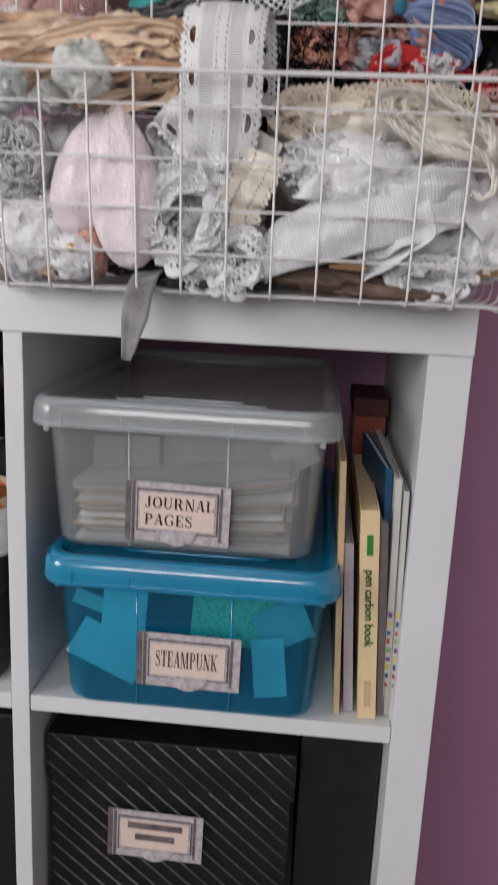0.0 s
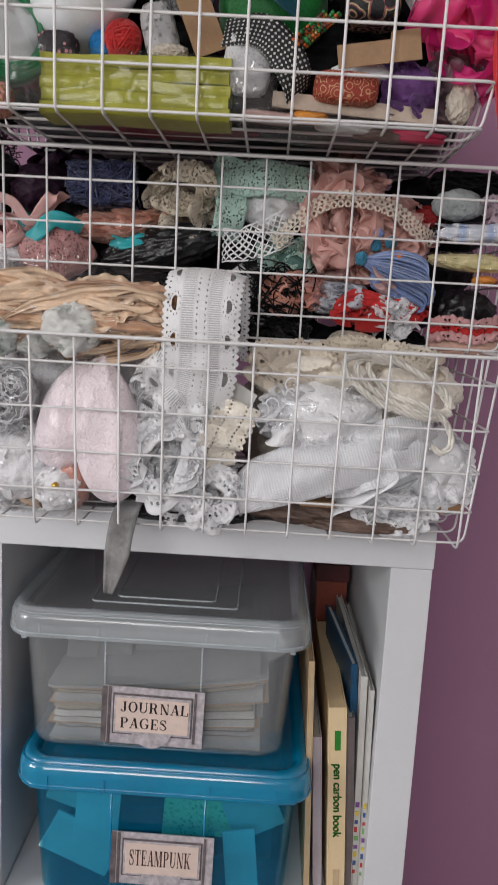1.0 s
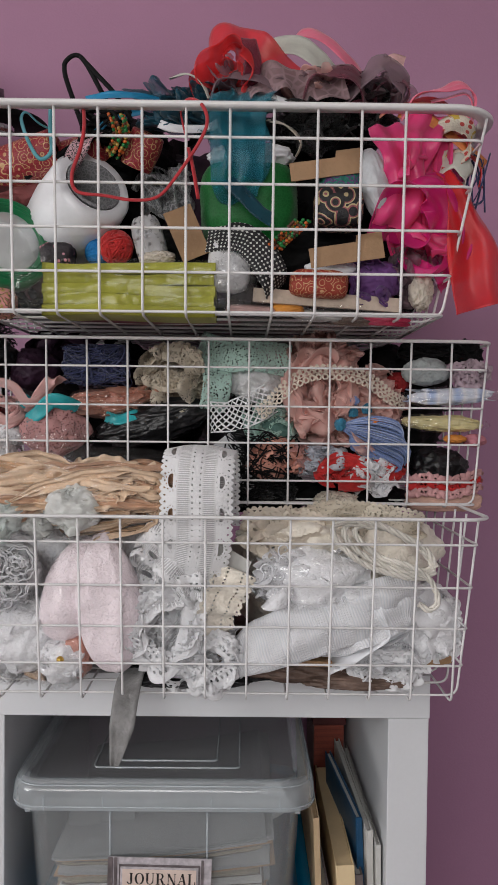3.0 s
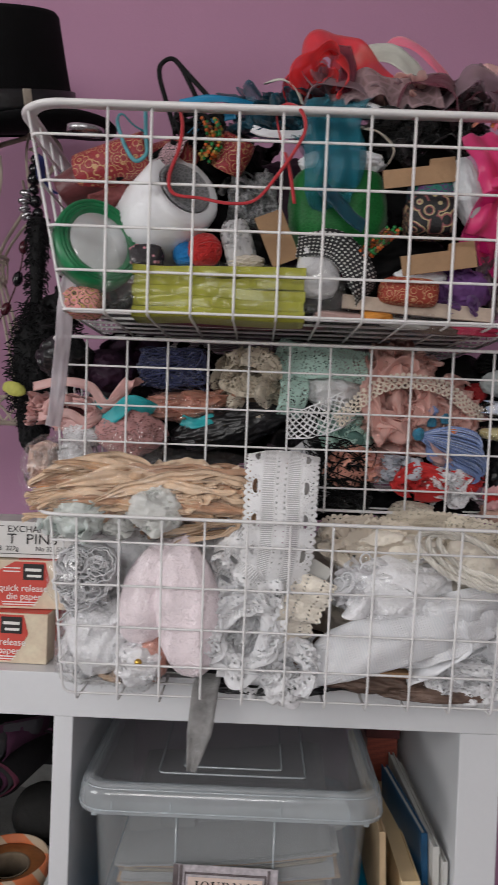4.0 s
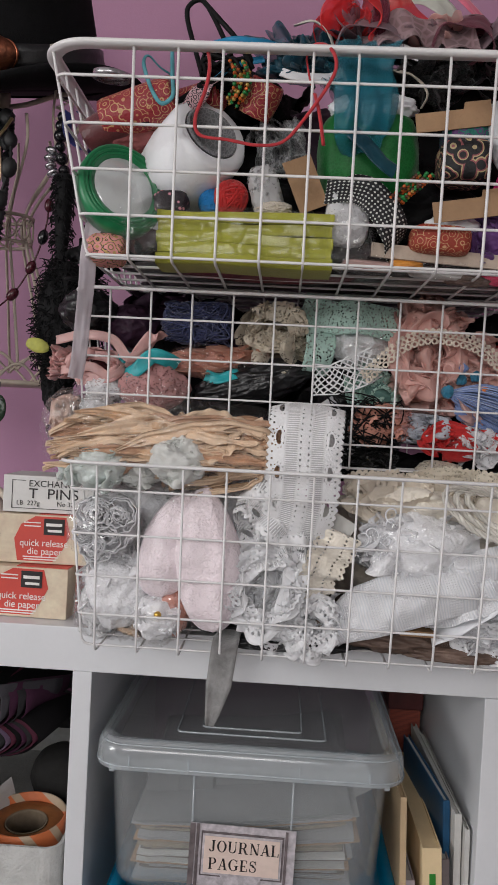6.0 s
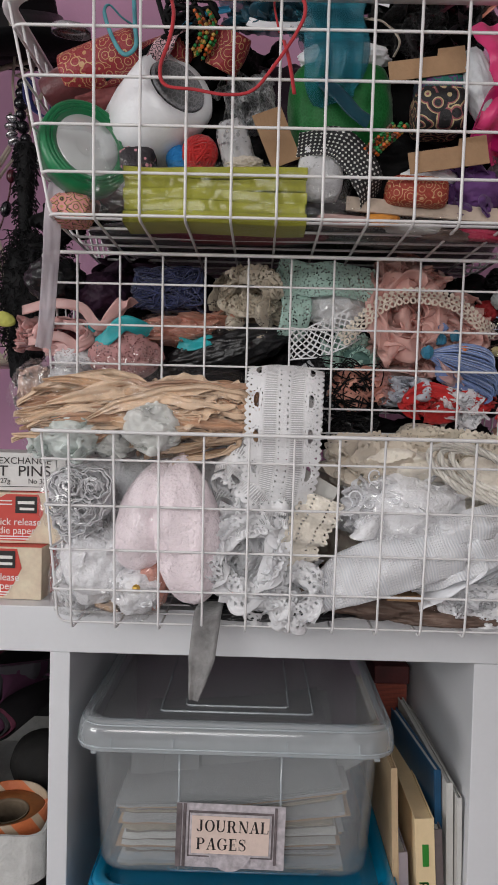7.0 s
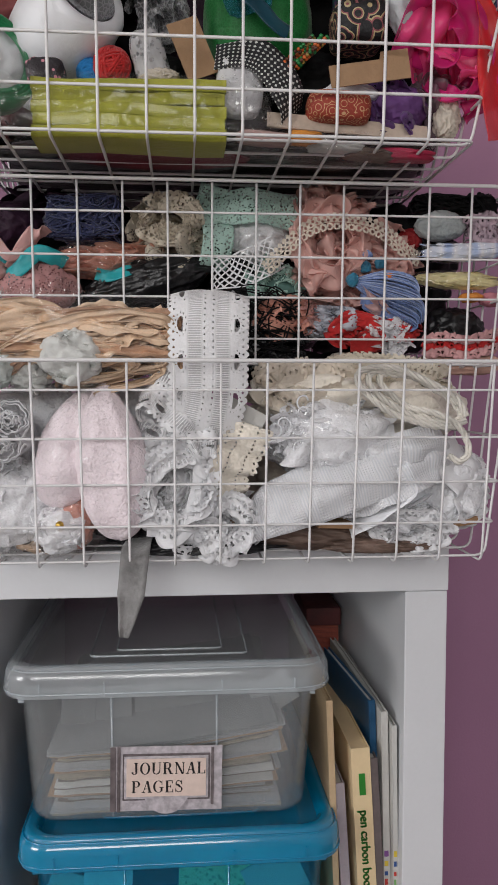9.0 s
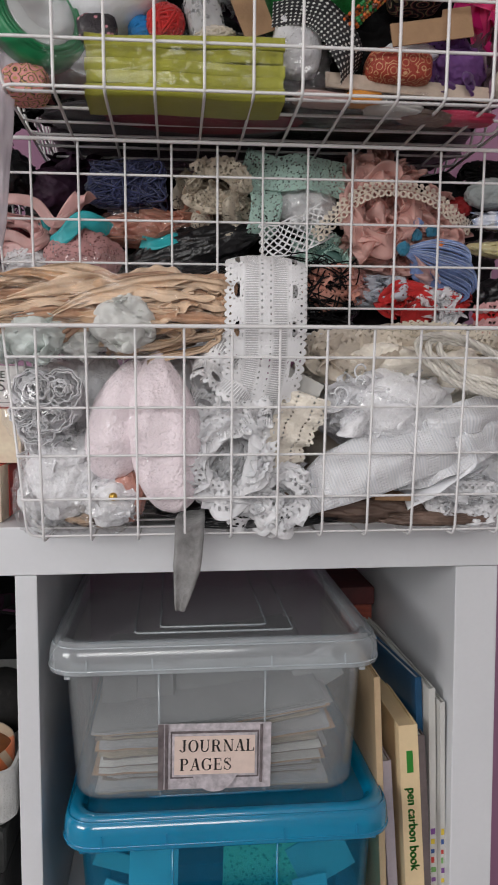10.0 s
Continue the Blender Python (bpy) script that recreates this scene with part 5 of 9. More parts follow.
lace_strip("cream_lace", [(-0.024, 0.592, 1.223), (-0.031, 0.588, 1.207), (-0.041, 0.59, 1.186), (-0.045, 0.6, 1.163)], 0.034, scalloped, CWORK, "cream worked lace strip, folded", side=(1, 0.1, 0.5), wave=0.004, waves=4, step=0.0005)
cd = block("paper_card", -0.016, 0.016, -0.0004, 0.0004, -0.012, 0.012, PAPER, bevel=0.0002, m=pose(*(-0.031, 0.6, 1.226), 10, 28, -14))
tagged(cd, "folded white paper card among laces", "card")

# cream laces and rope
lump("cream_lace_wad", (0.033, 0.64, 1.244), (0.0551, 0.045, 0.0211), CWORK, "wad of cream lace trim", "lace", seed=71, amp=0.25, freq=2.0, ridge=False)
heap("cream_lace_trim", (0.018, 0.628, 1.25), (0.0383, 0.03, 0.0135), 7, 0.024, picot, CREAMCOT, "heap of cream scalloped lace at the rim", seed=72)
lump("cream_lace_wad", (0.101, 0.64, 1.233), (0.0441, 0.042, 0.0287), CWORK, "wad of cream cotton behind the rope", "lace", seed=73, amp=0.2, freq=2, ridge=False)
crumple("cream_cloth", (0.020, 0.622, 1.245), (0.030, 0.016, 0.016), CREAMCOT, "cream cotton cloth crumpled at the rim", seed=371, sheets=2, freq=0.9)
crumple("cream_cloth", (0.066, 0.622, 1.250), (0.032, 0.016, 0.014), CWORK, "cream cotton cloth crumpled at the rim", seed=372, sheets=2, freq=0.9)
crumple("white_lace", (0.020, 0.592, 1.214), (0.026, 0.010, 0.022), WLACE, "embroidered white lace folded in a bag", "lace", seed=374, sheets=2, freq=0.8)
crumple("white_lace", (0.056, 0.596, 1.212), (0.026, 0.010, 0.018), WCOTTON, "white voile folded in a bag", "lace", seed=375, sheets=2, freq=0.8)
heap("cream_lace_trim", (0.072, 0.64, 1.257), (0.0527, 0.03, 0.0105), 6, 0.02, picot, CLACE, "cream lace edges over the basket rim", seed=74)
loops = []
rnd = random.Random(8)
RC = (0.089, 0.576, 1.243)
for k in range(3):
    rx, rz, dy, tilt = 0.040 - 0.005 * k, 0.017 - 0.0025 * k, 0.003 * k, 0.42 + 0.06 * k
    ring = []
    for t in range(11):
        a = 2 * math.pi * t / 10 * 0.97 + 0.5 * k
        ring.append((RC[0] + 0.004 * k + rx * math.cos(a), RC[1] + dy + 0.004 * math.sin(a), RC[2] + rz * math.sin(a) - tilt * rx * math.cos(a) * 0.8 + rnd.uniform(-0.001, 0.001)))
    loops.append(rope_data(ring, 0.0024))
loops.append(rope_data([(0.080, 0.580, 1.236), (0.104, 0.574, 1.232), (0.122, 0.571, 1.222), (0.130, 0.572, 1.205), (0.124, 0.573, 1.197), (0.116, 0.575, 1.201)], 0.0024))
tagged(mesh_object("cotton_rope", *joined(loops), mat("ivory_cotton_rope", (0.87, 0.83, 0.75), 0.8, bump=0.3, sheen=0.3)), "loosely coiled cream twisted cotton rope", "rope")

# clear bag of embroidered white lace, white ribbed knit, crochet
bagged("bagged_white_lace", (0.038, 0.612, 1.214), (0.0505, 0.032, 0.0325), WWORK, "white embroidered lace in a big clear bag", seed=81, amp=0.16, grow=1.05)
lump("white_cotton", (0.039, 0.64, 1.206), (0.0479, 0.03, 0.0297), WSATIN, "white satin fabric inside the clear bag", seed=82, amp=0.2, freq=2, ridge=False)
curls = base("embroidery_cord", (0, 0, 0), "curled white embroidered cord on the bagged lace", "cord")
rnd = random.Random(4)
for k in range(10):
    c = ((0.035, 0.586, 1.219))
    cx, cz = c[0] + rnd.uniform(-0.045, 0.045), c[2] + rnd.uniform(-0.026, 0.024)
    a0, rr, turn = rnd.uniform(0, 6.28), rnd.uniform(0.004, 0.009), rnd.choice((-1, 1))
    tube("cord_curl", [(cx + rr * (0.3 + 0.7 * j / 14) * math.cos(a0 + turn * j * 0.33), c[1] - 0.002 + abs(cx - c[0]) * 0.16, cz + rr * (0.3 + 0.7 * j / 14) * math.sin(a0 + turn * j * 0.33)) for j in range(15)], 0.0007, WSATIN, curls, sides=5)
strip("woven_cloth", [(-0.034, 0.606, 1.146), (-0.012, 0.592, 1.160), (0.018, 0.587, 1.173), (0.050, 0.587, 1.184), (0.078, 0.590, 1.192), (0.100, 0.608, 1.200)], (0.026, 0.042, 0.046, 0.044, 0.030), RIBKNIT, "white open-weave cloth folded across the basket", "fabric", side=(0.30, 0.25, 1), across=24, cup=-0.007, wave=0.0020, waves=4, steps=14, pleat=0.0022, pleats=1.3, seed=2)
strip("woven_cloth", [(0.058, 0.600, 1.196), (0.074, 0.588, 1.203), (0.094, 0.585, 1.208), (0.112, 0.592, 1.210), (0.124, 0.606, 1.204)], (0.016, 0.024, 0.026, 0.022), RIBKNIT, "white open-weave cloth folded across the basket", "fabric", side=(0.2, 0.2, 1), across=20, cup=-0.005, wave=0.002, waves=3, steps=12, pleat=0.0018, pleats=1.2, seed=5)
strip("woven_cloth", [(0.044, 0.604, 1.158), (0.068, 0.592, 1.172), (0.090, 0.589, 1.186), (0.112, 0.594, 1.196), (0.136, 0.61, 1.190)], (0.016, 0.030, 0.034, 0.028), RIBKNIT, "white open-weave cloth folded across the basket", "fabric", side=(0.4, 0.3, 1), across=22, cup=-0.006, wave=0.003, waves=4, steps=12, pleat=0.0022, pleats=1.6, seed=8)
lump("white_fabric", (0.079, 0.645, 1.166), (0.0527, 0.04, 0.0297), WSATIN, "folded white fabric behind the woven cloth", seed=84, amp=0.2, freq=2.0, ridge=False)
lump("white_fabric", (0.134, 0.64, 1.173), (0.0297, 0.045, 0.0316), WWORK, "soft white fabric at the basket's end", seed=85, amp=0.2, freq=1.8, ridge=False)
strip("white_ribbon", [(0.095, 0.605, 1.209), (0.099, 0.592, 1.199), (0.093, 0.592, 1.178), (0.071, 0.596, 1.161), (0.051, 0.606, 1.144)], 0.024, WSATIN, "wide white satin ribbon fold", "ribbon", side=(0.6, 0.4, 1), wave=0.002, waves=3, across=8)
strip("white_ribbon", [(0.118, 0.606, 1.205), (0.128, 0.598, 1.193), (0.14, 0.6, 1.175), (0.138, 0.606, 1.159), (0.122, 0.615, 1.144)], 0.030, WCOTTON, "wide white cotton tape fold", "ribbon", side=(0.8, 0.4, 0.6), wave=0.003, waves=3, across=8)
heap("crochet_trim", (0.095, 0.622, 1.142), (0.0329, 0.026, 0.0162), 14, 0.012, picot, WCOTTON, "white crochet edging heaped at the bottom", seed=86, wave=0.002)
lump("crochet_wad", (0.097, 0.632, 1.136), (0.0359, 0.032, 0.017), WLACE, "wad of white crochet edging", "lace", seed=87, amp=0.3, freq=4)
heap("lace_trim", (0.144, 0.63, 1.171), (0.0151, 0.028, 0.0264), 9, 0.014, picot, WCOTTON, "white lace ends pressed against the side wires", seed=88)
lump("clear_bag", (0.06, 0.645, 1.138), (0.07, 0.04, 0.010), FILM, "flat clear plastic bag on the basket floor", "bag", seed=89, amp=0.3)

# grey ribbon end hanging out over the shelf's edge
strip("hanging_ribbon", [(-0.105, 0.62, 1.139), (-0.108, 0.594, 1.134), (-0.109, 0.578, 1.124), (-0.111, 0.571, 1.105), (-0.116, 0.568, 1.076)], (0.017, 0.021, 0.020, 0.019, 0.006), STRAP, "grey velvet ribbon end hanging out of the basket", "ribbon", side=(1, 0, 0.12), steps=10, cup=0.0015, thick=0.0012)


def threads(name, centre, half, n, r, material, label, category="thread", seed=1, bends=6):
    """Loose tangled threads."""
    rnd = random.Random(seed)
    out = []
    for k in range(n):
        pts = [(centre[0] + half[0] * rnd.uniform(-1, 1), centre[1] + half[1] * rnd.uniform(-1, 0.6), centre[2] + half[2] * rnd.uniform(-1, 1)) for j in range(bends)]
        out.append(tube_data(spline(pts, 5), r * rnd.uniform(0.8, 1.2), 4))
    if n > 60:
        return tagged(mesh_object(name, *joined(out), material), label, category, kind="stuff")
    b = base(name, (0, 0, 0), label, category)
    for v, f in out:
        mesh_object("strand", v, f, material, b)
    return b


def yarn_ball(name, centre, r, material, label, seed=1, strand=0.0011, turns=46):
    """A ball with the yarn wound round it in all directions."""
    rnd = random.Random(seed)
    b = base(name, centre, label, "yarn")
    mesh_object("core", *lump_data((0, 0, 0), (r * 0.95,) * 3, seed=seed, amp=0.06, sub=3), material, b)
    for k in range(turns):
        q = Euler([rnd.uniform(0, 6.28) for j in range(3)]).to_matrix()
        rr = r * rnd.uniform(0.95, 1.04)
        ring = [q @ Vector((rr * math.cos(t * 0.314), rr * math.sin(t * 0.314), r * 0.25 * rnd.uniform(-0.1, 0.1))) for t in range(20)]
        tube("strand", [tuple(v) for v in ring], strand, material, b, sides=4, closed=True)
    return b


def beads(name, points, r, mats, label, category="beads", parent=None, gap=2.1, seed=1, squash=1.0, jitter=0.15):
    """A string of beads; each bead is a part of its own."""
    rnd = random.Random(seed)
    line = spline(points, 12)
    length = np.concatenate([[0], np.cumsum(np.linalg.norm(np.diff(line, axis=0), axis=1))])
    b = parent or base(name, (0, 0, 0), label, category)
    tube("cord", line, r * 0.18, mats[0], b, sides=4)
    verts, faces = ico(2)
    shared = {}
    s = r
    while s < length[-1]:
        p = [np.interp(s, length, line[:, k]) for k in range(3)]
        t = Vector([np.interp(min(s + 0.002, length[-1]), length, line[:, k]) for k in range(3)]) - Vector(p)
        mt = rnd.choice(mats)
        if mt.name not in shared:
            me = bpy.data.meshes.new("bead")
            me.from_pydata([(v.x * r, v.y * r, v.z * r * squash) for v in verts], [], faces)
            me.polygons.foreach_set("use_smooth", [True] * len(me.polygons))
            me.materials.append(mt)
            shared[mt.name] = me
        ob = new("bead", shared[mt.name])
        ob.parent = b
        ob.matrix_local = Matrix.LocRotScale(p, t.to_track_quat("Z", "Y"), (1 + rnd.uniform(-jitter, jitter),) * 3)
        s += r * gap * squash
    return b


ROSESHEER = sheer("sheer_rose_ribbon", (0.85, 0.55, 0.52), 0.12, 0.35)
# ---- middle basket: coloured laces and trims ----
# added dark fill at the back; its colour stands in for shade
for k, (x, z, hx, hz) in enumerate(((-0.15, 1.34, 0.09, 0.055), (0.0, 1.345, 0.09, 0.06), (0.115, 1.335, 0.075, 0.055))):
    lump("shade_fill", (x, 0.84, z), (hx, 0.12, hz), BLACK if k != 1 else CHARCOAL, "dark fill standing in for shade at the basket's back", seed=100 + k, amp=0.25, freq=2.5)
crumple("shade_fill", (-0.196, 0.735, 1.393), (0.0325, 0.02, 0.0239), DARKPLUM, "dark plum fill for a shaded gap at the back", "fabric", seed=290, sheets=2)
crumple("shade_fill", (-0.124, 0.745, 1.39), (0.038, 0.02, 0.0239), BLACK, "black fill for a shaded gap at the back", "fabric", seed=291, sheets=2)
lump("shade_fill", (-0.007, 0.74, 1.272), (0.06, 0.05, 0.020), BLACK, "black fill for the shade on the basket floor", seed=104, amp=0.3)
lump("shade_fill", (0.087, 0.74, 1.268), (0.05, 0.05, 0.016), BLACK, "black fill for the shade on the basket floor", seed=105, amp=0.3)
lump("foil_packet", (-0.253, 0.7, 1.395), (0.025, 0.03, 0.0208), CHARCOAL, "shiny dark foil packet", "packet", seed=106, amp=0.3)
lump("plum_fabric", (-0.215, 0.715, 1.386), (0.0235, 0.03, 0.0198), DARKPLUM, "dark plum fabric bundle", seed=107, amp=0.2)
lump("indigo_yarn", (-0.16, 0.715, 1.39), (0.0302, 0.028, 0.0188), INDIGO, "tangle of indigo blue yarn", "yarn", seed=108, amp=0.3, freq=4)
threads("yarn_tangle", (-0.154, 0.695, 1.389), (0.0300, 0.012, 0.0180), 58, 0.0007, INDIGO, "loose strands of indigo blue yarn", "yarn", seed=109, bends=9)
# pink satin ribbons, turquoise ribbon, peach tulle
strip("satin_ribbon", [(-0.28, 0.69, 1.368), (-0.252, 0.68, 1.373), (-0.225, 0.672, 1.369), (-0.21, 0.672, 1.354), (-0.193, 0.674, 1.365), (-0.185, 0.684, 1.376)], 0.0085, ROSESHEER, "sheer dusty rose ribbon looping through the basket", "ribbon", side=(0, 0.3, 1), twist=60)
strip("satin_ribbon", [(-0.273, 0.685, 1.341), (-0.245, 0.676, 1.345), (-0.227, 0.672, 1.337), (-0.215, 0.676, 1.347), (-0.237, 0.682, 1.358), (-0.265, 0.69, 1.354)], 0.0085, ROSESHEER, "sheer dusty rose ribbon looping through the basket", "ribbon", side=(0, 0.4, 1), twist=90)
strip("satin_ribbon", [(-0.211, 0.678, 1.345), (-0.2, 0.672, 1.362), (-0.189, 0.671, 1.375), (-0.183, 0.682, 1.373)], 0.011, ROSE, "dusty rose satin ribbon end standing up", "ribbon", side=(1, 0.2, 0.3))
strip("turquoise_ribbon", [(-0.214, 0.676, 1.338), (-0.201, 0.668, 1.345), (-0.189, 0.668, 1.356), (-0.177, 0.672, 1.354), (-0.169, 0.682, 1.35)], 0.013, TEAL, "turquoise satin ribbon knotted across the heap", "ribbon", side=(0, 0.2, 1), twist=40)
strip("turquoise_ribbon", [(-0.144, 0.684, 1.343), (-0.131, 0.676, 1.34), (-0.115, 0.676, 1.345), (-0.11, 0.69, 1.342)], 0.010, TEAL, "small turquoise satin ribbon end in the heap", "ribbon", side=(0, 0.2, 1), twist=-30)
lump("green_ribbon", (-0.217, 0.685, 1.352), (0.008, 0.008, 0.010), TEAL, "small green ribbon knot", "ribbon", seed=111, amp=0.25, sub=4)
heap("rose_ribbon", (-0.243, 0.700, 1.346), (0.026, 0.026, 0.016), 7, 0.011, None, ROSE, "bundle of dusty rose satin ribbon", "ribbon", seed=112, wave=0.001)
lump("rose_core", (-0.243, 0.715, 1.344), (0.024, 0.02, 0.014), mat("deep_wine_satin", (0.20, 0.04, 0.05), 0.4), "deep wine satin under rose ribbons", seed=119, amp=0.2, ridge=False)
crumple("peach_tulle", (-0.143, 0.69, 1.355), (0.0339, 0.016, 0.0123), PEACH, "peach tulle rolled in a clear bag", "tulle", seed=113, sheets=3, freq=0.8)
lump("clear_bag", (-0.142, 0.69, 1.355), (0.038, 0.022, 0.0159), FILM, "clear bag round peach tulle", "bag", seed=118, amp=0.16, freq=2.8, sub=6)
lump("peach_tulle", (-0.148, 0.705, 1.355), (0.0344, 0.018, 0.0135), CORAL, "rolled peach tulle fabric", seed=114, amp=0.25, freq=4)
lump("pink_lace", (-0.190, 0.683, 1.329), (0.0320, 0.018, 0.0245), DUSTY, "dusty pink lace wadded in a clear bag", "lace", seed=115, amp=0.16, ridge=False, freq=1.6, taper=0.4)
# added inner copy, darkened so the lace's holes look shaded
lump("pink_lace", (-0.190, 0.690, 1.328), (0.0300, 0.018, 0.0225), mat("rose_lace_shade", (0.36, 0.12, 0.13), 0.8), "darker rose fill for shade behind the lace", "fabric", seed=115, amp=0.16, ridge=False, freq=1.6, taper=0.4)
lump("clear_bag", (-0.189, 0.682, 1.322), (0.0355, 0.02, 0.0223), FILM, "clear plastic bag over pink lace", "bag", seed=116, amp=0.2)
lump("dark_packet", (-0.102, 0.69, 1.338), (0.0535, 0.018, 0.0185), CHARCOAL, "charcoal fabric in a creased plastic bag", "packet", seed=117, amp=0.25, rot=(0, -14, 0), freq=2.6)
lump("white_crochet", (-0.232, 0.682, 1.326), (0.018, 0.012, 0.012), WLACE, "scrap of white crochet lace", "lace", seed=118, amp=0.3)
# beige lace, mint crochet, white net
crumple("beige_lace", (-0.083, 0.7, 1.378), (0.0313, 0.024, 0.0271), BEIGELACE, "wad of beige floral lace", "lace", seed=121, sheets=3, freq=0.9)
# darker beige fill: its colour gives the shade seen through the lace
lump("beige_lace", (-0.084, 0.715, 1.376), (0.0302, 0.022, 0.0261), mat("beige_lace_shade", (0.24, 0.18, 0.13), 0.85, bump=0.5), "darker beige fill for shade behind the lace", "fabric", seed=121, amp=0.25)
heap("beige_trim", (-0.085, 0.695, 1.388), (0.0271, 0.02, 0.0177), 6, 0.016, picot, BEIGELACE, "folded beige lace trim", seed=122)
crumple("peach_tulle", (-0.105, 0.695, 1.357), (0.018, 0.012, 0.013), PEACH, "end of sheer peach tulle", seed=123, sheets=2, freq=1.3)
strip("mint_crochet", [(-0.062, 0.7, 1.408), (-0.037, 0.684, 1.399), (-0.012, 0.68, 1.399), (0.022, 0.69, 1.395)], 0.030, MINTLACE, "mint green crochet lace folded over", "lace", side=(0.15, 0.2, 1), wave=0.002, waves=2, across=10)
strip("mint_crochet", [(-0.049, 0.692, 1.399), (-0.044, 0.68, 1.378), (-0.046, 0.68, 1.36), (-0.05, 0.69, 1.348)], 0.026, MINTLACE, "mint green crochet lace folded over", "lace", side=(1, 0.2, 0.1), across=10)
crumple("mint_crochet", (0.006, 0.692, 1.336), (0.0226, 0.016, 0.0195), MINTLACE, "wad of mint green crochet lace", "lace", seed=125, sheets=2, freq=1.4)
# two dark mint lumps added as shade behind the open crochet
lump("mint_shade", (0.006, 0.704, 1.334), (0.0216, 0.016, 0.0185), mat("mint_shade", (0.13, 0.25, 0.22), 0.85, bump=0.5), "darker mint fill for shade behind the crochet", "fabric", seed=125, amp=0.2)
lump("mint_shade", (-0.031, 0.715, 1.39), (0.0323, 0.02, 0.0188), mat("mint_shade_pale", (0.18, 0.30, 0.26), 0.85, bump=0.5), "dim mint fill for shade behind the folded crochet", "fabric", seed=126, amp=0.25)
lump("white_wadding", (-0.011, 0.7, 1.377), (0.0271, 0.018, 0.0188), WCOTTON, "soft white wadding in a clear bag", "wadding", seed=127, amp=0.25)
lump("clear_bag", (-0.01, 0.697, 1.374), (0.0302, 0.02, 0.0219), FILM, "clear bag round white wadding", "bag", seed=128, amp=0.22)
lace_strip("white_net_lace", [(-0.05, 0.68, 1.343), (-0.033, 0.671, 1.344), (-0.013, 0.67, 1.351), (0.004, 0.674, 1.361)], 0.028, fishnet, WCOTTON, "white diamond net lace", side=(0.2, 0.1, 1), step=0.0006, wave=0.003, waves=2)
# blush chiffon with a cream braid
crumple("blush_chiffon", (0.051, 0.69, 1.391), (0.025, 0.018, 0.024), BLUSH, "blush pink chiffon bunched up", seed=131, sheets=3, freq=1.9, n=72)
crumple("blush_chiffon", (0.056, 0.688, 1.351), (0.0298, 0.020, 0.0278), BLUSH, "blush pink chiffon bunched up", seed=132, sheets=3, freq=1.9, n=72)
crumple("blush_chiffon", (0.087, 0.69, 1.363), (0.0278, 0.018, 0.0206), BLUSH, "blush pink chiffon bunched up", seed=136, sheets=3, freq=1.9, n=72)
# darker blush fill, shade painted in beneath the sheer folds
lump("blush_shade", (0.064, 0.712, 1.358), (0.0365, 0.022, 0.0417), mat("blush_shade", (0.68, 0.40, 0.36), 0.8, bump=0.4), "darker blush fill for shade under the chiffon", seed=133, amp=0.3, freq=3)
heap("ruffled_ribbon", (0.046, 0.69, 1.37), (0.0288, 0.024, 0.036), 6, 0.017, None, BLUSH, "ruffled blush chiffon ribbon", "ribbon", seed=134, wave=0.003)
lump("dusty_chiffon", (0.1, 0.705, 1.356), (0.0261, 0.02, 0.0177), mat("dusty_mauve_cloth", (0.40, 0.20, 0.18), 0.8, bump=0.4), "dusty brown-pink chiffon bunched up", seed=135, amp=0.3)
lace_strip("gimp_braid", [(-0.007, 0.668, 1.346), (0.006, 0.664, 1.359), (0.023, 0.662, 1.375), (0.042, 0.661, 1.383), (0.064, 0.661, 1.383), (0.087, 0.664, 1.378), (0.109, 0.67, 1.363), (0.124, 0.68, 1.357)], 0.0140, loopy, CREAMCOT, "cream looped gimp braid arching over chiffon", "braid", side=(0.1, 0.15, 1), step=0.00055)
# blue floss hank
FLOSSPALE = mat("pale_blue_floss", (0.36, 0.45, 0.70), 0.55, var=0.15, scale=80, bump=0.3, sheen=0.3)
hank = base("floss_hank", (0, 0, 0), "hank of periwinkle blue embroidery floss", "floss")
rnd = random.Random(9)
A, B, C, D = Vector((0.068, 0.667, 1.336)), Vector((0.093, 0.664, 1.33)), Vector((0.121, 0.664, 1.322)), Vector((0.129, 0.668, 1.306))
for k in range(96):
    u, w = rnd.uniform(-1, 1), rnd.uniform(0, 0.013)
    line = spline([A + Vector((0, w * 0.3, 0.003 * u)), B + Vector((0, w, 0.016 * u)), C + Vector((-0.004 * abs(u), w, 0.019 * u - 0.002)), D + Vector((-0.003 - 0.012 * abs(u), w, 0.010 * u))], 6) + np.array([[rnd.uniform(-0.0007, 0.0007) for j in range(3)]])
    tube("strand", line, 0.00062, FLOSS if k % 3 else FLOSSPALE, hank, sides=4)
for q, s in (((0.065, 0.668, 1.338), 0.008), ((0.076, 0.67, 1.349), 0.007), ((0.088, 0.668, 1.352), 0.007), ((0.078, 0.672, 1.359), 0.006)):
    lump("knot", q, (s * 0.7, s * 0.6, s * 0.7), FLOSS2 if s > 0.0065 else FLOSS, parent=hank, seed=int(s * 9000), amp=0.3, sub=4)
lump("skein_core", (0.102, 0.681, 1.32), (0.0284, 0.012, 0.0162), FLOSS, parent=hank, seed=138, amp=0.2, rot=(0, 18, 0))
lump("orange_bead", (0.095, 0.668, 1.342), (0.004, 0.004, 0.004), mat("orange_bead", (0.8, 0.2, 0.02), 0.4), "small round orange felt bead", "bead", amp=0.08, sub=3)
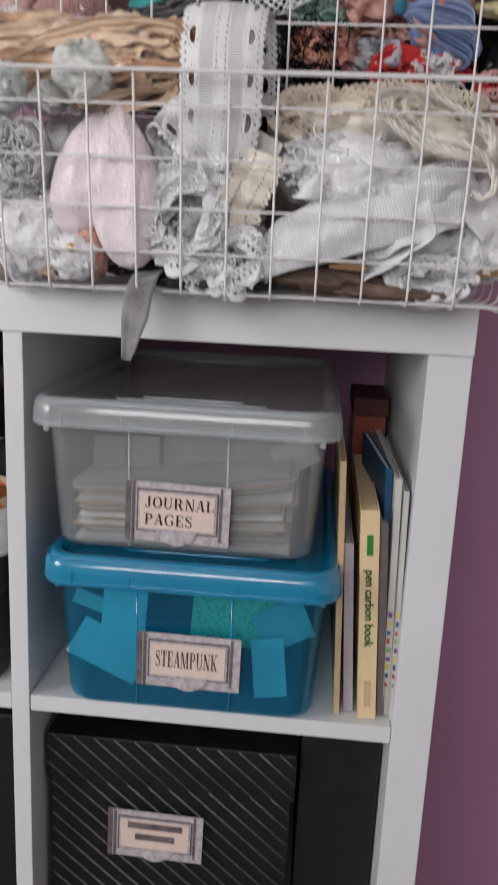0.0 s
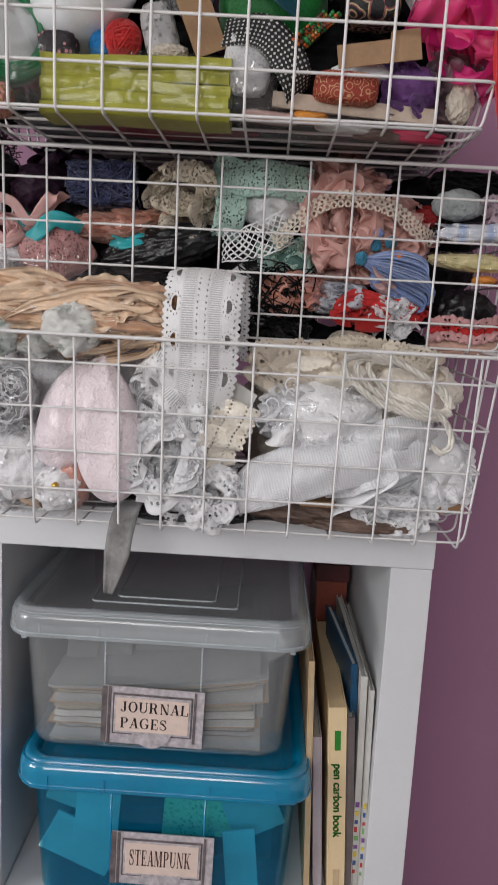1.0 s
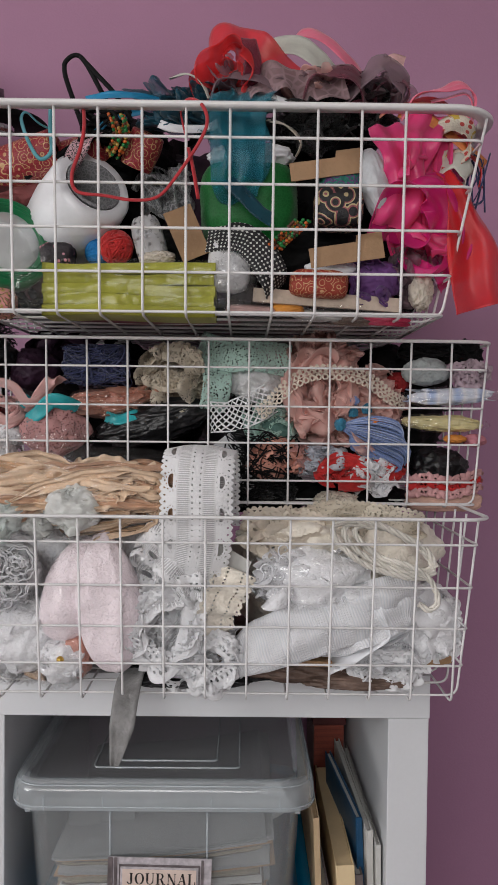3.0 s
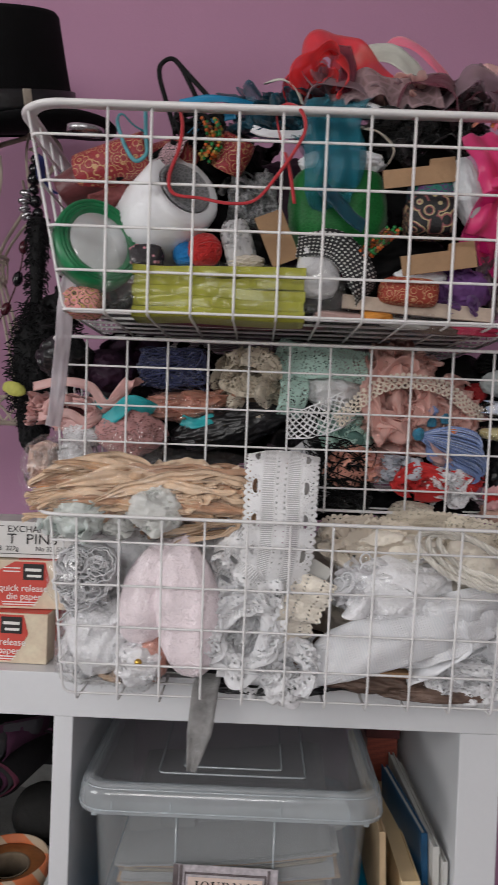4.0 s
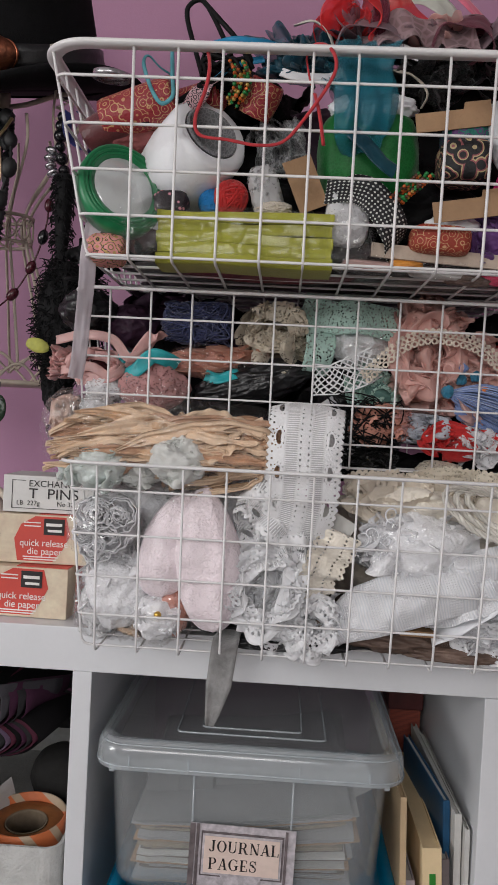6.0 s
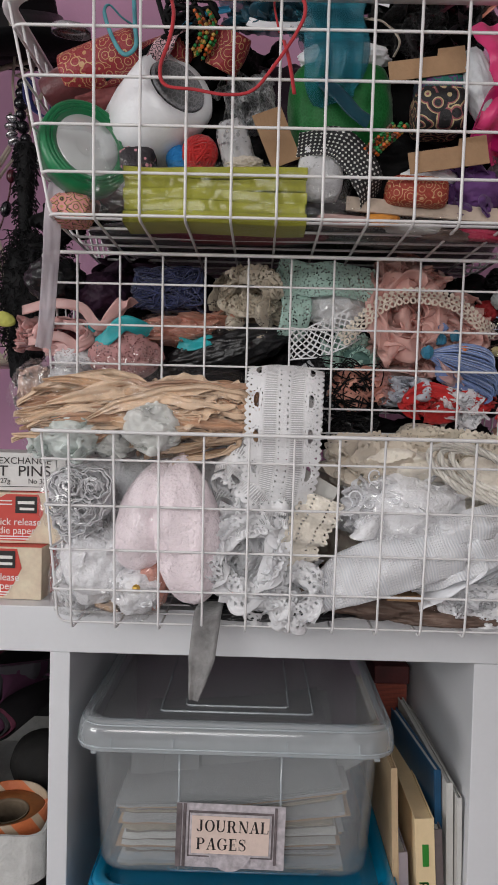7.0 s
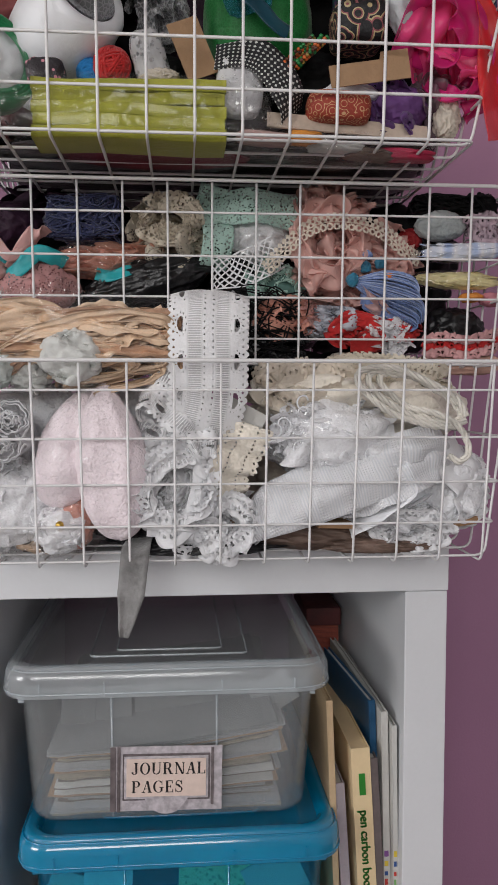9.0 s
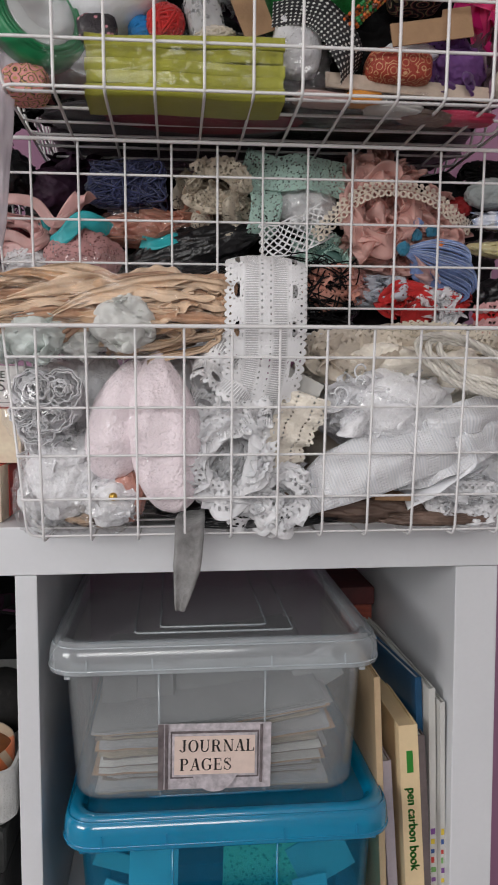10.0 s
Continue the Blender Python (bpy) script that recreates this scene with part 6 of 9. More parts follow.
# red and white lace, black net, peach lace
crumple("red_trim", (0.081, 0.692, 1.297), (0.0230, 0.012, 0.0120), REDCOT, "bright red crochet trim", "trim", seed=141, sheets=2, freq=1.5)
heap("red_trim", (0.067, 0.682, 1.294), (0.0284, 0.016, 0.0142), 5, 0.012, None, REDCOT, "bright red cotton ribbon folded up", "ribbon", seed=142)
heap("red_trim", (0.103, 0.684, 1.296), (0.0203, 0.012, 0.0091), 4, 0.010, None, REDCOT, "bright red cotton ribbon folded up", "ribbon", seed=143)
crumple("white_lace_trim", (0.095, 0.670, 1.291), (0.0180, 0.008, 0.0145), WLACE, "white lace scrap with red showing behind", "lace", seed=144, sheets=2, freq=1.3)
crumple("white_lace_trim", (0.047, 0.678, 1.306), (0.0180, 0.010, 0.0110), lace("blue_white_lace", (0.72, 0.76, 0.84), 330, 0.30, second=75, solid=0.40), "bluish white lace scrap in the heap", "lace", seed=145, sheets=2, freq=1.3)
crumple("red_trim", (0.066, 0.680, 1.297), (0.0150, 0.008, 0.0100), REDCOT, "bright red crochet trim bunched up", "trim", seed=345, sheets=2, freq=1.6)
crumple("red_trim", (0.112, 0.680, 1.300), (0.0120, 0.008, 0.0070), REDCOT, "bright red crochet trim bunched up", "trim", seed=346, sheets=2, freq=1.6)
crumple("peach_lace_trim", (0.020, 0.674, 1.308), (0.0200, 0.010, 0.0120), lace("salmon_lace", (0.74, 0.40, 0.36), 330, 0.30, second=90, solid=0.36), "salmon pink lace scrap in the heap", "lace", seed=347, sheets=2, freq=1.3)
heap("peach_lace_trim", (0.008, 0.684, 1.307), (0.0203, 0.016, 0.0132), 6, 0.018, picot, CORAL, "peach lace strips in the heap", seed=146)
# added darker peach lump, coloured as the shade between the strips
lump("peach_lace", (0.009, 0.697, 1.305), (0.0206, 0.014, 0.0134), mat("peach_lace_shade", (0.50, 0.25, 0.21), 0.8, bump=0.5), "darker peach fill for shade behind the lace", seed=147, amp=0.3)
threads("black_thread_tangle", (-0.005, 0.668, 1.304), (0.033, 0.008, 0.026), 18, 0.00055, BLACK, "loose tangled black threads", seed=148)
crumple("black_net", (-0.009, 0.684, 1.282), (0.0335, 0.016, 0.0203), BLACKNET, "black net fabric in the heap", seed=149, sheets=2, freq=1.3)
gc = block("card", -0.026, 0.026, -0.0006, 0.0006, -0.011, 0.011, mat("grey_printed_card", (0.42, 0.42, 0.44), 0.5), bevel=0.0003, m=pose(*(-0.025, 0.677, 1.303), 0, 52, -10))
tagged(gc, "grey printed card with black cut-outs", "card")
lump("peach_card_lace", (0.062, 0.673, 1.271), (0.02, 0.012, 0.008), CLACE, "cream patterned lace at the basket's front", "lace", seed=150, amp=0.25)
# end of the basket: black fringe, pale rolls, pink rickrack
lump("black_fringe", (0.116, 0.735, 1.384), (0.038, 0.03, 0.0282), BLACK, "black fringe trim wad", "trim", seed=151, amp=0.3)
threads("black_fringe", (0.155, 0.7, 1.404), (0.0344, 0.015, 0.0094), 50, 0.0011, BLACK, "black fringe and tassel threads", "trim", seed=152)
lump("black_fringe", (0.184, 0.7, 1.404), (0.0135, 0.014, 0.0125), BLACK, "black looped fringe at the basket's end", "trim", seed=153, amp=0.35, freq=5)
lump("red_fabric", (0.121, 0.7, 1.377), (0.0104, 0.012, 0.0094), mat("dark_red_cloth", (0.30, 0.012, 0.015), 0.7), "dark red fabric corner", seed=154, amp=0.25)
lump("grey_lace_roll", (0.143, 0.685, 1.386), (0.0216, 0.014, 0.0123), mat("grey_blue_lace", (0.42, 0.46, 0.46), 0.85, bump=0.8, fine=350), "grey-green crochet lace roll", "lace", seed=155, amp=0.2)
heap("mauve_lace_trim", (0.181, 0.688, 1.383), (0.0175, 0.012, 0.0103), 5, 0.014, picot, mat("pale_mauve_cotton", (0.55, 0.42, 0.48), 0.85), "pale mauve lace trim rolled up", seed=156)
PALEBLUE = stripes("pale_blue_stripes", [(0.0, (0.62, 0.66, 0.76)), (0.5, (0.78, 0.78, 0.82)), (1.0, (0.40, 0.50, 0.72))], 14, "X", 0.6, "Object", 0.3, 2.0)
bagged("bagged_trim", (0.164, 0.68, 1.364), (0.0436, 0.012, 0.0086), PALEBLUE, "pale blue striped ribbon in clear wrap", seed=157, amp=0.12, rot=(0, -3, 0), parts="ribbon")
bagged("bagged_trim", (0.157, 0.68, 1.34), (0.0406, 0.012, 0.0081), mat("pale_yellow_ribbon", (0.80, 0.70, 0.36), 0.6), "pale yellow ribbon in clear wrap", seed=158, amp=0.12, rot=(0, 2, 0), parts="ribbon")
lump("orange_trim", (0.169, 0.68, 1.326), (0.0101, 0.01, 0.0041), mat("orange_cloth", (0.75, 0.28, 0.05), 0.7), "small orange ribbon scrap in the heap", "ribbon", seed=159, amp=0.3, sub=4)
lump("pink_trim", (0.188, 0.684, 1.325), (0.0101, 0.01, 0.0061), mat("pink_cloth", (0.65, 0.25, 0.30), 0.7), "small pink ribbon scrap in the heap", "ribbon", seed=160, amp=0.3, sub=4)
lump("dark_packet", (0.158, 0.69, 1.299), (0.0257, 0.016, 0.0195), CHARCOAL, "black trim in a clear plastic bag", "packet", seed=161, amp=0.25)
RICK = mat("pink_rickrack", (0.68, 0.36, 0.36), 0.8, bump=0.4)
for dy, y, mt in ((0, 858, RICK), (0, 886, RICK), (1, 872, REDCOT)):
    pts = [(0.126, 0.668, 1.286), (0.142, 0.666, 1.289), (0.16, 0.666, 1.286), (0.178, 0.667, 1.29), (0.19, 0.67, 1.294)]
    pts = [(p[0], p[1] + 0.002 * dy, p[2] - (y - 866) * 0.00046) for p in pts]
    zig = spline(pts, 14)
    zig = [(p[0], p[1], p[2] + 0.0022 * math.sin(i * 1.35)) for i, p in enumerate(zig)]
    strip("rickrack", zig, 0.006, mt, "pink rickrack braid with a wavy edge", "braid", side=(0, 0, 1), steps=1, across=2)
lump("peach_fabric", (0.16, 0.684, 1.27), (0.0335, 0.014, 0.0091), mat("pale_peach_cloth", (0.72, 0.45, 0.36), 0.75), "pale peach folded fabric", seed=162, amp=0.15, box=0.3)

# bag bulging out at the basket's left end, sheer mauve ribbon tied between two baskets
bagged("bagged_scraps", (-0.263, 0.675, 1.299), (0.0165, 0.03, 0.0233), mat("peach_scraps", (0.78, 0.55, 0.45), 0.8, bump=0.4), "peach scraps in a clear bag bulging out", seed=171, amp=0.3, film_mat=MILKFILM, parts="scraps")
bagged("bagged_scraps", (-0.236, 0.675, 1.308), (0.0175, 0.022, 0.0175), WCOTTON, "pale scraps in a clear plastic bag", seed=172, amp=0.3, film_mat=MILKFILM, parts="scraps")
crumple("clear_bag", (-0.250, 0.652, 1.300), (0.024, 0.010, 0.028), MILKFILM, "loose clear plastic bag bulging through the basket's end", "bag", seed=176, sheets=1, freq=0.6, n=50, edge=0.3)
lump("orange_raffia", (-0.246, 0.645, 1.278), (0.016, 0.012, 0.006), mat("orange_paper", (0.80, 0.33, 0.10), 0.7), "orange paper raffia end", "raffia", seed=173, amp=0.3, sub=4)
strip("sheer_ribbon", [(-0.227, 0.6, 1.461), (-0.228, 0.588, 1.428), (-0.232, 0.6, 1.404), (-0.24, 0.625, 1.38), (-0.246, 0.64, 1.348), (-0.251, 0.65, 1.333)], 0.0125, sheer("mauve_organza", (0.84, 0.80, 0.85), 0.32, 0.35), "sheer pale mauve ribbon hanging between two baskets", "ribbon", side=(1, 0.2, 0.1), across=8)
crumple("rose_fabric", (-0.277, 0.7, 1.349), (0.0132, 0.016, 0.0122), ROSE, "dusty rose ribbon end sticking out of the side", "ribbon", seed=175, sheets=2, freq=1.4)

# ---- top basket: ribbons, rolls and cords ----
OLIVE = mat("olive_folded_cloth", (0.37, 0.37, 0.030), 0.75, var=0.12, scale=22, bump=0.3, fine=500, sheen=0.15)
MAROONCLOTH = mat("maroon_satin_cloth", (0.13, 0.02, 0.025), 0.4, var=0.2, scale=40, bump=0.3, sheen=0.3)
GREENSATIN = mat("green_satin", (0.0, 0.20, 0.065), 0.35, var=0.15, scale=40, bump=0.1, sheen=0.2)
GREENTULLE = sheer("green_tulle", (0.002, 0.22, 0.035), 0.2, 0.5, weave=420)
GREENCORE = mat("green_tulle_core", (0.001, 0.17, 0.028), 0.5, var=0.2, scale=30, bump=0.4)
TEALORG = sheer("teal_organza", (0.015, 0.27, 0.37), 0.55, 0.35)
TEALDEEP = sheer("deep_teal_organza", (0.008, 0.10, 0.16), 0.25, 0.4)
REDORG = sheer("red_organza", (0.90, 0.025, 0.03), 0.38, 0.35)
PINKORG = sheer("hot_pink_organza", (1.0, 0.09, 0.33), 0.12, 0.3)
MAGORG = sheer("magenta_organza", (0.85, 0.02, 0.28), 0.35, 0.35)
MAROONORG = sheer("maroon_organza", (0.22, 0.035, 0.07), 0.35, 0.4)
GREYORG = sheer("smoky_organza", (0.34, 0.23, 0.27), 0.45, 0.4)
PINKSATIN = mat("pink_satin", (0.80, 0.16, 0.26), 0.35, var=0.1, scale=40, bump=0.1, sheen=0.3)
IVORY = mat("ivory_satin", (0.60, 0.61, 0.54), 0.4, var=0.1, scale=40, bump=0.1, sheen=0.3)
REDCORD = mat("red_suede_cord", (0.50, 0.02, 0.03), 0.7, var=0.15, scale=80, bump=0.4, sheen=0.2)
BLUERIB = mat("bright_blue_ribbon", (0.01, 0.22, 0.42), 0.4, var=0.1)
TEALCORD = mat("pale_teal_cord", (0.10, 0.36, 0.42), 0.6, var=0.1)
WNET = sheer("white_net", (0.62, 0.62, 0.64), 0.55, 0.6, weave=230)
GOLDBROC = motif("red_gold_brocade", (0.30, 0.025, 0.035), (0.55, 0.33, 0.16), 130, 0.20, rough=0.38)
PAISLEY = motif("black_gold_paisley", (0.012, 0.012, 0.014), (0.50, 0.40, 0.22), 80, 0.16, (0.30, 0.09, 0.10))
GREENBROC = motif("green_purple_brocade", (0.01, 0.14, 0.11), (0.10, 0.03, 0.14), 150, 0.4)
REDBROC = motif("terracotta_brocade", (0.30, 0.035, 0.018), (0.55, 0.33, 0.17), 150, 0.18)
FOLK = motif("black_white_folk_trim", (0.012, 0.012, 0.014), (0.65, 0.65, 0.62), 300, 0.30, which="UV", rings=False)
for _n in FOLK.node_tree.nodes:
    if _n.type == "TEX_VORONOI":
        _n.distance = "MANHATTAN"
        _n.inputs["Randomness"].default_value = 0.0
PURPLE = lace("purple_lace", (0.16, 0.06, 0.24), 330, 0.25, second=80, solid=0.4)
CARD = mat("brown_card", (0.40, 0.245, 0.135), 0.8, var=0.1, scale=25, bump=0.3)

# dark fill added behind, coloured like the shade between the rolls
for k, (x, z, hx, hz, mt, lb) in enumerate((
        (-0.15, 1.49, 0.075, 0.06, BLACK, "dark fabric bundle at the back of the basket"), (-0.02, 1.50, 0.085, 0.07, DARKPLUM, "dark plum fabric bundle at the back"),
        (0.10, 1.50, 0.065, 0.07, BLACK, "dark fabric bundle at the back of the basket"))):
    lump("shade_fill", (x, 0.80, z), (hx, 0.13, hz), mt, lb, seed=200 + k, amp=0.2, freq=2.4)
lump("shade_fill", (0.052, 0.66, 1.588), (0.0468, 0.03, 0.0237), BLACK, "black fill for the shade behind the cards", seed=204, amp=0.25)
lump("shade_fill", (-0.087, 0.66, 1.478), (0.0296, 0.03, 0.0296), BLACK, "black fill for the shade between the rolls", seed=205, amp=0.25)
lump("shade_fill", (0.029, 0.65, 1.479), (0.0535, 0.03, 0.0292), BLACK, "black fill for the shade under the trims", seed=206, amp=0.25)
lump("shade_fill", (-0.122, 0.66, 1.564), (0.0394, 0.03, 0.0296), BLACK, "black fill for the shade under the cords", seed=207, amp=0.3)
# more dark fill, closing gaps that should read as shade
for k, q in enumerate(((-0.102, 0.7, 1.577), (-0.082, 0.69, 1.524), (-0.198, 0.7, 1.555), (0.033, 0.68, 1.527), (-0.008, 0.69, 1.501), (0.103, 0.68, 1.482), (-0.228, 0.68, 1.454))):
    crumple("shade_fill", q, (0.0308, 0.022, 0.0236), (BLACK, DARKPLUM, MAROONCLOTH, BLACK, BLACK, DARKPLUM, BLACK)[k], "dark bunched fill in the shaded gaps between rolls", "fabric", seed=280 + k, sheets=2)
lump("grey_packet", (-0.12, 0.65, 1.4265), (0.0937, 0.05, 0.003), mat("smoke_grey_packet", (0.12, 0.12, 0.13), 0.35, var=0.4, scale=30, bump=0.3), "flat smoke-grey plastic packet on the basket floor", "packet", seed=208, amp=0.15)
crumple("clear_bag", (-0.03, 0.60, 1.432), (0.080, 0.018, 0.007), FILM, "creased clear plastic sheet on the basket floor", "bag", seed=420, sheets=1, freq=1.6)
lump("maroon_packet", (-0.094, 0.64, 1.424), (0.0718, 0.03, 0.0024), mat("maroon_card", (0.20, 0.02, 0.04), 0.5), "flat maroon packet on the basket floor", "packet", seed=209, amp=0.15)

# a second row of dark fill, so shade replaces the wall behind
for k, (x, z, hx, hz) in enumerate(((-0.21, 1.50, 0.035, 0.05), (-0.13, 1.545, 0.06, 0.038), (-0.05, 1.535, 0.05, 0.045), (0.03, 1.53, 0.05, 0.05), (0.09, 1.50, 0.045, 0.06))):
    lump("shade_fill", (x, 0.705, z), (hx, 0.035, hz), (MAROONCLOTH, BLACK, DARKPLUM, BLACK, BLACK)[k], "dark fill packed in the shade behind the rolls", seed=400 + k, amp=0.2, freq=1.8, ridge=False, box=0.3)
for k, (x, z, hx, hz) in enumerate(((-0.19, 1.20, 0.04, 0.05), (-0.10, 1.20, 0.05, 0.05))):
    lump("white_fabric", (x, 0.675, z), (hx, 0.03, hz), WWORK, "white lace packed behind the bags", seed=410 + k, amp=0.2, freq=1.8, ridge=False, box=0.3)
# added dark sheet: its colour puts the basket floor in shade
lump("dark_packet", (-0.045, 0.79, 1.434), (0.165, 0.14, 0.007), CHARCOAL, "flat dark fill for the shade over the basket floor", "packet", seed=430, amp=0.12, box=0.6, ridge=False)
# dark fill for the middle basket's back, shade put into its colour
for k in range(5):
    lump("shade_fill", (-0.20 + 0.085 * k, 0.80, 1.378), (0.052, 0.07, 0.030), (CHARCOAL, DARKPLUM, BLACK, CHARCOAL, BLACK)[k], "dark fill packed at the shaded back of the basket", seed=432 + k, amp=0.2, freq=1.8, ridge=False)
# olive cloth, folded in layers, in its bag
oc = base("olive_fabric_bundle", (0, 0, 0), "olive green cloth folded flat in a clear bag", "fabric")
rnd = random.Random(3)
O0, O1 = (-0.176, 0.582, 1.420), (-0.043, 0.582, 1.461)
nl = 5
for k in range(nl):
    z0 = O0[2] + (O1[2] - O0[2]) * k / nl
    z1 = O0[2] + (O1[2] - O0[2]) * (k + 1) / nl
    ring = []
    V, F = [], []
    nx, ns = 26, 16
    for i in range(nx + 1):
        u = i / nx
        x = O0[0] + (O1[0] - O0[0]) * u + (0.0012 if k % 2 else 0.0) * (1 - 2 * u)
        sag = 0.0016 * noise.noise((u * 3, k * 2.3, 1.7)) + 0.0006 * math.sin(u * 3.1 + k)
        for j in range(ns):
            a = 2 * math.pi * j / ns
            hy, hz = 0.020, (z1 - z0) * 0.535
            ca, sa = math.cos(a), math.sin(a)
            V.append((x, 0.601 + hy * math.copysign(abs(ca) ** 0.10, ca) + 0.0012 * noise.noise((u * 3, k, 8.1)), (z0 + z1) / 2 + sag + hz * math.copysign(abs(sa) ** 0.22, sa)))
    for i in range(nx):
        for j in range(ns):
            F.append((i * ns + j, i * ns + (j + 1) % ns, (i + 1) * ns + (j + 1) % ns, (i + 1) * ns + j))
    F += [tuple(range(ns)), tuple(range(nx * ns, (nx + 1) * ns))[::-1]]
    mesh_object("cloth_fold", V, F, OLIVE, oc)
lump("clear_bag", (-0.108, 0.608, 1.442), (0.0955, 0.034, 0.0225), CALMFILM, parent=oc, label="clear plastic bag", seed=211, amp=0.05, box=0.7, freq=3)

# green ribbon on a white reel
reel = base("ribbon_reel", (0, 0, 0), "green satin ribbon on a clear white reel", "ribbon reel")
gm = Matrix.Translation((-0.209, 0.602, 1.477)) @ pose(0, 0, 0, 74, -14, 36) @ Matrix.Diagonal((1.1, 1.16, 1.25, 1))
mesh_object("ribbon", *lathe([(0.0215, -0.006), (0.031, -0.007), (0.0318, 0.0), (0.031, 0.007), (0.0215, 0.006), (0.0215, -0.006)], 40, gm), GREENSATIN, reel)
for k in range(3):
    mesh_object("ribbon_turn", *lathe([(0.0235 + 0.0025 * k, 0.0068), (0.0245 + 0.0025 * k, 0.0078), (0.0255 + 0.0025 * k, 0.0068)], 40, gm), GREENSATIN, reel)
mesh_object("flange", *lathe([(0.0, 0.0055), (0.008, 0.0055), (0.021, 0.0065), (0.0222, 0.005), (0.021, 0.004), (0.0, 0.003)], 40, gm), frosted("reel_plastic", (0.80, 0.84, 0.84), (0.9, 0.95, 0.94), 0.25, 0.05), reel)
lump("clear_bag", (-0.190, 0.594, 1.455), (0.0200, 0.012, 0.0280), CALMFILM, parent=reel, label="torn clear wrapping", seed=213, amp=0.15)

# roll of white satin with net inside
roll = base("white_roll", (0, 0, 0), "hollow roll of white ribbon with net inside", "ribbon roll")
rm = Matrix.Translation((-0.165, 0.632, 1.506)) @ look((0, 0, 0), (-0.55, 0.72, -0.40)).to_3x3().to_4x4() @ Matrix.Scale(1.12, 4)
mesh_object("roll_body", *lathe([(0.0205, 0.040), (0.026, 0.0415), (0.0295, 0.036), (0.0315, 0.01), (0.0305, -0.03), (0.026, -0.042), (0.012, -0.046), (0.010, -0.03), (0.019, 0.0), (0.0205, 0.040)], 44, rm), WSATIN, roll)
mesh_object("net_lining", *lathe([(0.0200, 0.041), (0.0185, 0.043), (0.0165, 0.030), (0.010, 0.010), (0.004, 0.0)], 40, rm), sheer("grey_net", (0.40, 0.40, 0.42), 0.35, 0.6, weave=300), roll)
mesh_object("inner_tube", *lathe([(0.0195, 0.038), (0.016, 0.0), (0.003, -0.02)], 40, rm), mat("grey_card_tube", (0.30, 0.29, 0.28), 0.8), roll)
crumple("white_net", (-0.09, 0.64, 1.533), (0.0198, 0.02, 0.0236), WNET, "grey-white net fabric bunched up", "net", seed=215, sheets=3, freq=0.7)

# small balls, lace rolls, cards
yarn_ball("crochet_ball", (-0.123, 0.605, 1.477), 0.0126, REDCOT, "small red crochet lace ball", 1)
yarn_ball("crochet_ball", (-0.138, 0.612, 1.474), 0.0099, mat("bright_blue_cotton", (0.01, 0.20, 0.52), 0.8, bump=0.6), "small bright blue crochet lace ball", 2)
lump("patterned_ribbon", (-0.169, 0.605, 1.47), (0.013, 0.012, 0.009), motif("black_pink_print", (0.02, 0.015, 0.02), (0.6, 0.25, 0.3), 200, 0.25, rings=False), "black ribbon printed with pink flowers", "ribbon", seed=217, amp=0.15, box=0.4, sub=4)
lump("lace_roll", (-0.096, 0.604, 1.481), (0.0122, 0.014, 0.0207), lace("grey_white_lace", (0.62, 0.62, 0.63), 260, 0.36, second=50, solid=0.3), "rolled grey-white crochet lace", "lace", seed=218, amp=0.1, rot=(0, -16, 0), box=0.2)
lump("lace_roll", (-0.096, 0.61, 1.481), (0.0113, 0.014, 0.0198), WCOTTON, "core of white tape in the lace roll", "lace", seed=219, amp=0.05, rot=(0, -16, 0), box=0.2)
lump("cream_trim", (-0.089, 0.596, 1.467), (0.0135, 0.009, 0.0059), CREAMCOT, "folded cream crochet trim", "trim", seed=220, amp=0.35, rot=(0, -4, 0), freq=5)


def card_piece(name, centre, w, hgt, rot, material, label, notch=0.0):
    bm = bmesh.new()
    if notch:
        shape = [(-w / 2, -hgt / 2), (w / 2, -hgt / 2), (w / 2, hgt / 2), (w * 0.16, hgt / 2), (w * 0.14, hgt / 2 - notch), (-w * 0.2, hgt / 2 - notch), (-w / 2, hgt / 2 - notch)]
    else:
        shape = [(-w / 2, -hgt / 2), (w / 2, -hgt / 2), (w / 2, hgt / 2), (-w / 2, hgt / 2)]
    face = bm.faces.new([bm.verts.new((x, -0.0007, z)) for x, z in shape])
    ext = bmesh.ops.extrude_face_region(bm, geom=[face])
    for v in ext["geom"]:
        if isinstance(v, bmesh.types.BMVert):
            v.co.y += 0.0014
    bmesh.ops.transform(bm, matrix=pose(*centre, *rot), verts=bm.verts)
    return tagged(part(name, bm, material, smooth=False), label, "card")


card_piece("card_winder", (0.041, 0.585, 1.538), 0.056, 0.019, (0, -8, 0), CARD, "notched brown card winder for trim", 0.005)
card_piece("card_winder", (0.057, 0.58, 1.472), 0.057, 0.020, (0, -9, 0), CARD, "notched brown card winder for trim", 0.005)
card_piece("card_winder", (-0.066, 0.592, 1.486), 0.023, 0.040, (0, -24, 12), CARD, "bent brown card with a torn edge")
card_piece("card_strip", (0.044, 0.59, 1.435), 0.116, 0.012, (-20, 3.5, 0), mat("pale_card", (0.58, 0.47, 0.38), 0.75), "long pale cardboard strip under the trims")
lump("brocade_roll", (0.052, 0.598, 1.507), (0.0185, 0.022, 0.0153), PAISLEY, "roll of black and gold paisley brocade ribbon", "ribbon", seed=222, amp=0.03, box=0.5, sub=5)
lump("brocade_roll", (0.054, 0.606, 1.529), (0.0171, 0.02, 0.0099), GREENBROC, "roll of green and purple brocade ribbon", "ribbon", seed=223, amp=0.04, box=0.5)
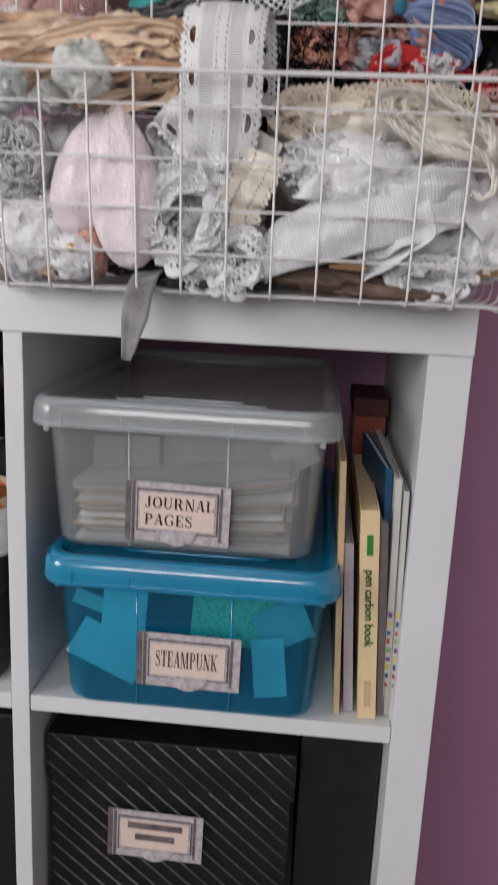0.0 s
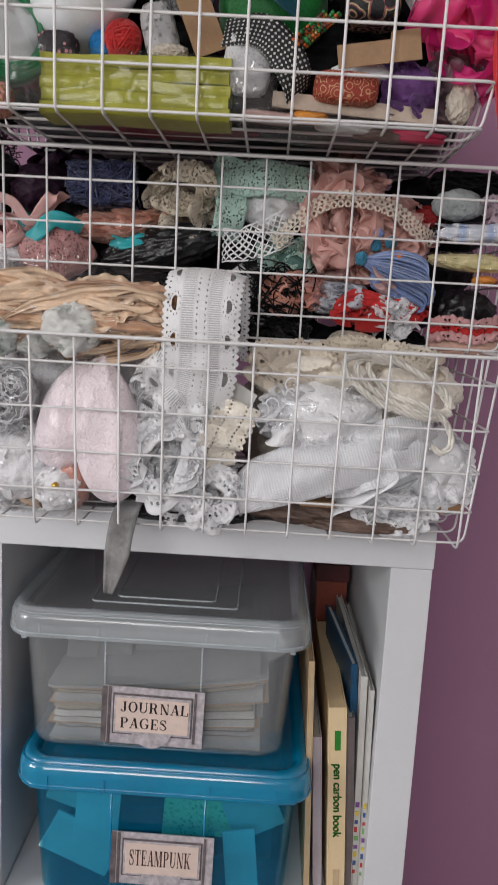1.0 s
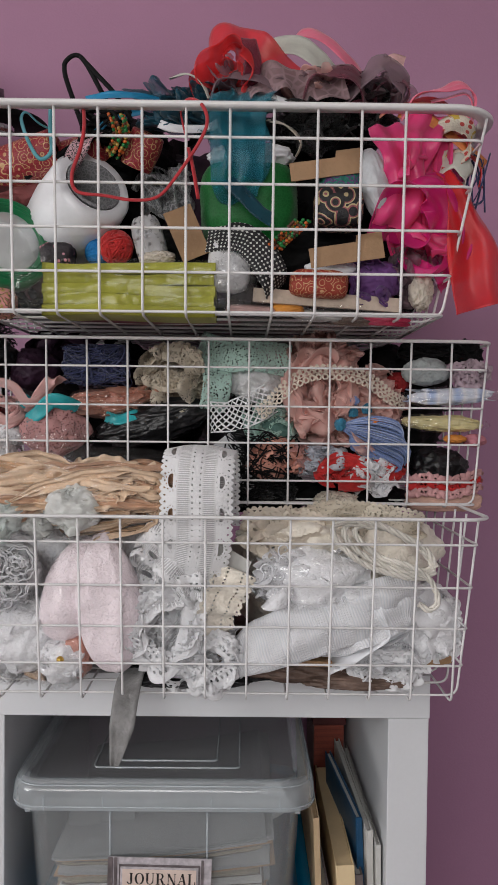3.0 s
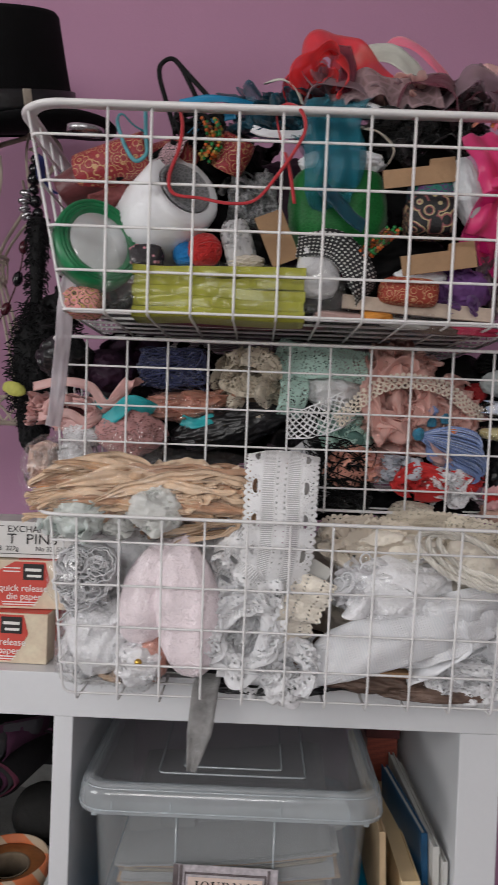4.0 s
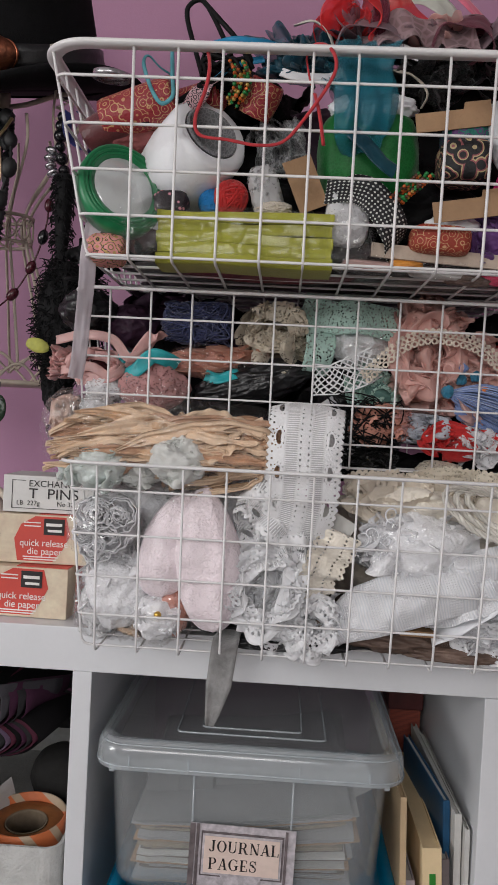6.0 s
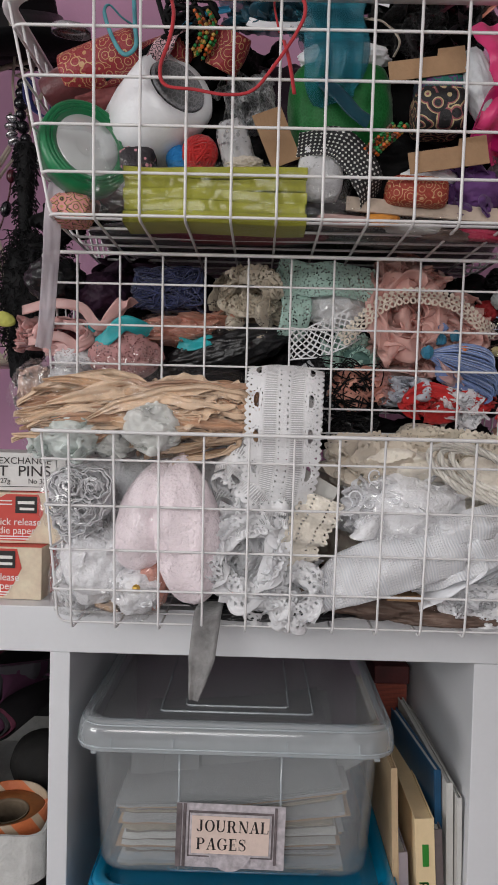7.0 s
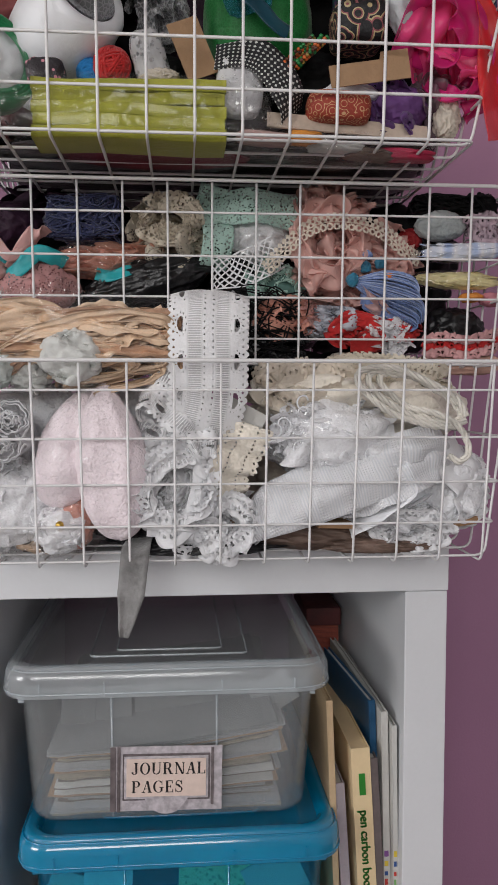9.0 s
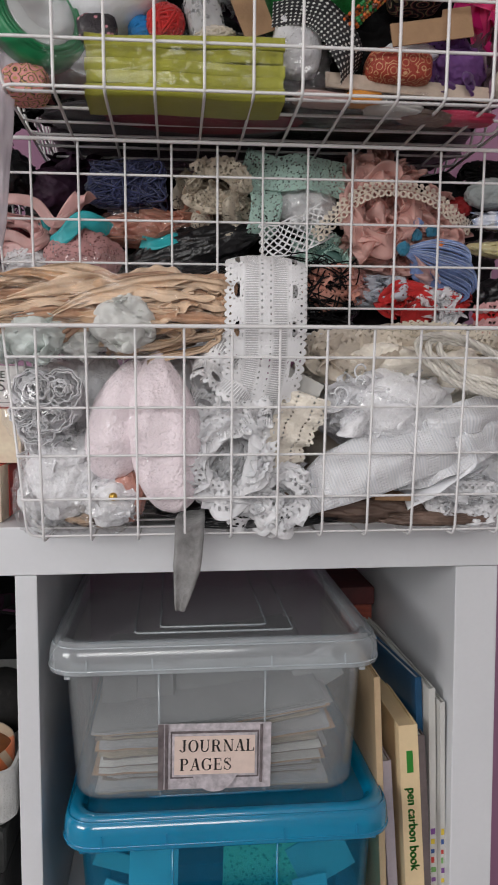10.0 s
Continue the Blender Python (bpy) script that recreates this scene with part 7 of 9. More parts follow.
lump("brocade_roll", (0.037, 0.592, 1.447), (0.0225, 0.016, 0.0108), REDBROC, "roll of terracotta brocade with gold scrolls", "ribbon", seed=224, amp=0.05, box=0.35, rot=(0, 3, 0))
strip("folk_trim", [(-0.05, 0.594, 1.482), (-0.034, 0.588, 1.483), (-0.019, 0.584, 1.479), (-0.006, 0.583, 1.466), (0.002, 0.585, 1.451), (0.004, 0.595, 1.442)], 0.026, FOLK, "black and white patterned folk trim, curled", "trim", side=(0.5, 0.2, 0.7), across=6, steps=10)
lump("white_lace_roll", (-0.033, 0.596, 1.461), (0.0165, 0.012, 0.0200), WLACE, "rolled white lace in clear wrap", "lace", seed=225, amp=0.12, box=0.2)
lump("white_lace_roll", (-0.033, 0.602, 1.463), (0.0162, 0.014, 0.018), WCOTTON, "white tape under the rolled lace", "lace", seed=226, amp=0.08, box=0.2)
lump("clear_bag", (-0.027, 0.59, 1.454), (0.018, 0.012, 0.027), FILM, "clear wrap round rolled lace", "bag", seed=227, amp=0.2)
crumple("purple_lace", (0.083, 0.596, 1.452), (0.0207, 0.016, 0.0171), PURPLE, "purple lace in a clear bag", "lace", seed=228, sheets=2, freq=0.7)
lump("purple_fabric", (0.084, 0.603, 1.452), (0.0203, 0.016, 0.0167), mat("purple_cloth", (0.14, 0.05, 0.20), 0.7), "purple cloth under the lace", seed=228, amp=0.22)
lump("white_fabric", (0.048, 0.6, 1.461), (0.02, 0.012, 0.008), WSATIN, "small white satin scrap in the heap", seed=229, amp=0.25, sub=4)
crumple("dark_trim", (0.109, 0.605, 1.457), (0.0153, 0.016, 0.0225), GREYORG, "smoky lace trim in a bag", "trim", seed=230, sheets=2, freq=0.8)
lump("cream_trim", (0.119, 0.6, 1.445), (0.009, 0.012, 0.0162), CREAMCOT, "cream braid in the basket's corner", "trim", seed=231, amp=0.35, freq=4)
lump("silver_fabric", (0.08, 0.59, 1.524), (0.0117, 0.010, 0.0297), mat("silver_white_satin", (0.58, 0.60, 0.63), 0.3, sheen=0.3), "silver-white satin fold at the wires", seed=232, amp=0.12, rot=(0, -14, 0))
BEADMATS = [mat("orange_bead_glass", (0.75, 0.16, 0.03), 0.35), mat("green_bead_glass", (0.02, 0.25, 0.06), 0.35), mat("gold_bead_glass", (0.55, 0.35, 0.08), 0.3), mat("brown_bead_glass", (0.12, 0.04, 0.02), 0.35)]
beads("bead_string", [(0.025, 0.59, 1.498), (0.017, 0.585, 1.486), (0.007, 0.584, 1.477), (0, 0.586, 1.473)], 0.0016, BEADMATS, "string of orange, green and gold beads", seed=3, gap=1.9)
beads("bead_string", [(-0.125, 0.6, 1.578), (-0.119, 0.592, 1.565), (-0.12, 0.592, 1.555), (-0.126, 0.6, 1.548)], 0.0016, BEADMATS, "string of orange, green and gold beads", seed=4)
beads("bead_string", [(-0.118, 0.604, 1.575), (-0.117, 0.596, 1.562), (-0.123, 0.596, 1.551)], 0.0016, BEADMATS, "string of orange, green and gold beads", seed=5)
for k in range(6):
    o = Vector((random.Random(k).uniform(-0.007, 0.007), 0.0015 * k, random.Random(k + 9).uniform(-0.004, 0.004)))
    beads("bead_string", [tuple(Vector(p) + o) for p in ((0.024, 0.588, 1.497), (0.015, 0.584, 1.487), (0.006, 0.583, 1.479), (0.001, 0.586, 1.474))], 0.0014, BEADMATS, "string of small orange, green and gold beads", seed=20 + k, gap=1.9)
    beads("bead_string", [tuple(Vector(p) + o) for p in ((-0.124, 0.598, 1.580), (-0.119, 0.591, 1.568), (-0.119, 0.591, 1.557), (-0.125, 0.597, 1.549))], 0.0015, BEADMATS, "string of small orange, green and gold beads", seed=30 + k, gap=1.9)
# floor-level packets
for k, (x, y, w, mt, lb) in enumerate(((470, 562, 0.020, mat("pale_pink_paper", (0.55, 0.36, 0.33), 0.6), "flat pale pink packet"), (535, 562, 0.012, mat("orange_label", (0.70, 0.28, 0.04), 0.6), "flat orange packet label"),
                                       (585, 572, 0.020, PAPER, "flat white packet"), (640, 580, 0.018, BROWNPAPER, "flat brown packet"), (700, 582, 0.022, mat("magenta_packet", (0.60, 0.03, 0.10), 0.5), "flat magenta packet"))):
    q = ((-0.015, 0.6, 1.428), (0.014, 0.6, 1.429), (0.038, 0.61, 1.426), (0.064, 0.615, 1.423), (0.091, 0.615, 1.423))[k]
    lump("flat_packet", q, (w, 0.018, 0.004), mt, lb + " on the basket floor", "packet", seed=240 + k, amp=0.15, box=0.5, sub=4, rot=(10, 3, 0))
lump("pink_packet", (-0.217, 0.6, 1.431), (0.0153, 0.014, 0.0117), motif("pink_gold_print", (0.70, 0.30, 0.28), (0.5, 0.33, 0.12), 150, 0.2, (0.03, 0.02, 0.02)), "pink, gold and black printed packet", "packet", seed=246, amp=0.15, box=0.3)
lump("clear_bag", (0.04, 0.612, 1.425), (0.075, 0.028, 0.012), FILM, "flat clear plastic bag on the basket floor", "bag", seed=247, amp=0.2)

# green tulle roll and the teal organza over it
gt = base("tulle_roll", (0, 0, 0), "fat roll of emerald green tulle", "tulle")
lump("core", (-0.018, 0.625, 1.516), (0.0372, 0.030, 0.0335), GREENCORE, parent=gt, seed=251, amp=0.03, box=0.25, sub=5)
lump("tulle_wrap", (-0.018, 0.624, 1.515), (0.039, 0.033, 0.0349), GREENTULLE, parent=gt, seed=252, amp=0.05, box=0.25, sub=5)
strip("teal_organza", [(-0.019, 0.6, 1.598), (-0.027, 0.584, 1.581), (-0.027, 0.58, 1.559), (-0.027, 0.58, 1.537), (-0.027, 0.584, 1.519), (-0.024, 0.588, 1.51)], (0.048, 0.044, 0.042, 0.040, 0.026), TEALORG, "sheer teal organza ribbon hanging inside the wires", "ribbon", side=(1, 0, 0.05), wave=0.003, waves=2, across=22, pleat=0.0016, pleats=2.4)
strip("teal_organza", [(-0.015, 0.6, 1.592), (-0.025, 0.588, 1.572), (-0.018, 0.586, 1.548), (-0.024, 0.585, 1.53)], 0.036, TEALORG, "sheer teal organza ribbon doubled over", "ribbon", side=(1, 0, 0.2), wave=0.003, waves=2, across=8)
strip("teal_organza", [(-0.035, 0.584, 1.526), (-0.024, 0.579, 1.514), (-0.011, 0.579, 1.501), (0, 0.583, 1.495)], 0.012, TEALDEEP, "dark teal organza ribbon end", "ribbon", side=(0.5, 0.3, 0.6))
lump("white_fabric", (-0.017, 0.606, 1.55), (0.0352, 0.016, 0.0099), WSATIN, "white satin ribbon folded under teal organza", "ribbon", seed=255, amp=0.25)
crumple("blue_organza", (-0.074, 0.612, 1.588), (0.027, 0.020, 0.0171), TEALDEEP, "deep blue organza bunched at the rim", "organza", seed=256, sheets=3)
crumple("blue_organza", (-0.031, 0.604, 1.578), (0.0234, 0.018, 0.018), TEALORG, "teal organza bunched at the rim", "organza", seed=257, sheets=2)
strip("silver_ribbon", [(-0.081, 0.6, 1.608), (-0.068, 0.598, 1.611), (-0.056, 0.598, 1.605), (-0.05, 0.6, 1.593)], 0.007, IVORY, "narrow silver-white ribbon curl", "ribbon", side=(0.3, 0.8, 0.3))
strip("cream_ribbon", [(-0.005, 0.6, 1.577), (0.01, 0.594, 1.571), (0.022, 0.594, 1.559), (0.019, 0.6, 1.549)], 0.006, CREAMCOT, "narrow cream ribbon curl", "ribbon", side=(0.3, 0.8, 0.3))
strip("cream_ribbon", [(-0.089, 0.6, 1.573), (-0.073, 0.594, 1.567), (-0.051, 0.594, 1.568), (-0.04, 0.6, 1.576)], 0.007, WSATIN, "narrow white ribbon across the organza", "ribbon", side=(0.1, 0.3, 1))

# loops and tufts above the rim
strip("red_organza", [(-0.059, 0.62, 1.599), (-0.057, 0.612, 1.618), (-0.044, 0.606, 1.638), (-0.028, 0.604, 1.641), (-0.015, 0.606, 1.634), (0.004, 0.61, 1.619), (0.021, 0.62, 1.607)], 0.030, REDORG, "sheer red organza ribbon in a high loop", "ribbon", side=(0.35, 0.6, 0.7), wave=0.005, waves=3, across=10, steps=14, twist=50)
strip("red_organza", [(-0.053, 0.6, 1.602), (-0.049, 0.596, 1.621), (-0.033, 0.592, 1.632), (-0.02, 0.592, 1.629), (-0.016, 0.596, 1.612), (-0.019, 0.6, 1.596)], 0.020, REDORG, "sheer red organza ribbon in a high loop", "ribbon", side=(0.8, 0.5, 0.3), wave=0.004, waves=3, across=10, steps=14, twist=-40)
crumple("red_organza", (-0.039, 0.604, 1.613), (0.0171, 0.016, 0.0126), REDORG, "sheer red organza crumpled at the rim", "ribbon", seed=258, sheets=1, freq=0.7)
crumple("smoky_organza", (-0.03, 0.596, 1.612), (0.018, 0.014, 0.018), GREYORG, "pale smoky organza crumpled beside red organza", "organza", seed=259, sheets=1, freq=0.7)
strip("maroon_organza", [(-0.02, 0.598, 1.639), (-0.016, 0.592, 1.619), (-0.019, 0.596, 1.601)], 0.014, MAROONORG, "dark maroon organza fold", "ribbon", side=(1, 0.4, 0))
strip("ivory_ribbon", [(-0.018, 0.64, 1.626), (-0.002, 0.63, 1.645), (0.02, 0.625, 1.647), (0.041, 0.625, 1.633), (0.063, 0.64, 1.619)], 0.024, IVORY, "broad ivory satin ribbon loop", "ribbon", side=(0.1, 0.5, 0.9), across=8, steps=12)
strip("pink_ribbon", [(0.011, 0.65, 1.65), (0.024, 0.64, 1.663), (0.042, 0.635, 1.658), (0.061, 0.635, 1.642), (0.078, 0.64, 1.625)], 0.014, PINKSATIN, "bright pink satin ribbon arching over the heap", "ribbon", side=(0.2, 0.6, 0.8), across=6, steps=12)
for k, (x, y, hx, hy, mt, lb) in enumerate(((520, 178, 66, 36, GREYORG, "dotted smoky organza bunched up"), (610, 172, 60, 36, MAROONORG, "maroon organza bunched up"), (690, 178, 50, 36, GREYORG, "smoky mauve organza bunched up"),
                                            (560, 165, 50, 26, BLUSH, "blush organza bunched up"), (450, 165, 50, 36, GREYORG, "pale smoky organza bunched up"), (655, 210, 70, 34, BLACKNET, "black net under the organza"), (560, 230, 70, 36, BLACKNET, "black net under the organza"))):
    q = ((0.005, 0.622, 1.606), (0.046, 0.622, 1.61), (0.083, 0.622, 1.609), (0.023, 0.615, 1.61), (-0.027, 0.615, 1.609), (0.066, 0.612, 1.59), (0.023, 0.612, 1.58))[k]
    crumple("organza_tuft", q, (hx * 0.00046, 0.022, hy * 0.00048), mt, lb, "organza", seed=260 + k, sheets=3 if mt is not BLACKNET else 2, freq=0.75)
strip("smoky_organza", [(0.058, 0.61, 1.598), (0.074, 0.6, 1.612), (0.087, 0.6, 1.621), (0.105, 0.605, 1.608), (0.103, 0.615, 1.599)], 0.026, GREYORG, "smoky mauve organza ribbon fold", "ribbon", side=(0.3, 0.5, 0.8), across=8)
strip("dotted_organza", [(-0.025, 0.6, 1.592), (-0.01, 0.595, 1.605), (0.012, 0.595, 1.608), (0.035, 0.6, 1.602), (0.057, 0.6, 1.607)], 0.028, sheer("dotted_tulle", (0.42, 0.28, 0.30), 0.35, 0.5, weave=120), "dotted dusky tulle ribbon", "ribbon", side=(0.1, 0.4, 0.9), wave=0.004, waves=3, across=8)
strip("pale_pink_ribbon", [(0.087, 0.62, 1.63), (0.096, 0.615, 1.633), (0.106, 0.615, 1.63)], 0.012, mat("pale_pink_satin", (0.75, 0.45, 0.43), 0.4), "pale pink satin ribbon end", "ribbon", side=(0.3, 0.5, 0.9))
strip("white_ribbon", [(-0.025, 0.6, 1.596), (-0.006, 0.592, 1.59), (0.014, 0.594, 1.586)], 0.012, WSATIN, "white satin ribbon at the rim", "ribbon", side=(0, 0.4, 1))

# hot pink and red organza at the right-hand end
for pts, w, mt, lb, tw in (
        ([(0.091, 0.6, 1.575), (0.098, 0.588, 1.556), (0.102, 0.584, 1.533), (0.098, 0.585, 1.508), (0.094, 0.592, 1.492)], 0.034, PINKORG, "hot pink organza ribbon pressed on the wires", 20),
        ([(0.124, 0.6, 1.585), (0.115, 0.588, 1.561), (0.108, 0.584, 1.538), (0.103, 0.59, 1.548)], 0.030, PINKORG, "hot pink organza ribbon pressed on the wires", -30),
        ([(0.087, 0.6, 1.484), (0.098, 0.586, 1.516), (0.121, 0.582, 1.522), (0.133, 0.585, 1.504), (0.124, 0.59, 1.488), (0.103, 0.595, 1.488)], 0.036, MAGORG, "magenta organza ribbon loop", 10),
        ([(0.105, 0.6, 1.472), (0.12, 0.588, 1.457), (0.141, 0.586, 1.465), (0.15, 0.588, 1.488), (0.143, 0.59, 1.514), (0.13, 0.6, 1.534)], 0.014, MAGORG, "magenta organza ribbon loop", 0),
        ([(0.126, 0.605, 1.549), (0.143, 0.598, 1.525), (0.154, 0.594, 1.489), (0.153, 0.596, 1.463), (0.132, 0.6, 1.45)], 0.018, MAGORG, "magenta organza ribbon loop", 30),
        ([(0.108, 0.598, 1.493), (0.128, 0.588, 1.483), (0.141, 0.588, 1.477), (0.125, 0.592, 1.471)], 0.022, PINKORG, "hot pink organza ribbon fold", 0)):
    strip("pink_organza", pts, w, mt, lb, "ribbon", side=(0.9, 0.3, 0.4), twist=tw, wave=0.003, waves=2, across=18, steps=12, pleat=0.0022, pleats=1.8, seed=w * 300)
for k in range(7):
    x = 0.098 + 0.006 * k
    strip("pink_organza", [(x + 0.006, 0.618, 1.578), (x, 0.600 + 0.002 * (k % 3), 1.552), (x - 0.004, 0.597 + 0.003 * (k % 2), 1.525), (x + 0.002, 0.602, 1.497), (x + 0.008, 0.612, 1.478)], (0.014, 0.020, 0.026, 0.020), PINKORG, "hot pink organza ribbon bunched inside the wires", "ribbon", side=(1, 0.5 - 0.2 * k, 0.1), across=18, steps=10, pleat=0.0030, pleats=1.6, seed=k * 2.1, twist=25 - 9 * k)
crumple("magenta_organza", (0.136, 0.618, 1.485), (0.0165, 0.02, 0.0229), MAGORG, "magenta organza bunched inside the wires", "organza", seed=272, sheets=2, freq=0.8)
strip("red_organza", [(0.13, 0.6, 1.539), (0.141, 0.588, 1.525), (0.15, 0.582, 1.491), (0.157, 0.582, 1.456), (0.164, 0.584, 1.43)], (0.010, 0.022, 0.036, 0.046, 0.052), REDORG, "sheer red organza hanging out over the side", "ribbon", side=(1, 0.2, -0.15), wave=0.003, waves=1.5, across=20, pleat=0.0035, pleats=1.4)
strip("orange_ribbon", [(0.102, 0.61, 1.588), (0.12, 0.6, 1.58), (0.142, 0.598, 1.565), (0.168, 0.6, 1.544)], 0.009, mat("orange_satin", (0.75, 0.25, 0.08), 0.4), "orange satin ribbon crossing the corner", "ribbon", side=(0.2, 0.3, 1))
strip("rose_ribbon", [(0.106, 0.62, 1.592), (0.122, 0.61, 1.595), (0.139, 0.605, 1.598), (0.154, 0.605, 1.601), (0.159, 0.608, 1.589), (0.147, 0.61, 1.578)], 0.012, PINKSATIN, "rose pink satin ribbon loop over the rim", "ribbon", side=(0.2, 0.9, 0.5))
strip("red_ribbon", [(0.108, 0.62, 1.596), (0.122, 0.612, 1.598), (0.138, 0.61, 1.593), (0.149, 0.61, 1.582)], 0.014, mat("scarlet_satin", (0.60, 0.03, 0.04), 0.4), "scarlet satin ribbon over the rim", "ribbon", side=(0.2, 0.6, 0.7))
strip("floral_ribbon", [(0.125, 0.6, 1.569), (0.14, 0.592, 1.574), (0.153, 0.592, 1.567), (0.15, 0.594, 1.551), (0.134, 0.6, 1.548)], 0.016, motif("floral_print", (0.60, 0.55, 0.45), (0.45, 0.06, 0.05), 160, 0.3, (0.5, 0.35, 0.05), rings=False), "floral printed ribbon, curled", "ribbon", side=(0.3, 0.3, 0.9))
strip("cream_ribbon", [(0.13, 0.6, 1.539), (0.143, 0.592, 1.545), (0.152, 0.592, 1.533), (0.146, 0.6, 1.526)], 0.016, IVORY, "ivory ribbon fold at the corner", "ribbon", side=(0.4, 0.3, 0.8))
threads("navy_lacing", (0.161, 0.6, 1.526), (0.010, 0.008, 0.030), 4, 0.0008, INDIGO, "thin navy cord ends hanging out", "cord", seed=275, bends=5)

for pts, w, mt, lb in (
        ([(0.102, 0.61, 1.583), (0.115, 0.6, 1.598), (0.134, 0.598, 1.603), (0.15, 0.6, 1.605), (0.161, 0.604, 1.596), (0.16, 0.61, 1.58)], 0.010, PINKSATIN, "rose pink satin ribbon curling over the rim"),
        ([(0.086, 0.61, 1.587), (0.102, 0.6, 1.591), (0.123, 0.598, 1.588), (0.14, 0.6, 1.581), (0.148, 0.604, 1.567)], 0.012, mat("salmon_satin", (0.75, 0.28, 0.20), 0.4), "salmon satin ribbon at the rim"),
        ([(0.082, 0.615, 1.594), (0.087, 0.608, 1.609), (0.1, 0.606, 1.615), (0.109, 0.61, 1.604), (0.105, 0.616, 1.59)], 0.022, MAROONORG, "maroon organza ribbon loop over the rim"),
        ([(-0.05, 0.605, 1.591), (-0.039, 0.598, 1.608), (-0.019, 0.596, 1.612), (0.001, 0.6, 1.603), (0.009, 0.606, 1.593)], 0.024, GREYORG, "smoky organza ribbon loop over the rim"),
        ([(0.022, 0.605, 1.595), (0.034, 0.6, 1.613), (0.056, 0.598, 1.615), (0.07, 0.6, 1.603), (0.076, 0.606, 1.59)], 0.026, MAROONORG, "dark maroon organza ribbon loop"),
        ([(0.149, 0.6, 1.568), (0.161, 0.598, 1.548), (0.166, 0.6, 1.526)], 0.014, mat("crimson_satin", (0.5, 0.015, 0.02), 0.4), "crimson satin ribbon end hanging out")):
    strip("ribbon_loop", pts, w, mt, lb, "ribbon", side=(0.2, 0.7, 0.6), wave=0.002, waves=2, across=8, steps=10)

# cords and ribbons at the left-hand end
tube("suede_lacing", spline([(-0.144, 0.574, 1.58), (-0.139, 0.556, 1.556), (-0.141, 0.553, 1.538), (-0.147, 0.552, 1.518), (-0.143, 0.552, 1.506), (-0.123, 0.551, 1.503), (-0.102, 0.551, 1.5), (-0.084, 0.551, 1.503), (-0.07, 0.551, 1.519), (-0.054, 0.552, 1.544), (-0.049, 0.553, 1.559), (-0.054, 0.556, 1.572), (-0.064, 0.566, 1.579), (-0.07, 0.574, 1.574), (-0.066, 0.574, 1.553)], 8), 0.0014, REDCORD, None, "", 6, flat=0.6)
tagged(bpy.data.objects["suede_lacing"], "flat red suede cord looping in front of the wires", "cord")
tagged(tube("suede_lacing", spline([(-0.063, 0.56, 1.541), (-0.059, 0.553, 1.524), (-0.055, 0.553, 1.502)], 6), 0.0016, REDCORD, flat=0.6), "flat red suede cord end hanging", "cord")
tagged(tube("black_lacing", spline([(-0.121, 0.61, 1.571), (-0.136, 0.6, 1.6), (-0.151, 0.6, 1.624), (-0.162, 0.6, 1.621), (-0.163, 0.6, 1.61), (-0.156, 0.605, 1.588), (-0.15, 0.61, 1.57)], 8), 0.0019, BLACK), "black cord standing up in a loop", "cord")
tagged(tube("black_lacing", spline([(-0.151, 0.6, 1.624), (-0.138, 0.598, 1.61), (-0.123, 0.598, 1.594), (-0.111, 0.604, 1.576)], 8), 0.0021, BLACK), "black cord standing up in a loop", "cord")
threads("black_cord_tangle", (-0.133, 0.612, 1.573), (0.0192, 0.014, 0.0137), 22, 0.0016, BLACK, "tangle of black cords", "cord", seed=281, bends=5)
strip("blue_ribbon", [(-0.147, 0.6, 1.591), (-0.127, 0.588, 1.59), (-0.106, 0.588, 1.59), (-0.085, 0.6, 1.59)], 0.006, BLUERIB, "bright blue narrow ribbon along the rim", "ribbon", side=(0, 0.3, 1))
strip("blue_ribbon", [(-0.157, 0.612, 1.559), (-0.138, 0.604, 1.568), (-0.127, 0.602, 1.577), (-0.103, 0.606, 1.585)], 0.006, BLUERIB, "bright blue narrow ribbon", "ribbon", side=(0, 0.3, 1))
tagged(tube("teal_lacing", spline([(-0.172, 0.59, 1.582), (-0.169, 0.578, 1.558), (-0.168, 0.577, 1.543), (-0.176, 0.577, 1.537), (-0.184, 0.577, 1.547), (-0.191, 0.578, 1.566), (-0.188, 0.58, 1.573), (-0.18, 0.585, 1.567), (-0.173, 0.592, 1.565)], 8), 0.0016, TEALCORD, flat=0.5), "pale teal suede cord in a loop", "cord")
def ribbon_roll(centre, turn, r, half, material, label):
    """Ribbon wound up into a roll, its edge spiralling at the end."""
    m = Matrix.Translation(centre) @ pose(0, 0, 0, *turn)
    b = base("ribbon_roll", (0, 0, 0), label, "ribbon")
    mesh_object("winding", *lathe([(r * 0.25, half), (r * 0.45, half * 1.02), (r * 0.6, half * 0.98), (r * 0.8, half * 1.02), (r * 0.97, half), (r, half * 0.9), (r * 1.01, 0.0), (r, -half * 0.9), (r * 0.97, -half), (r * 0.3, -half)], 36, m), material, b)
    end = [tuple(m @ Vector((r * (1.0 + 0.012 * k) * math.cos(0.25 * k), r * (1.0 + 0.012 * k) * math.sin(0.25 * k), 0))) for k in range(12)]
    v, f, uv = strip_data(end, half * 1.9, tuple(m.to_3x3() @ Vector((0, 0, 1))), 3, 4, thick=0.0006)
    mesh_object("loose_end", v, f, material, b)
    return b


ribbon_roll((-0.198, 0.610, 1.545), (0, 74, -12), 0.0165, 0.030, GOLDBROC, "rolled red and gold brocade ribbon")
ribbon_roll((-0.222, 0.618, 1.533), (20, 60, 10), 0.0150, 0.022, MAROONCLOTH, "rolled maroon satin ribbon")
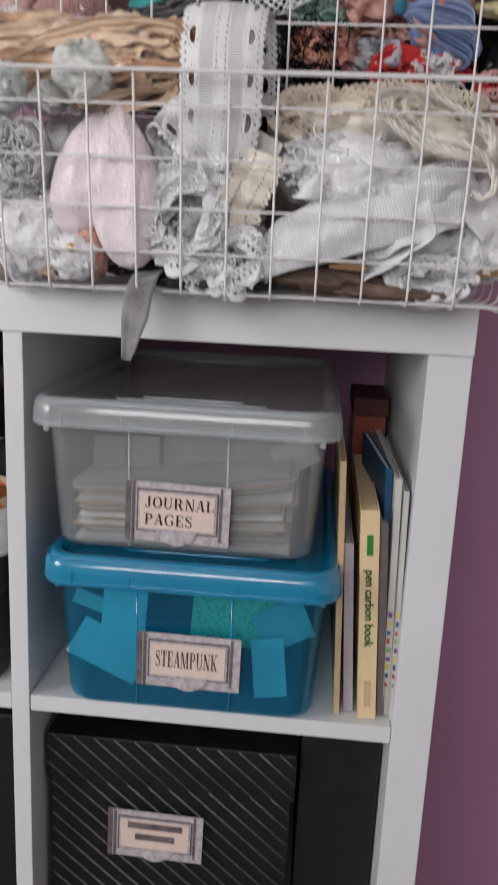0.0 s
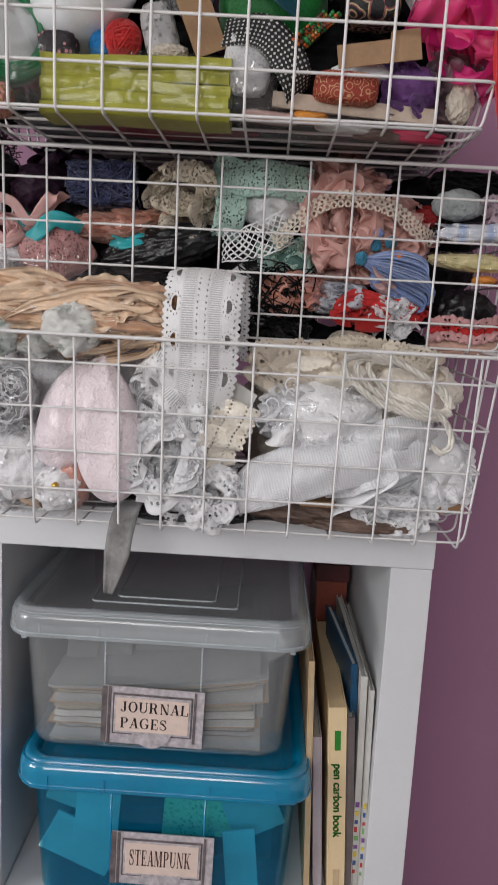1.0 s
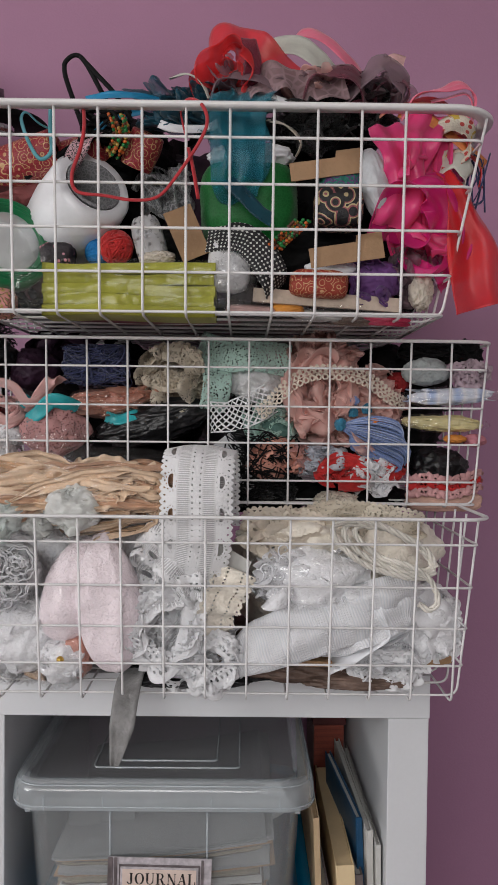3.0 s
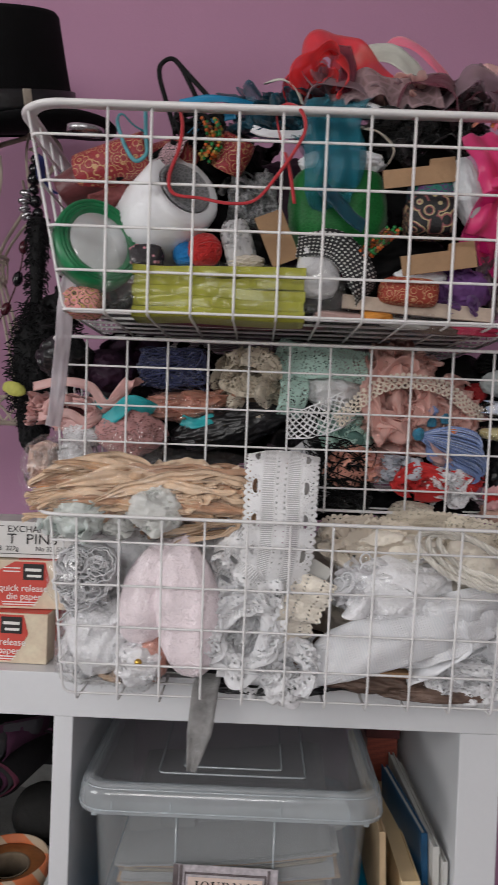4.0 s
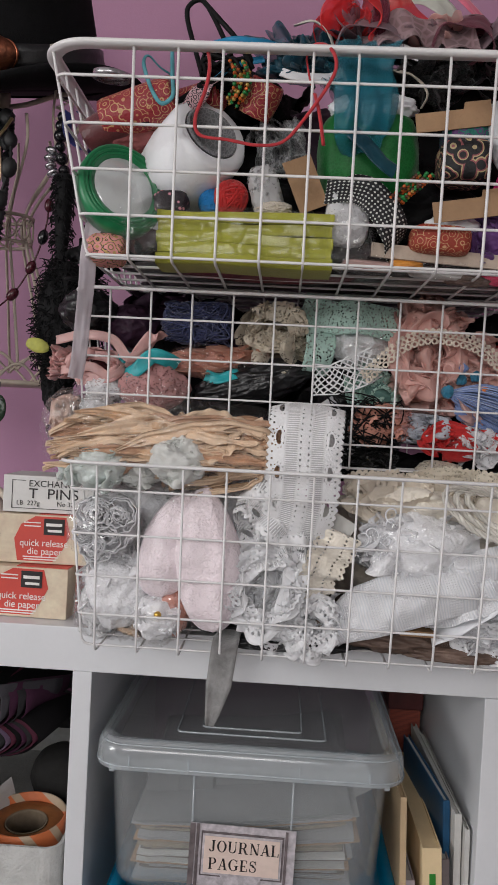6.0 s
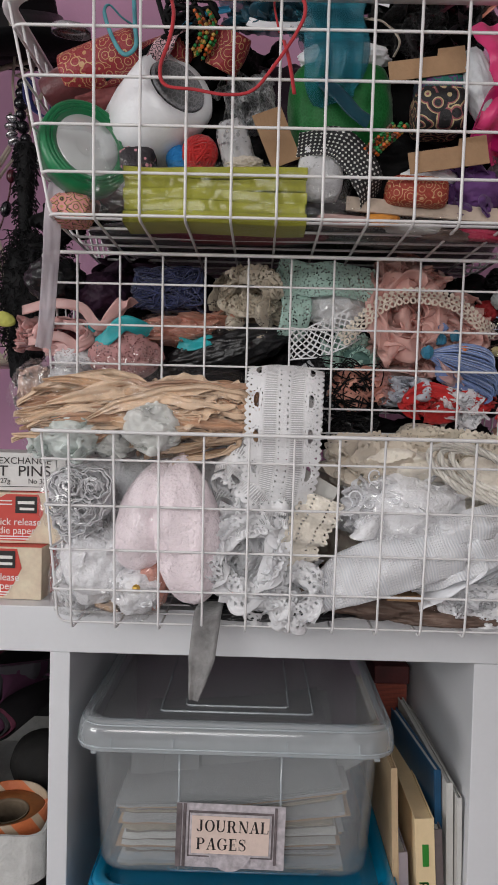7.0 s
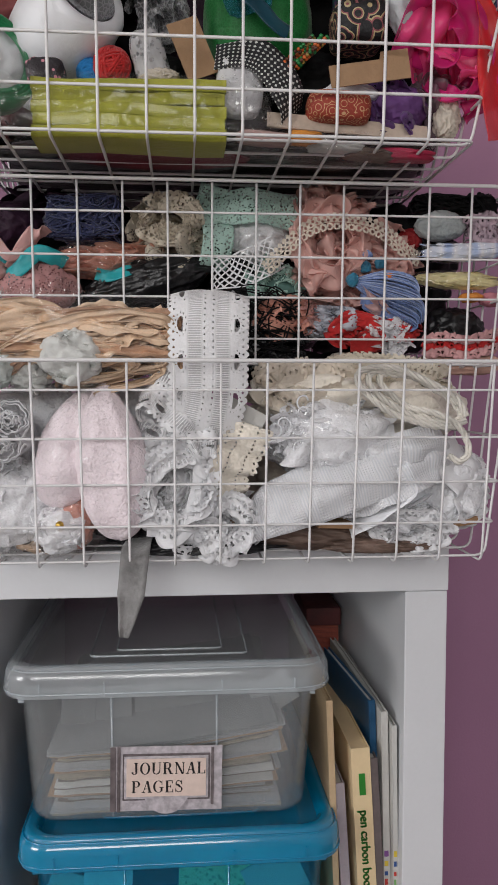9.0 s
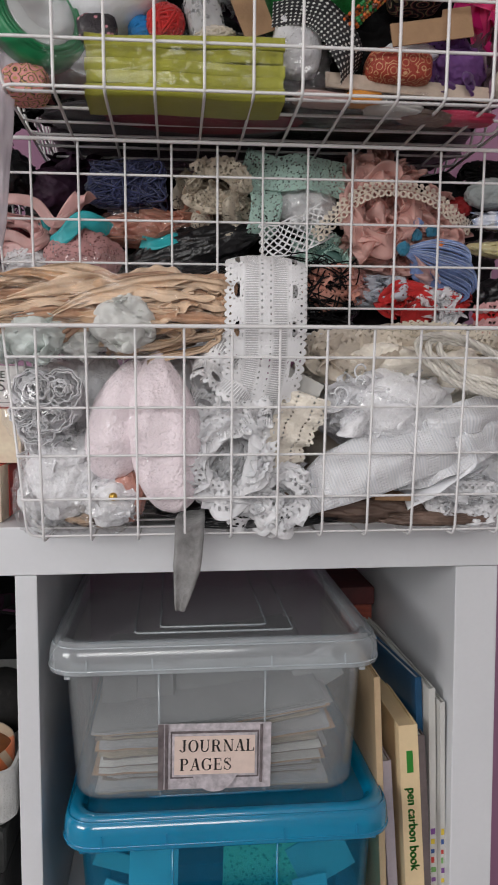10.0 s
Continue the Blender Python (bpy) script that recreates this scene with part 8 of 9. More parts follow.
ribbon_roll((-0.160, 0.622, 1.556), (0, 80, -20), 0.0120, 0.026, GOLDBROC, "rolled red and gold brocade ribbon")
lump("red_fabric", (-0.207, 0.632, 1.528), (0.0377, 0.02, 0.0189), mat("dusky_red_cloth", (0.28, 0.07, 0.07), 0.7), "dusky red fabric under the brocade", seed=284, amp=0.25)
strip("printed_ribbon", [(-0.166, 0.604, 1.53), (-0.156, 0.596, 1.543), (-0.148, 0.596, 1.556), (-0.138, 0.604, 1.566)], 0.014, motif("pink_black_print", (0.62, 0.40, 0.44), (0.02, 0.015, 0.02), 230, 0.3), "pink and black printed ribbon", "ribbon", side=(1, 0.1, 0.5))
tagged(tube("black_stick", [(-0.195, 0.604, 1.531), (-0.148, 0.598, 1.559)], 0.0028, BLACK, sides=8), "thin black stick among the ribbons", "stick")
ribbon_roll((-0.104, 0.612, 1.556), (10, 30, -20), 0.0130, 0.014, GOLDBROC, "red and gold brocade ribbon roll")
lump("red_fabric", (-0.213, 0.632, 1.523), (0.0229, 0.02, 0.0156), mat("wine_cloth", (0.22, 0.05, 0.05), 0.7), "wine red fabric bundle", seed=287, amp=0.25)
lidm = Matrix.Translation((-0.227, 0.63, 1.579)) @ pose(0, 0, 0, 8, 4, 0)
tagged(mesh_object("jar_lid", *lathe([(0.0, 0.002), (0.014, 0.002), (0.0152, 0.001), (0.0152, -0.004), (0.0142, -0.004)], 32, lidm), mat("silver_lid", (0.62, 0.62, 0.64), 0.25, metal=0.9)), "small silver screw lid", "lid")


# ---- on top of the shelf unit, beside the baskets ----
DIERED = mat("red_print", (0.62, 0.07, 0.05), 0.5, var=0.05, bump=0.04)
DIEBEIGE = mat("beige_floral_print", (0.72, 0.63, 0.47), 0.5, var=0.14, scale=45, bump=0.05, col2=(0.62, 0.48, 0.36))
WHITEINK = mat("white_ink", (0.85, 0.83, 0.80), 0.6, var=0.03, bump=0)
WBOX = mat("white_box_card", (0.72, 0.71, 0.69), 0.55, var=0.06, scale=25, bump=0.06)


def paper_box(name, x, y, z, w, d, h, yaw, material, label):
    b = base(name, (x, y, z), label, "box")
    b.rotation_euler = (0, 0, radians(yaw))
    block("carton", 0, w, 0, d, 0, h, material, b, bevel=0.0008)
    return b


def die_paper(x, y, z, w, d, h, yaw):
    b = paper_box("die_paper_box", x, y, z, w, d, h, yaw, DIEBEIGE, "beige carton of die paper with red panel")
    # the red panel with its slanted ends
    bm = bmesh.new()
    shape = [(w * 0.20, h * 0.5), (w * 0.27, h * 0.80), (w * 0.42, h * 0.97), (w * 0.75, h * 0.97), (w * 0.80, h * 0.6), (w * 0.72, h * 0.30), (w * 0.62, h * 0.05), (w * 0.24, h * 0.05)]
    face = bm.faces.new([bm.verts.new((px, -0.0004, pz)) for px, pz in shape])
    ext = bmesh.ops.extrude_face_region(bm, geom=[face])
    for v in ext["geom"]:
        if isinstance(v, bmesh.types.BMVert):
            v.co.y += 0.0007
    part("red_panel", bm, DIERED, b, smooth=False)
    block("red_top", w * 0.45, w - 0.001, 0.002, d - 0.002, h + 0.0001, h + 0.0006, DIERED, b, bevel=0)
    block("red_side", w + 0.0001, w + 0.0006, d * 0.35, d - 0.001, 0.001, h - 0.001, DIERED, b, bevel=0)
    block("logo_panel", w * 0.515, w * 0.735, -0.0012, -0.0002, h * 0.60, h * 0.93, INK, b, bevel=0.0002)
    block("logo_bar", w * 0.54, w * 0.71, -0.0016, -0.0010, h * 0.78, h * 0.84, WHITEINK, b, bevel=0)
    block("logo_bar", w * 0.56, w * 0.71, -0.0016, -0.0010, h * 0.66, h * 0.71, WHITEINK, b, bevel=0)
    text("lettering", "quick release", h * 0.20, WHITEINK, b, pose(w * 0.52, -0.0006, h * 0.42, 90, 0, 0), 0.0001, "CENTER", 0.95)
    text("lettering", "die paper", h * 0.20, WHITEINK, b, pose(w * 0.53, -0.0006, h * 0.25, 90, 0, 0), 0.0001, "CENTER", 0.95)
    for k, (u0, u1, v) in enumerate(((0.30, 0.68, 0.14), (0.31, 0.66, 0.09), (0.30, 0.48, 0.84), (0.30, 0.48, 0.77))):
        block("writing_bar", w * u0, w * u1, -0.0008, -0.0002, h * v - 0.0006, h * v + 0.0004, WHITEINK, b, bevel=0)
    for k in range(5):
        block("writing_bar", w * 0.015, w * 0.045, -0.0005, 0.0001, h * (0.12 + 0.1 * k), h * (0.18 + 0.1 * k), INK, b, bevel=0)
    return b


die_paper(-0.3415, 0.6775, 1.1205, 0.0862, 0.07, 0.0445, -2.5)
die_paper(-0.3265, 0.688, 1.1662, 0.0845, 0.07, 0.0440, 1.5)
tp = paper_box("pin_box", -0.3235, 0.694, 1.2112, 0.084, 0.055, 0.0335, 2.0, WBOX, "white carton of T pins on top of cartons")
text("lettering", "EXCHANGE", 0.0082, INK, tp, pose(0.046, -0.0004, 0.0262, 90, 0, 0), 0.0001, "CENTER", 1.05)
text("lettering", "T  PINS", 0.0132, INK, tp, pose(0.046, -0.0004, 0.0170, 90, 0, 0), 0.0001, "CENTER", 1.1)
text("lettering", "LB  227g", 0.0060, INK, tp, pose(0.023, -0.0004, 0.0085, 90, 0, 0), 0.0001, "CENTER", 1.0)
text("lettering", "No 32  51m", 0.0060, INK, tp, pose(0.064, -0.0004, 0.0085, 90, 0, 0), 0.0001, "CENTER", 1.0)
for q in ((0.008, 0.0085, 0.004, 0.029), (0.008, 0.020, 0.0287, 0.0292), (0.008, 0.076, 0.0035, 0.004)):
    block("printed_line", q[0], q[1], -0.0005, 0.0001, q[2], q[3], INK, tp, bevel=0)

# wooden word sign
WOODWHITE = mat("painted_white_wood", (0.74, 0.72, 0.68), 0.6, var=0.06, scale=40, bump=0.15)
sg = base("word_sign", (0, 0, 0), "white painted wooden word sign on a base", "sign")
block("sign_base", -0.47, -0.345, 0.700, 0.722, 1.1205, 1.1470, WOODWHITE, sg, bevel=0.0015)
text("letter", "e", 0.080, WOODWHITE, sg, pose(-0.3695, 0.714, 1.1690, 90, 0, 0), 0.007, "CENTER", 1.15, 0.0009)
text("letter", "m", 0.080, WOODWHITE, sg, pose(-0.4260, 0.714, 1.1690, 90, 0, 0), 0.007, "CENTER", 1.15, 0.0009)
text("lettering", "Laughter", 0.014, mat("grey_script", (0.60, 0.58, 0.56), 0.6, bump=0), sg, pose(-0.384, 0.6996, 1.1335, 90, 0, 0) @ Matrix.Shear("XZ", 4, (0.0, 0.0)), 0.0002, "CENTER", 1.0)

# ---- jewellery stand: a cream wire bodice on a pole with curved feet ----
IVORYMETAL = mat("cream_painted_metal", (0.58, 0.50, 0.41), 0.5, var=0.1, scale=60, bump=0.15)
JX, JY = -0.417, 0.905
js = base("jewellery_stand", (JX, JY, 1.1205), "cream metal bodice-shaped jewellery stand with curved feet", "jewellery stand")


def jt(name, pts, r, closed=False, steps=6):
    return tube(name, spline(pts, steps, closed), r, IVORYMETAL, js, sides=8, closed=closed)


jt("pole", [(0, 0, 0.085), (0, 0, 0.15), (0, 0, 0.212)], 0.0072)
for a in (-60, 60, 180):
    c, s = math.cos(radians(a - 90)), math.sin(radians(a - 90))
    jt("foot", [(0, 0, 0.090), (0.022 * c, 0.022 * s, 0.088), (0.050 * c, 0.050 * s, 0.062), (0.060 * c, 0.060 * s, 0.020), (0.063 * c, 0.063 * s, 0.004)], 0.0042)
RB, RW = 0.080, 0.036


def ring_at(r, z, n=24):
    return [(r * math.cos(2 * math.pi * k / n), 0.75 * r * math.sin(2 * math.pi * k / n), z) for k in range(n)]


jt("hem_ring", ring_at(RB, 0.213), 0.0028, True, 2)
mesh_object("hem_plate", *lathe([(0.0, 0.2105), (RB - 0.001, 0.2105), (RB - 0.001, 0.2125), (0.0, 0.2125)], 32, Matrix.Diagonal((1, 0.75, 1, 1))), IVORYMETAL, js)
for k in range(10):
    for row, (r0, z0, hh) in enumerate(((RB, 0.214, 0.020), (RB * 0.97, 0.228, 0.018))):
        a0 = 2 * math.pi * (k + 0.5 * row) / 10
        pts = []
        for j in range(7):
            a = a0 + 2 * math.pi / 10 * j / 6
            pts.append((r0 * math.cos(a), 0.75 * r0 * math.sin(a), z0 + hh * math.sin(math.pi * j / 6)))
        jt("scallop", pts, 0.0016, steps=3)
for k in range(10):
    a = 2 * math.pi * (k + 0.5) / 10
    c, s = math.cos(a), 0.75 * math.sin(a)
    jt("upright", [(RB * 0.97 * c, RB * 0.97 * s, 0.236), (RB * 0.72 * c, RB * 0.72 * s, 0.31), (RW * c, RW * s, 0.385), (RW * 1.15 * c, RW * 1.15 * s, 0.42), (RB * 0.95 * c, RB * 0.95 * s, 0.475), (RB * 0.9 * c, RB * 0.9 * s, 0.51)], 0.0018)
jt("waist_ring", ring_at(RW + 0.002, 0.375), 0.002, True, 2)
jt("waist_ring", ring_at(RW + 0.004, 0.405), 0.002, True, 2)
for k in range(12):
    a = 2 * math.pi * k / 12
    pts = [((RW + 0.004) * math.cos(a + 0.26 * math.cos(t * 0.9)), 0.75 * (RW + 0.004) * math.sin(a + 0.26 * math.cos(t * 0.9)), 0.39 + 0.012 * math.sin(t * 0.9)) for t in range(7)]
    jt("scroll", pts, 0.0012, True, 3)
jt("shoulder", [(-0.062, 0, 0.505), (-0.09, 0, 0.525), (-0.07, 0, 0.545), (-0.02, 0, 0.535), (0.02, 0, 0.535), (0.075, 0, 0.55), (0.098, 0, 0.535), (0.085, 0, 0.505), (0.066, -0.01, 0.49)], 0.003)
jt("neck", [(0, 0, 0.50), (0, 0, 0.55)], 0.008)
for sx in (1,):
    for k in range(5):
        z = 0.535 - 0.012 * k
        jt("lattice", [(0.071, -0.03, z), (0.084, -0.03, z - 0.006), (0.071, -0.03, z - 0.012)], 0.0012, steps=2)
    jt("strap", [(0.070, -0.03, 0.545), (0.068, -0.03, 0.51), (0.074, -0.03, 0.472)], 0.0015)
    jt("strap", [(0.092, -0.03, 0.553), (0.087, -0.03, 0.51), (0.078, -0.03, 0.472)], 0.0015)

# ---- black top hat with goggles on the stand ----
FELT = mat("black_wool_felt", (0.004, 0.004, 0.005), 0.9, var=0.3, scale=60, bump=0.3, fine=600, spec=0.2)
SATINBAND = mat("black_satin_band", (0.010, 0.010, 0.012), 0.4, var=0.2, scale=60, bump=0.2)
COPPER = mat("aged_copper", (0.27, 0.085, 0.04), 0.38, metal=0.75, var=0.35, scale=70, bump=0.3, col2=(0.05, 0.02, 0.015))
COPPERRIM = mat("bright_copper_rim", (0.60, 0.20, 0.10), 0.32, metal=0.8, var=0.2, scale=60, bump=0.1)
GOLD = mat("antique_gold", (0.36, 0.24, 0.10), 0.35, metal=0.85, var=0.35, scale=120, bump=0.4)
PALEGOLD = mat("pale_gold", (0.72, 0.60, 0.34), 0.4, metal=0.6, var=0.15, scale=90, bump=0.2)
HX, HY, HZ = (-0.384, 0.905, 1.669)
hat = base("top_hat", (HX, HY, HZ), "black felt top hat with goggles, on a stand", "hat")
hat.scale = (1.06, 1.06, 1.06)
hat.rotation_euler = (pose(0, 0, 0, 0, -4, 0) @ pose(0, 0, 0, 19, 0, 0) @ pose(0, 0, 0, 0, 0, -50)).to_euler()


def hat_ring(a, b, z, n=48, curl=0.0, dip=0.0):
    out = []
    for k in range(n):
        t = 2 * math.pi * k / n
        c, s = math.cos(t), math.sin(t)
        out.append((a * c, b * s, z + curl * c * c - dip * s * s))
    return out


loft("brim", [hat_ring(0.066, 0.078, 0.000), hat_ring(0.09, 0.102, -0.002, curl=0.004, dip=0.003), hat_ring(0.114, 0.122, -0.002, curl=0.016, dip=0.006), hat_ring(0.117, 0.125, 0.002, curl=0.018, dip=0.006),
              hat_ring(0.114, 0.122, 0.006, curl=0.016, dip=0.006), hat_ring(0.09, 0.102, 0.004, curl=0.004, dip=0.003), hat_ring(0.064, 0.076, 0.007)], FELT, hat, False, False, True)
loft("crown", [hat_ring(0.068, 0.080, 0.002), hat_ring(0.0675, 0.0795, 0.03), hat_ring(0.064, 0.076, 0.08), hat_ring(0.0625, 0.074, 0.116), hat_ring(0.060, 0.071, 0.1205), hat_ring(0.050, 0.061, 0.121)], FELT, hat, True, True, True)
loft("hat_band", [hat_ring(0.0685, 0.0805, 0.008), hat_ring(0.0698, 0.0818, 0.009), hat_ring(0.0692, 0.0812, 0.032), hat_ring(0.068, 0.0800, 0.033)], SATINBAND, hat, False, False, True)


def hat_at(deg, r, z):
    """A place on the crown, deg from the front towards the wearer's left."""
    a = radians(-90 + deg)
    return Vector((r * 0.068 * math.cos(a), r * 0.080 * math.sin(a), z)), math.degrees(a)


LENS = mat("dark_lens", (0.012, 0.013, 0.016), 0.5, var=0.05, bump=0, spec=0.3)
for deg in (-26, 28):
    p, a = hat_at(deg, 0.93, 0.0325)
    a += -deg * 0.62
    m = Matrix.Translation(p) @ pose(0, 0, 0, 0, 0, a) @ pose(0, 0, 0, 0, 90, 0)
    sgn = 1 if deg > 0 else -1
    rings = []
    for h, r, wide, shift in ((-0.014, 0.013, 1.8, 0.026), (-0.004, 0.021, 1.45, 0.016), (0.006, 0.0260, 1.22, 0.007), (0.017, 0.0258, 1.08, 0.002), (0.027, 0.0245, 1.0, 0.0)):
        rings.append([tuple(m @ Vector((r * math.cos(2 * math.pi * j / 36), sgn * shift + r * wide * math.sin(2 * math.pi * j / 36), h))) for j in range(36)])
    cup = loft("goggle_cup", rings, COPPER, hat, False, False, True)
    cup["label"] = "embossed copper goggle cup"
    mesh_object("rim", *lathe([(0.0215, 0.0255), (0.0246, 0.0255), (0.0256, 0.0275), (0.0246, 0.0302), (0.0220, 0.0302), (0.0212, 0.028), (0.0215, 0.0255)], 40, m), COPPERRIM, cup)
    mesh_object("lens", *lathe([(0.0, 0.0285), (0.012, 0.0282), (0.0216, 0.027), (0.0216, 0.025), (0.0, 0.025)], 36, m), LENS, cup)
    # raised edge along the leather side and scrolls on the cup
    for q in (0, 2):
        line = [tuple(Vector(rings[q][j]).lerp(Vector(rings[q + 1][j]), 0.15)) for j in range(36)]
        tube("edge_piping", line, 0.0010, COPPERRIM if q == 0 else COPPER, cup, sides=5, closed=True)
    for j in range(5, 34, 7):
        pts = []
        for i in range(9):
            u, ph = 0.15 + 0.7 * i / 8, i * 0.9
            r0, r1 = Vector(rings[2][(j + int(2 * math.sin(ph)) + 36) % 36]), Vector(rings[3][(j + int(2 * math.sin(ph)) + 36) % 36])
            pts.append(tuple(r0.lerp(r1, u)))
        tube("scroll", spline(pts, 3), 0.0009, COPPER, cup, sides=5)
strap = []
for k in range(15):
    p, a = hat_at(46 + k * 9, 1.03, 0.030)
    strap.append(tuple(p))
strip("goggle_strap", strap, 0.024, SATINBAND, "", "", hat, side=(0, 0, 1), steps=3, across=3, thick=0.002)
p, a = hat_at(88, 1.07, 0.031)
bk = block("buckle", -0.0012, 0.0012, -0.0045, 0.0045, -0.011, 0.011, mat("cream_buckle", (0.50, 0.44, 0.36), 0.5), hat, "cream plastic buckle", 0.001, Matrix.Translation(p) @ pose(0, 0, 0, 0, 0, a))
# gilt brooch and chain between the goggles
p, a = hat_at(13, 1.12, 0.092)
a += 26
bm_ = Matrix.Translation(p) @ pose(0, 0, 0, 0, 0, a) @ pose(0, 0, 0, 0, 90, 0)
br = mesh_object("brooch", *lathe([(0.006, 0.001), (0.0085, 0.003), (0.0135, 0.004), (0.0145, 0.002), (0.0135, 0.0), (0.006, 0.0)], 32, bm_ @ Matrix.Diagonal((1.30, 0.98, 1, 1))), PALEGOLD, hat, "oval gilt filigree brooch")
mesh_object("pearl", *lathe([(0.0, 0.007), (0.0028, 0.0062), (0.0043, 0.003), (0.0045, 0.0)], 24, bm_), mat("silver_pearl", (0.55, 0.56, 0.58), 0.25, metal=0.6), br)
for k in range(12):
    t = 2 * math.pi * k / 12
    lump("bead", bm_ @ Vector((0.0090 * math.cos(t) * 1.3, 0.0080 * math.sin(t), 0.003)), (0.0013,) * 3, GOLD, parent=br, sub=1, amp=0)
for k in range(44):
    t = random.Random(k).uniform(0, 6.28)
    rr = random.Random(k + 50).uniform(0.014, 0.021)
    q = bm_ @ Vector((rr * 1.5 * math.cos(t), rr * 0.9 * math.sin(t), -0.001))
    lump("filigree_leaf", q, (0.0026, 0.0022, 0.0034), GOLD, parent=br, seed=k, sub=2, amp=0.35, freq=3)
for k in range(9):
    pts = [tuple(hat_at(1 + 2.4 * k, 1.10 + 0.035 * j, 0.078 - 0.017 * j - 0.0006 * ((k * 5) % 7))[0]) for j in range(4)]
    tube("chain", spline(pts, 6), 0.0008, GOLD if k % 3 else COPPERRIM, hat, sides=5)

# ---- necklaces hung on the stand ----
JET = mat("jet_black_bead", (0.008, 0.008, 0.010), 0.18, var=0.1, bump=0)
MATTBLACK = mat("matt_black_bead", (0.02, 0.02, 0.022), 0.6, var=0.2, bump=0.15)
SILVER = mat("silver_metal", (0.20, 0.20, 0.21), 0.35, metal=0.9, var=0.15, scale=90, bump=0.1)
BURGUNDY = mat("burgundy_bead", (0.07, 0.010, 0.018), 0.25, var=0.2, bump=0.05)
BRASS = mat("pale_brass", (0.62, 0.48, 0.26), 0.3, metal=0.85, var=0.1)


def necklace(points, r, mats, label, squash=1.0, gap=2.1, seed=1):
    return beads("necklace", points, r, mats, label, "necklace", None, gap, seed, squash)


necklace([(-0.423, 0.86, 1.633), (-0.443, 0.835, 1.615), (-0.458, 0.825, 1.587), (-0.463, 0.822, 1.558), (-0.464, 0.822, 1.533), (-0.458, 0.822, 1.501), (-0.451, 0.822, 1.471)], 0.0056, [JET], "black round bead necklace on the stand", 1.0, 2.0, 1)
necklace([(-0.43, 0.855, 1.628), (-0.443, 0.822, 1.562), (-0.448, 0.82, 1.489), (-0.45, 0.818, 1.417), (-0.455, 0.818, 1.362), (-0.445, 0.818, 1.317), (-0.426, 0.818, 1.315)], 0.0046, [MATTBLACK, JET], "long black necklace of oval beads", 1.8, 2.3, 2)
necklace([(-0.395, 0.855, 1.629), (-0.377, 0.824, 1.571), (-0.385, 0.82, 1.528), (-0.395, 0.818, 1.479), (-0.4, 0.818, 1.449), (-0.409, 0.816, 1.406), (-0.418, 0.816, 1.385), (-0.427, 0.816, 1.345), (-0.441, 0.816, 1.317)], 0.0082, [MATTBLACK], "long black necklace of flat disc beads", 1.35, 3.3, 3)
necklace([(-0.415, 0.856, 1.632), (-0.412, 0.822, 1.557), (-0.417, 0.82, 1.491), (-0.425, 0.818, 1.424), (-0.435, 0.817, 1.369), (-0.442, 0.817, 1.326)], 0.0030, [JET], "black faceted bead necklace", 0.8, 2.0, 4)
necklace([(-0.405, 0.856, 1.632), (-0.399, 0.823, 1.564), (-0.406, 0.821, 1.503), (-0.414, 0.819, 1.436), (-0.425, 0.818, 1.375), (-0.436, 0.818, 1.323)], 0.0028, [JET, MATTBLACK], "black small bead necklace", 0.8, 2.0, 5)
necklace([(-0.434, 0.857, 1.629), (-0.427, 0.824, 1.563), (-0.428, 0.822, 1.509), (-0.432, 0.82, 1.448), (-0.439, 0.819, 1.387), (-0.444, 0.819, 1.338)], 0.0032, [JET, MATTBLACK], "black small bead necklace", 0.8, 2.0, 6)
necklace([(-0.432, 0.824, 1.563), (-0.444, 0.822, 1.508), (-0.454, 0.82, 1.447), (-0.46, 0.819, 1.398), (-0.466, 0.819, 1.343)], 0.0042, [JET, MATTBLACK, SILVER], "black and silver bead necklace", 1.1, 2.1, 7)
necklace([(-0.425, 0.857, 1.63), (-0.407, 0.825, 1.546), (-0.413, 0.823, 1.473), (-0.422, 0.822, 1.4), (-0.432, 0.821, 1.345)], 0.0035, [MATTBLACK], "matt black bead necklace", 1.2, 2.0, 8)
necklace([(-0.402, 0.857, 1.629), (-0.382, 0.826, 1.559), (-0.388, 0.824, 1.498), (-0.399, 0.823, 1.444), (-0.404, 0.822, 1.401), (-0.413, 0.82, 1.358), (-0.424, 0.82, 1.318)], 0.0044, [MATTBLACK, JET], "black necklace of long beads", 2.2, 2.2, 9)
necklace([(-0.469, 0.82, 1.343), (-0.457, 0.818, 1.316), (-0.441, 0.817, 1.305), (-0.422, 0.817, 1.312), (-0.411, 0.818, 1.331)], 0.0058, [MATTBLACK, JET], "black necklace bottom of chunky beads", 1.3, 2.0, 10)
necklace([(-0.332, 0.83, 1.586), (-0.335, 0.826, 1.567), (-0.326, 0.824, 1.548), (-0.314, 0.824, 1.537), (-0.301, 0.826, 1.533)], 0.0072, [mat("bright_silver", (0.62, 0.62, 0.64), 0.25, metal=0.95)], "silver disc bead bracelet on the stand", 0.55, 2.1, 11)
necklace([(-0.338, 0.84, 1.531), (-0.34, 0.838, 1.503), (-0.35, 0.836, 1.466), (-0.369, 0.834, 1.431), (-0.389, 0.832, 1.41), (-0.402, 0.832, 1.391)], 0.0056, [BURGUNDY, BURGUNDY, JET], "burgundy and black bead necklace, widely spaced", 1.5, 4.2, 12)
necklace([(-0.33, 0.85, 1.629), (-0.328, 0.835, 1.593), (-0.322, 0.832, 1.563), (-0.315, 0.834, 1.545)], 0.0066, [JET], "black round bead strand on the stand", 1.0, 2.0, 13)
rnd = random.Random(17)
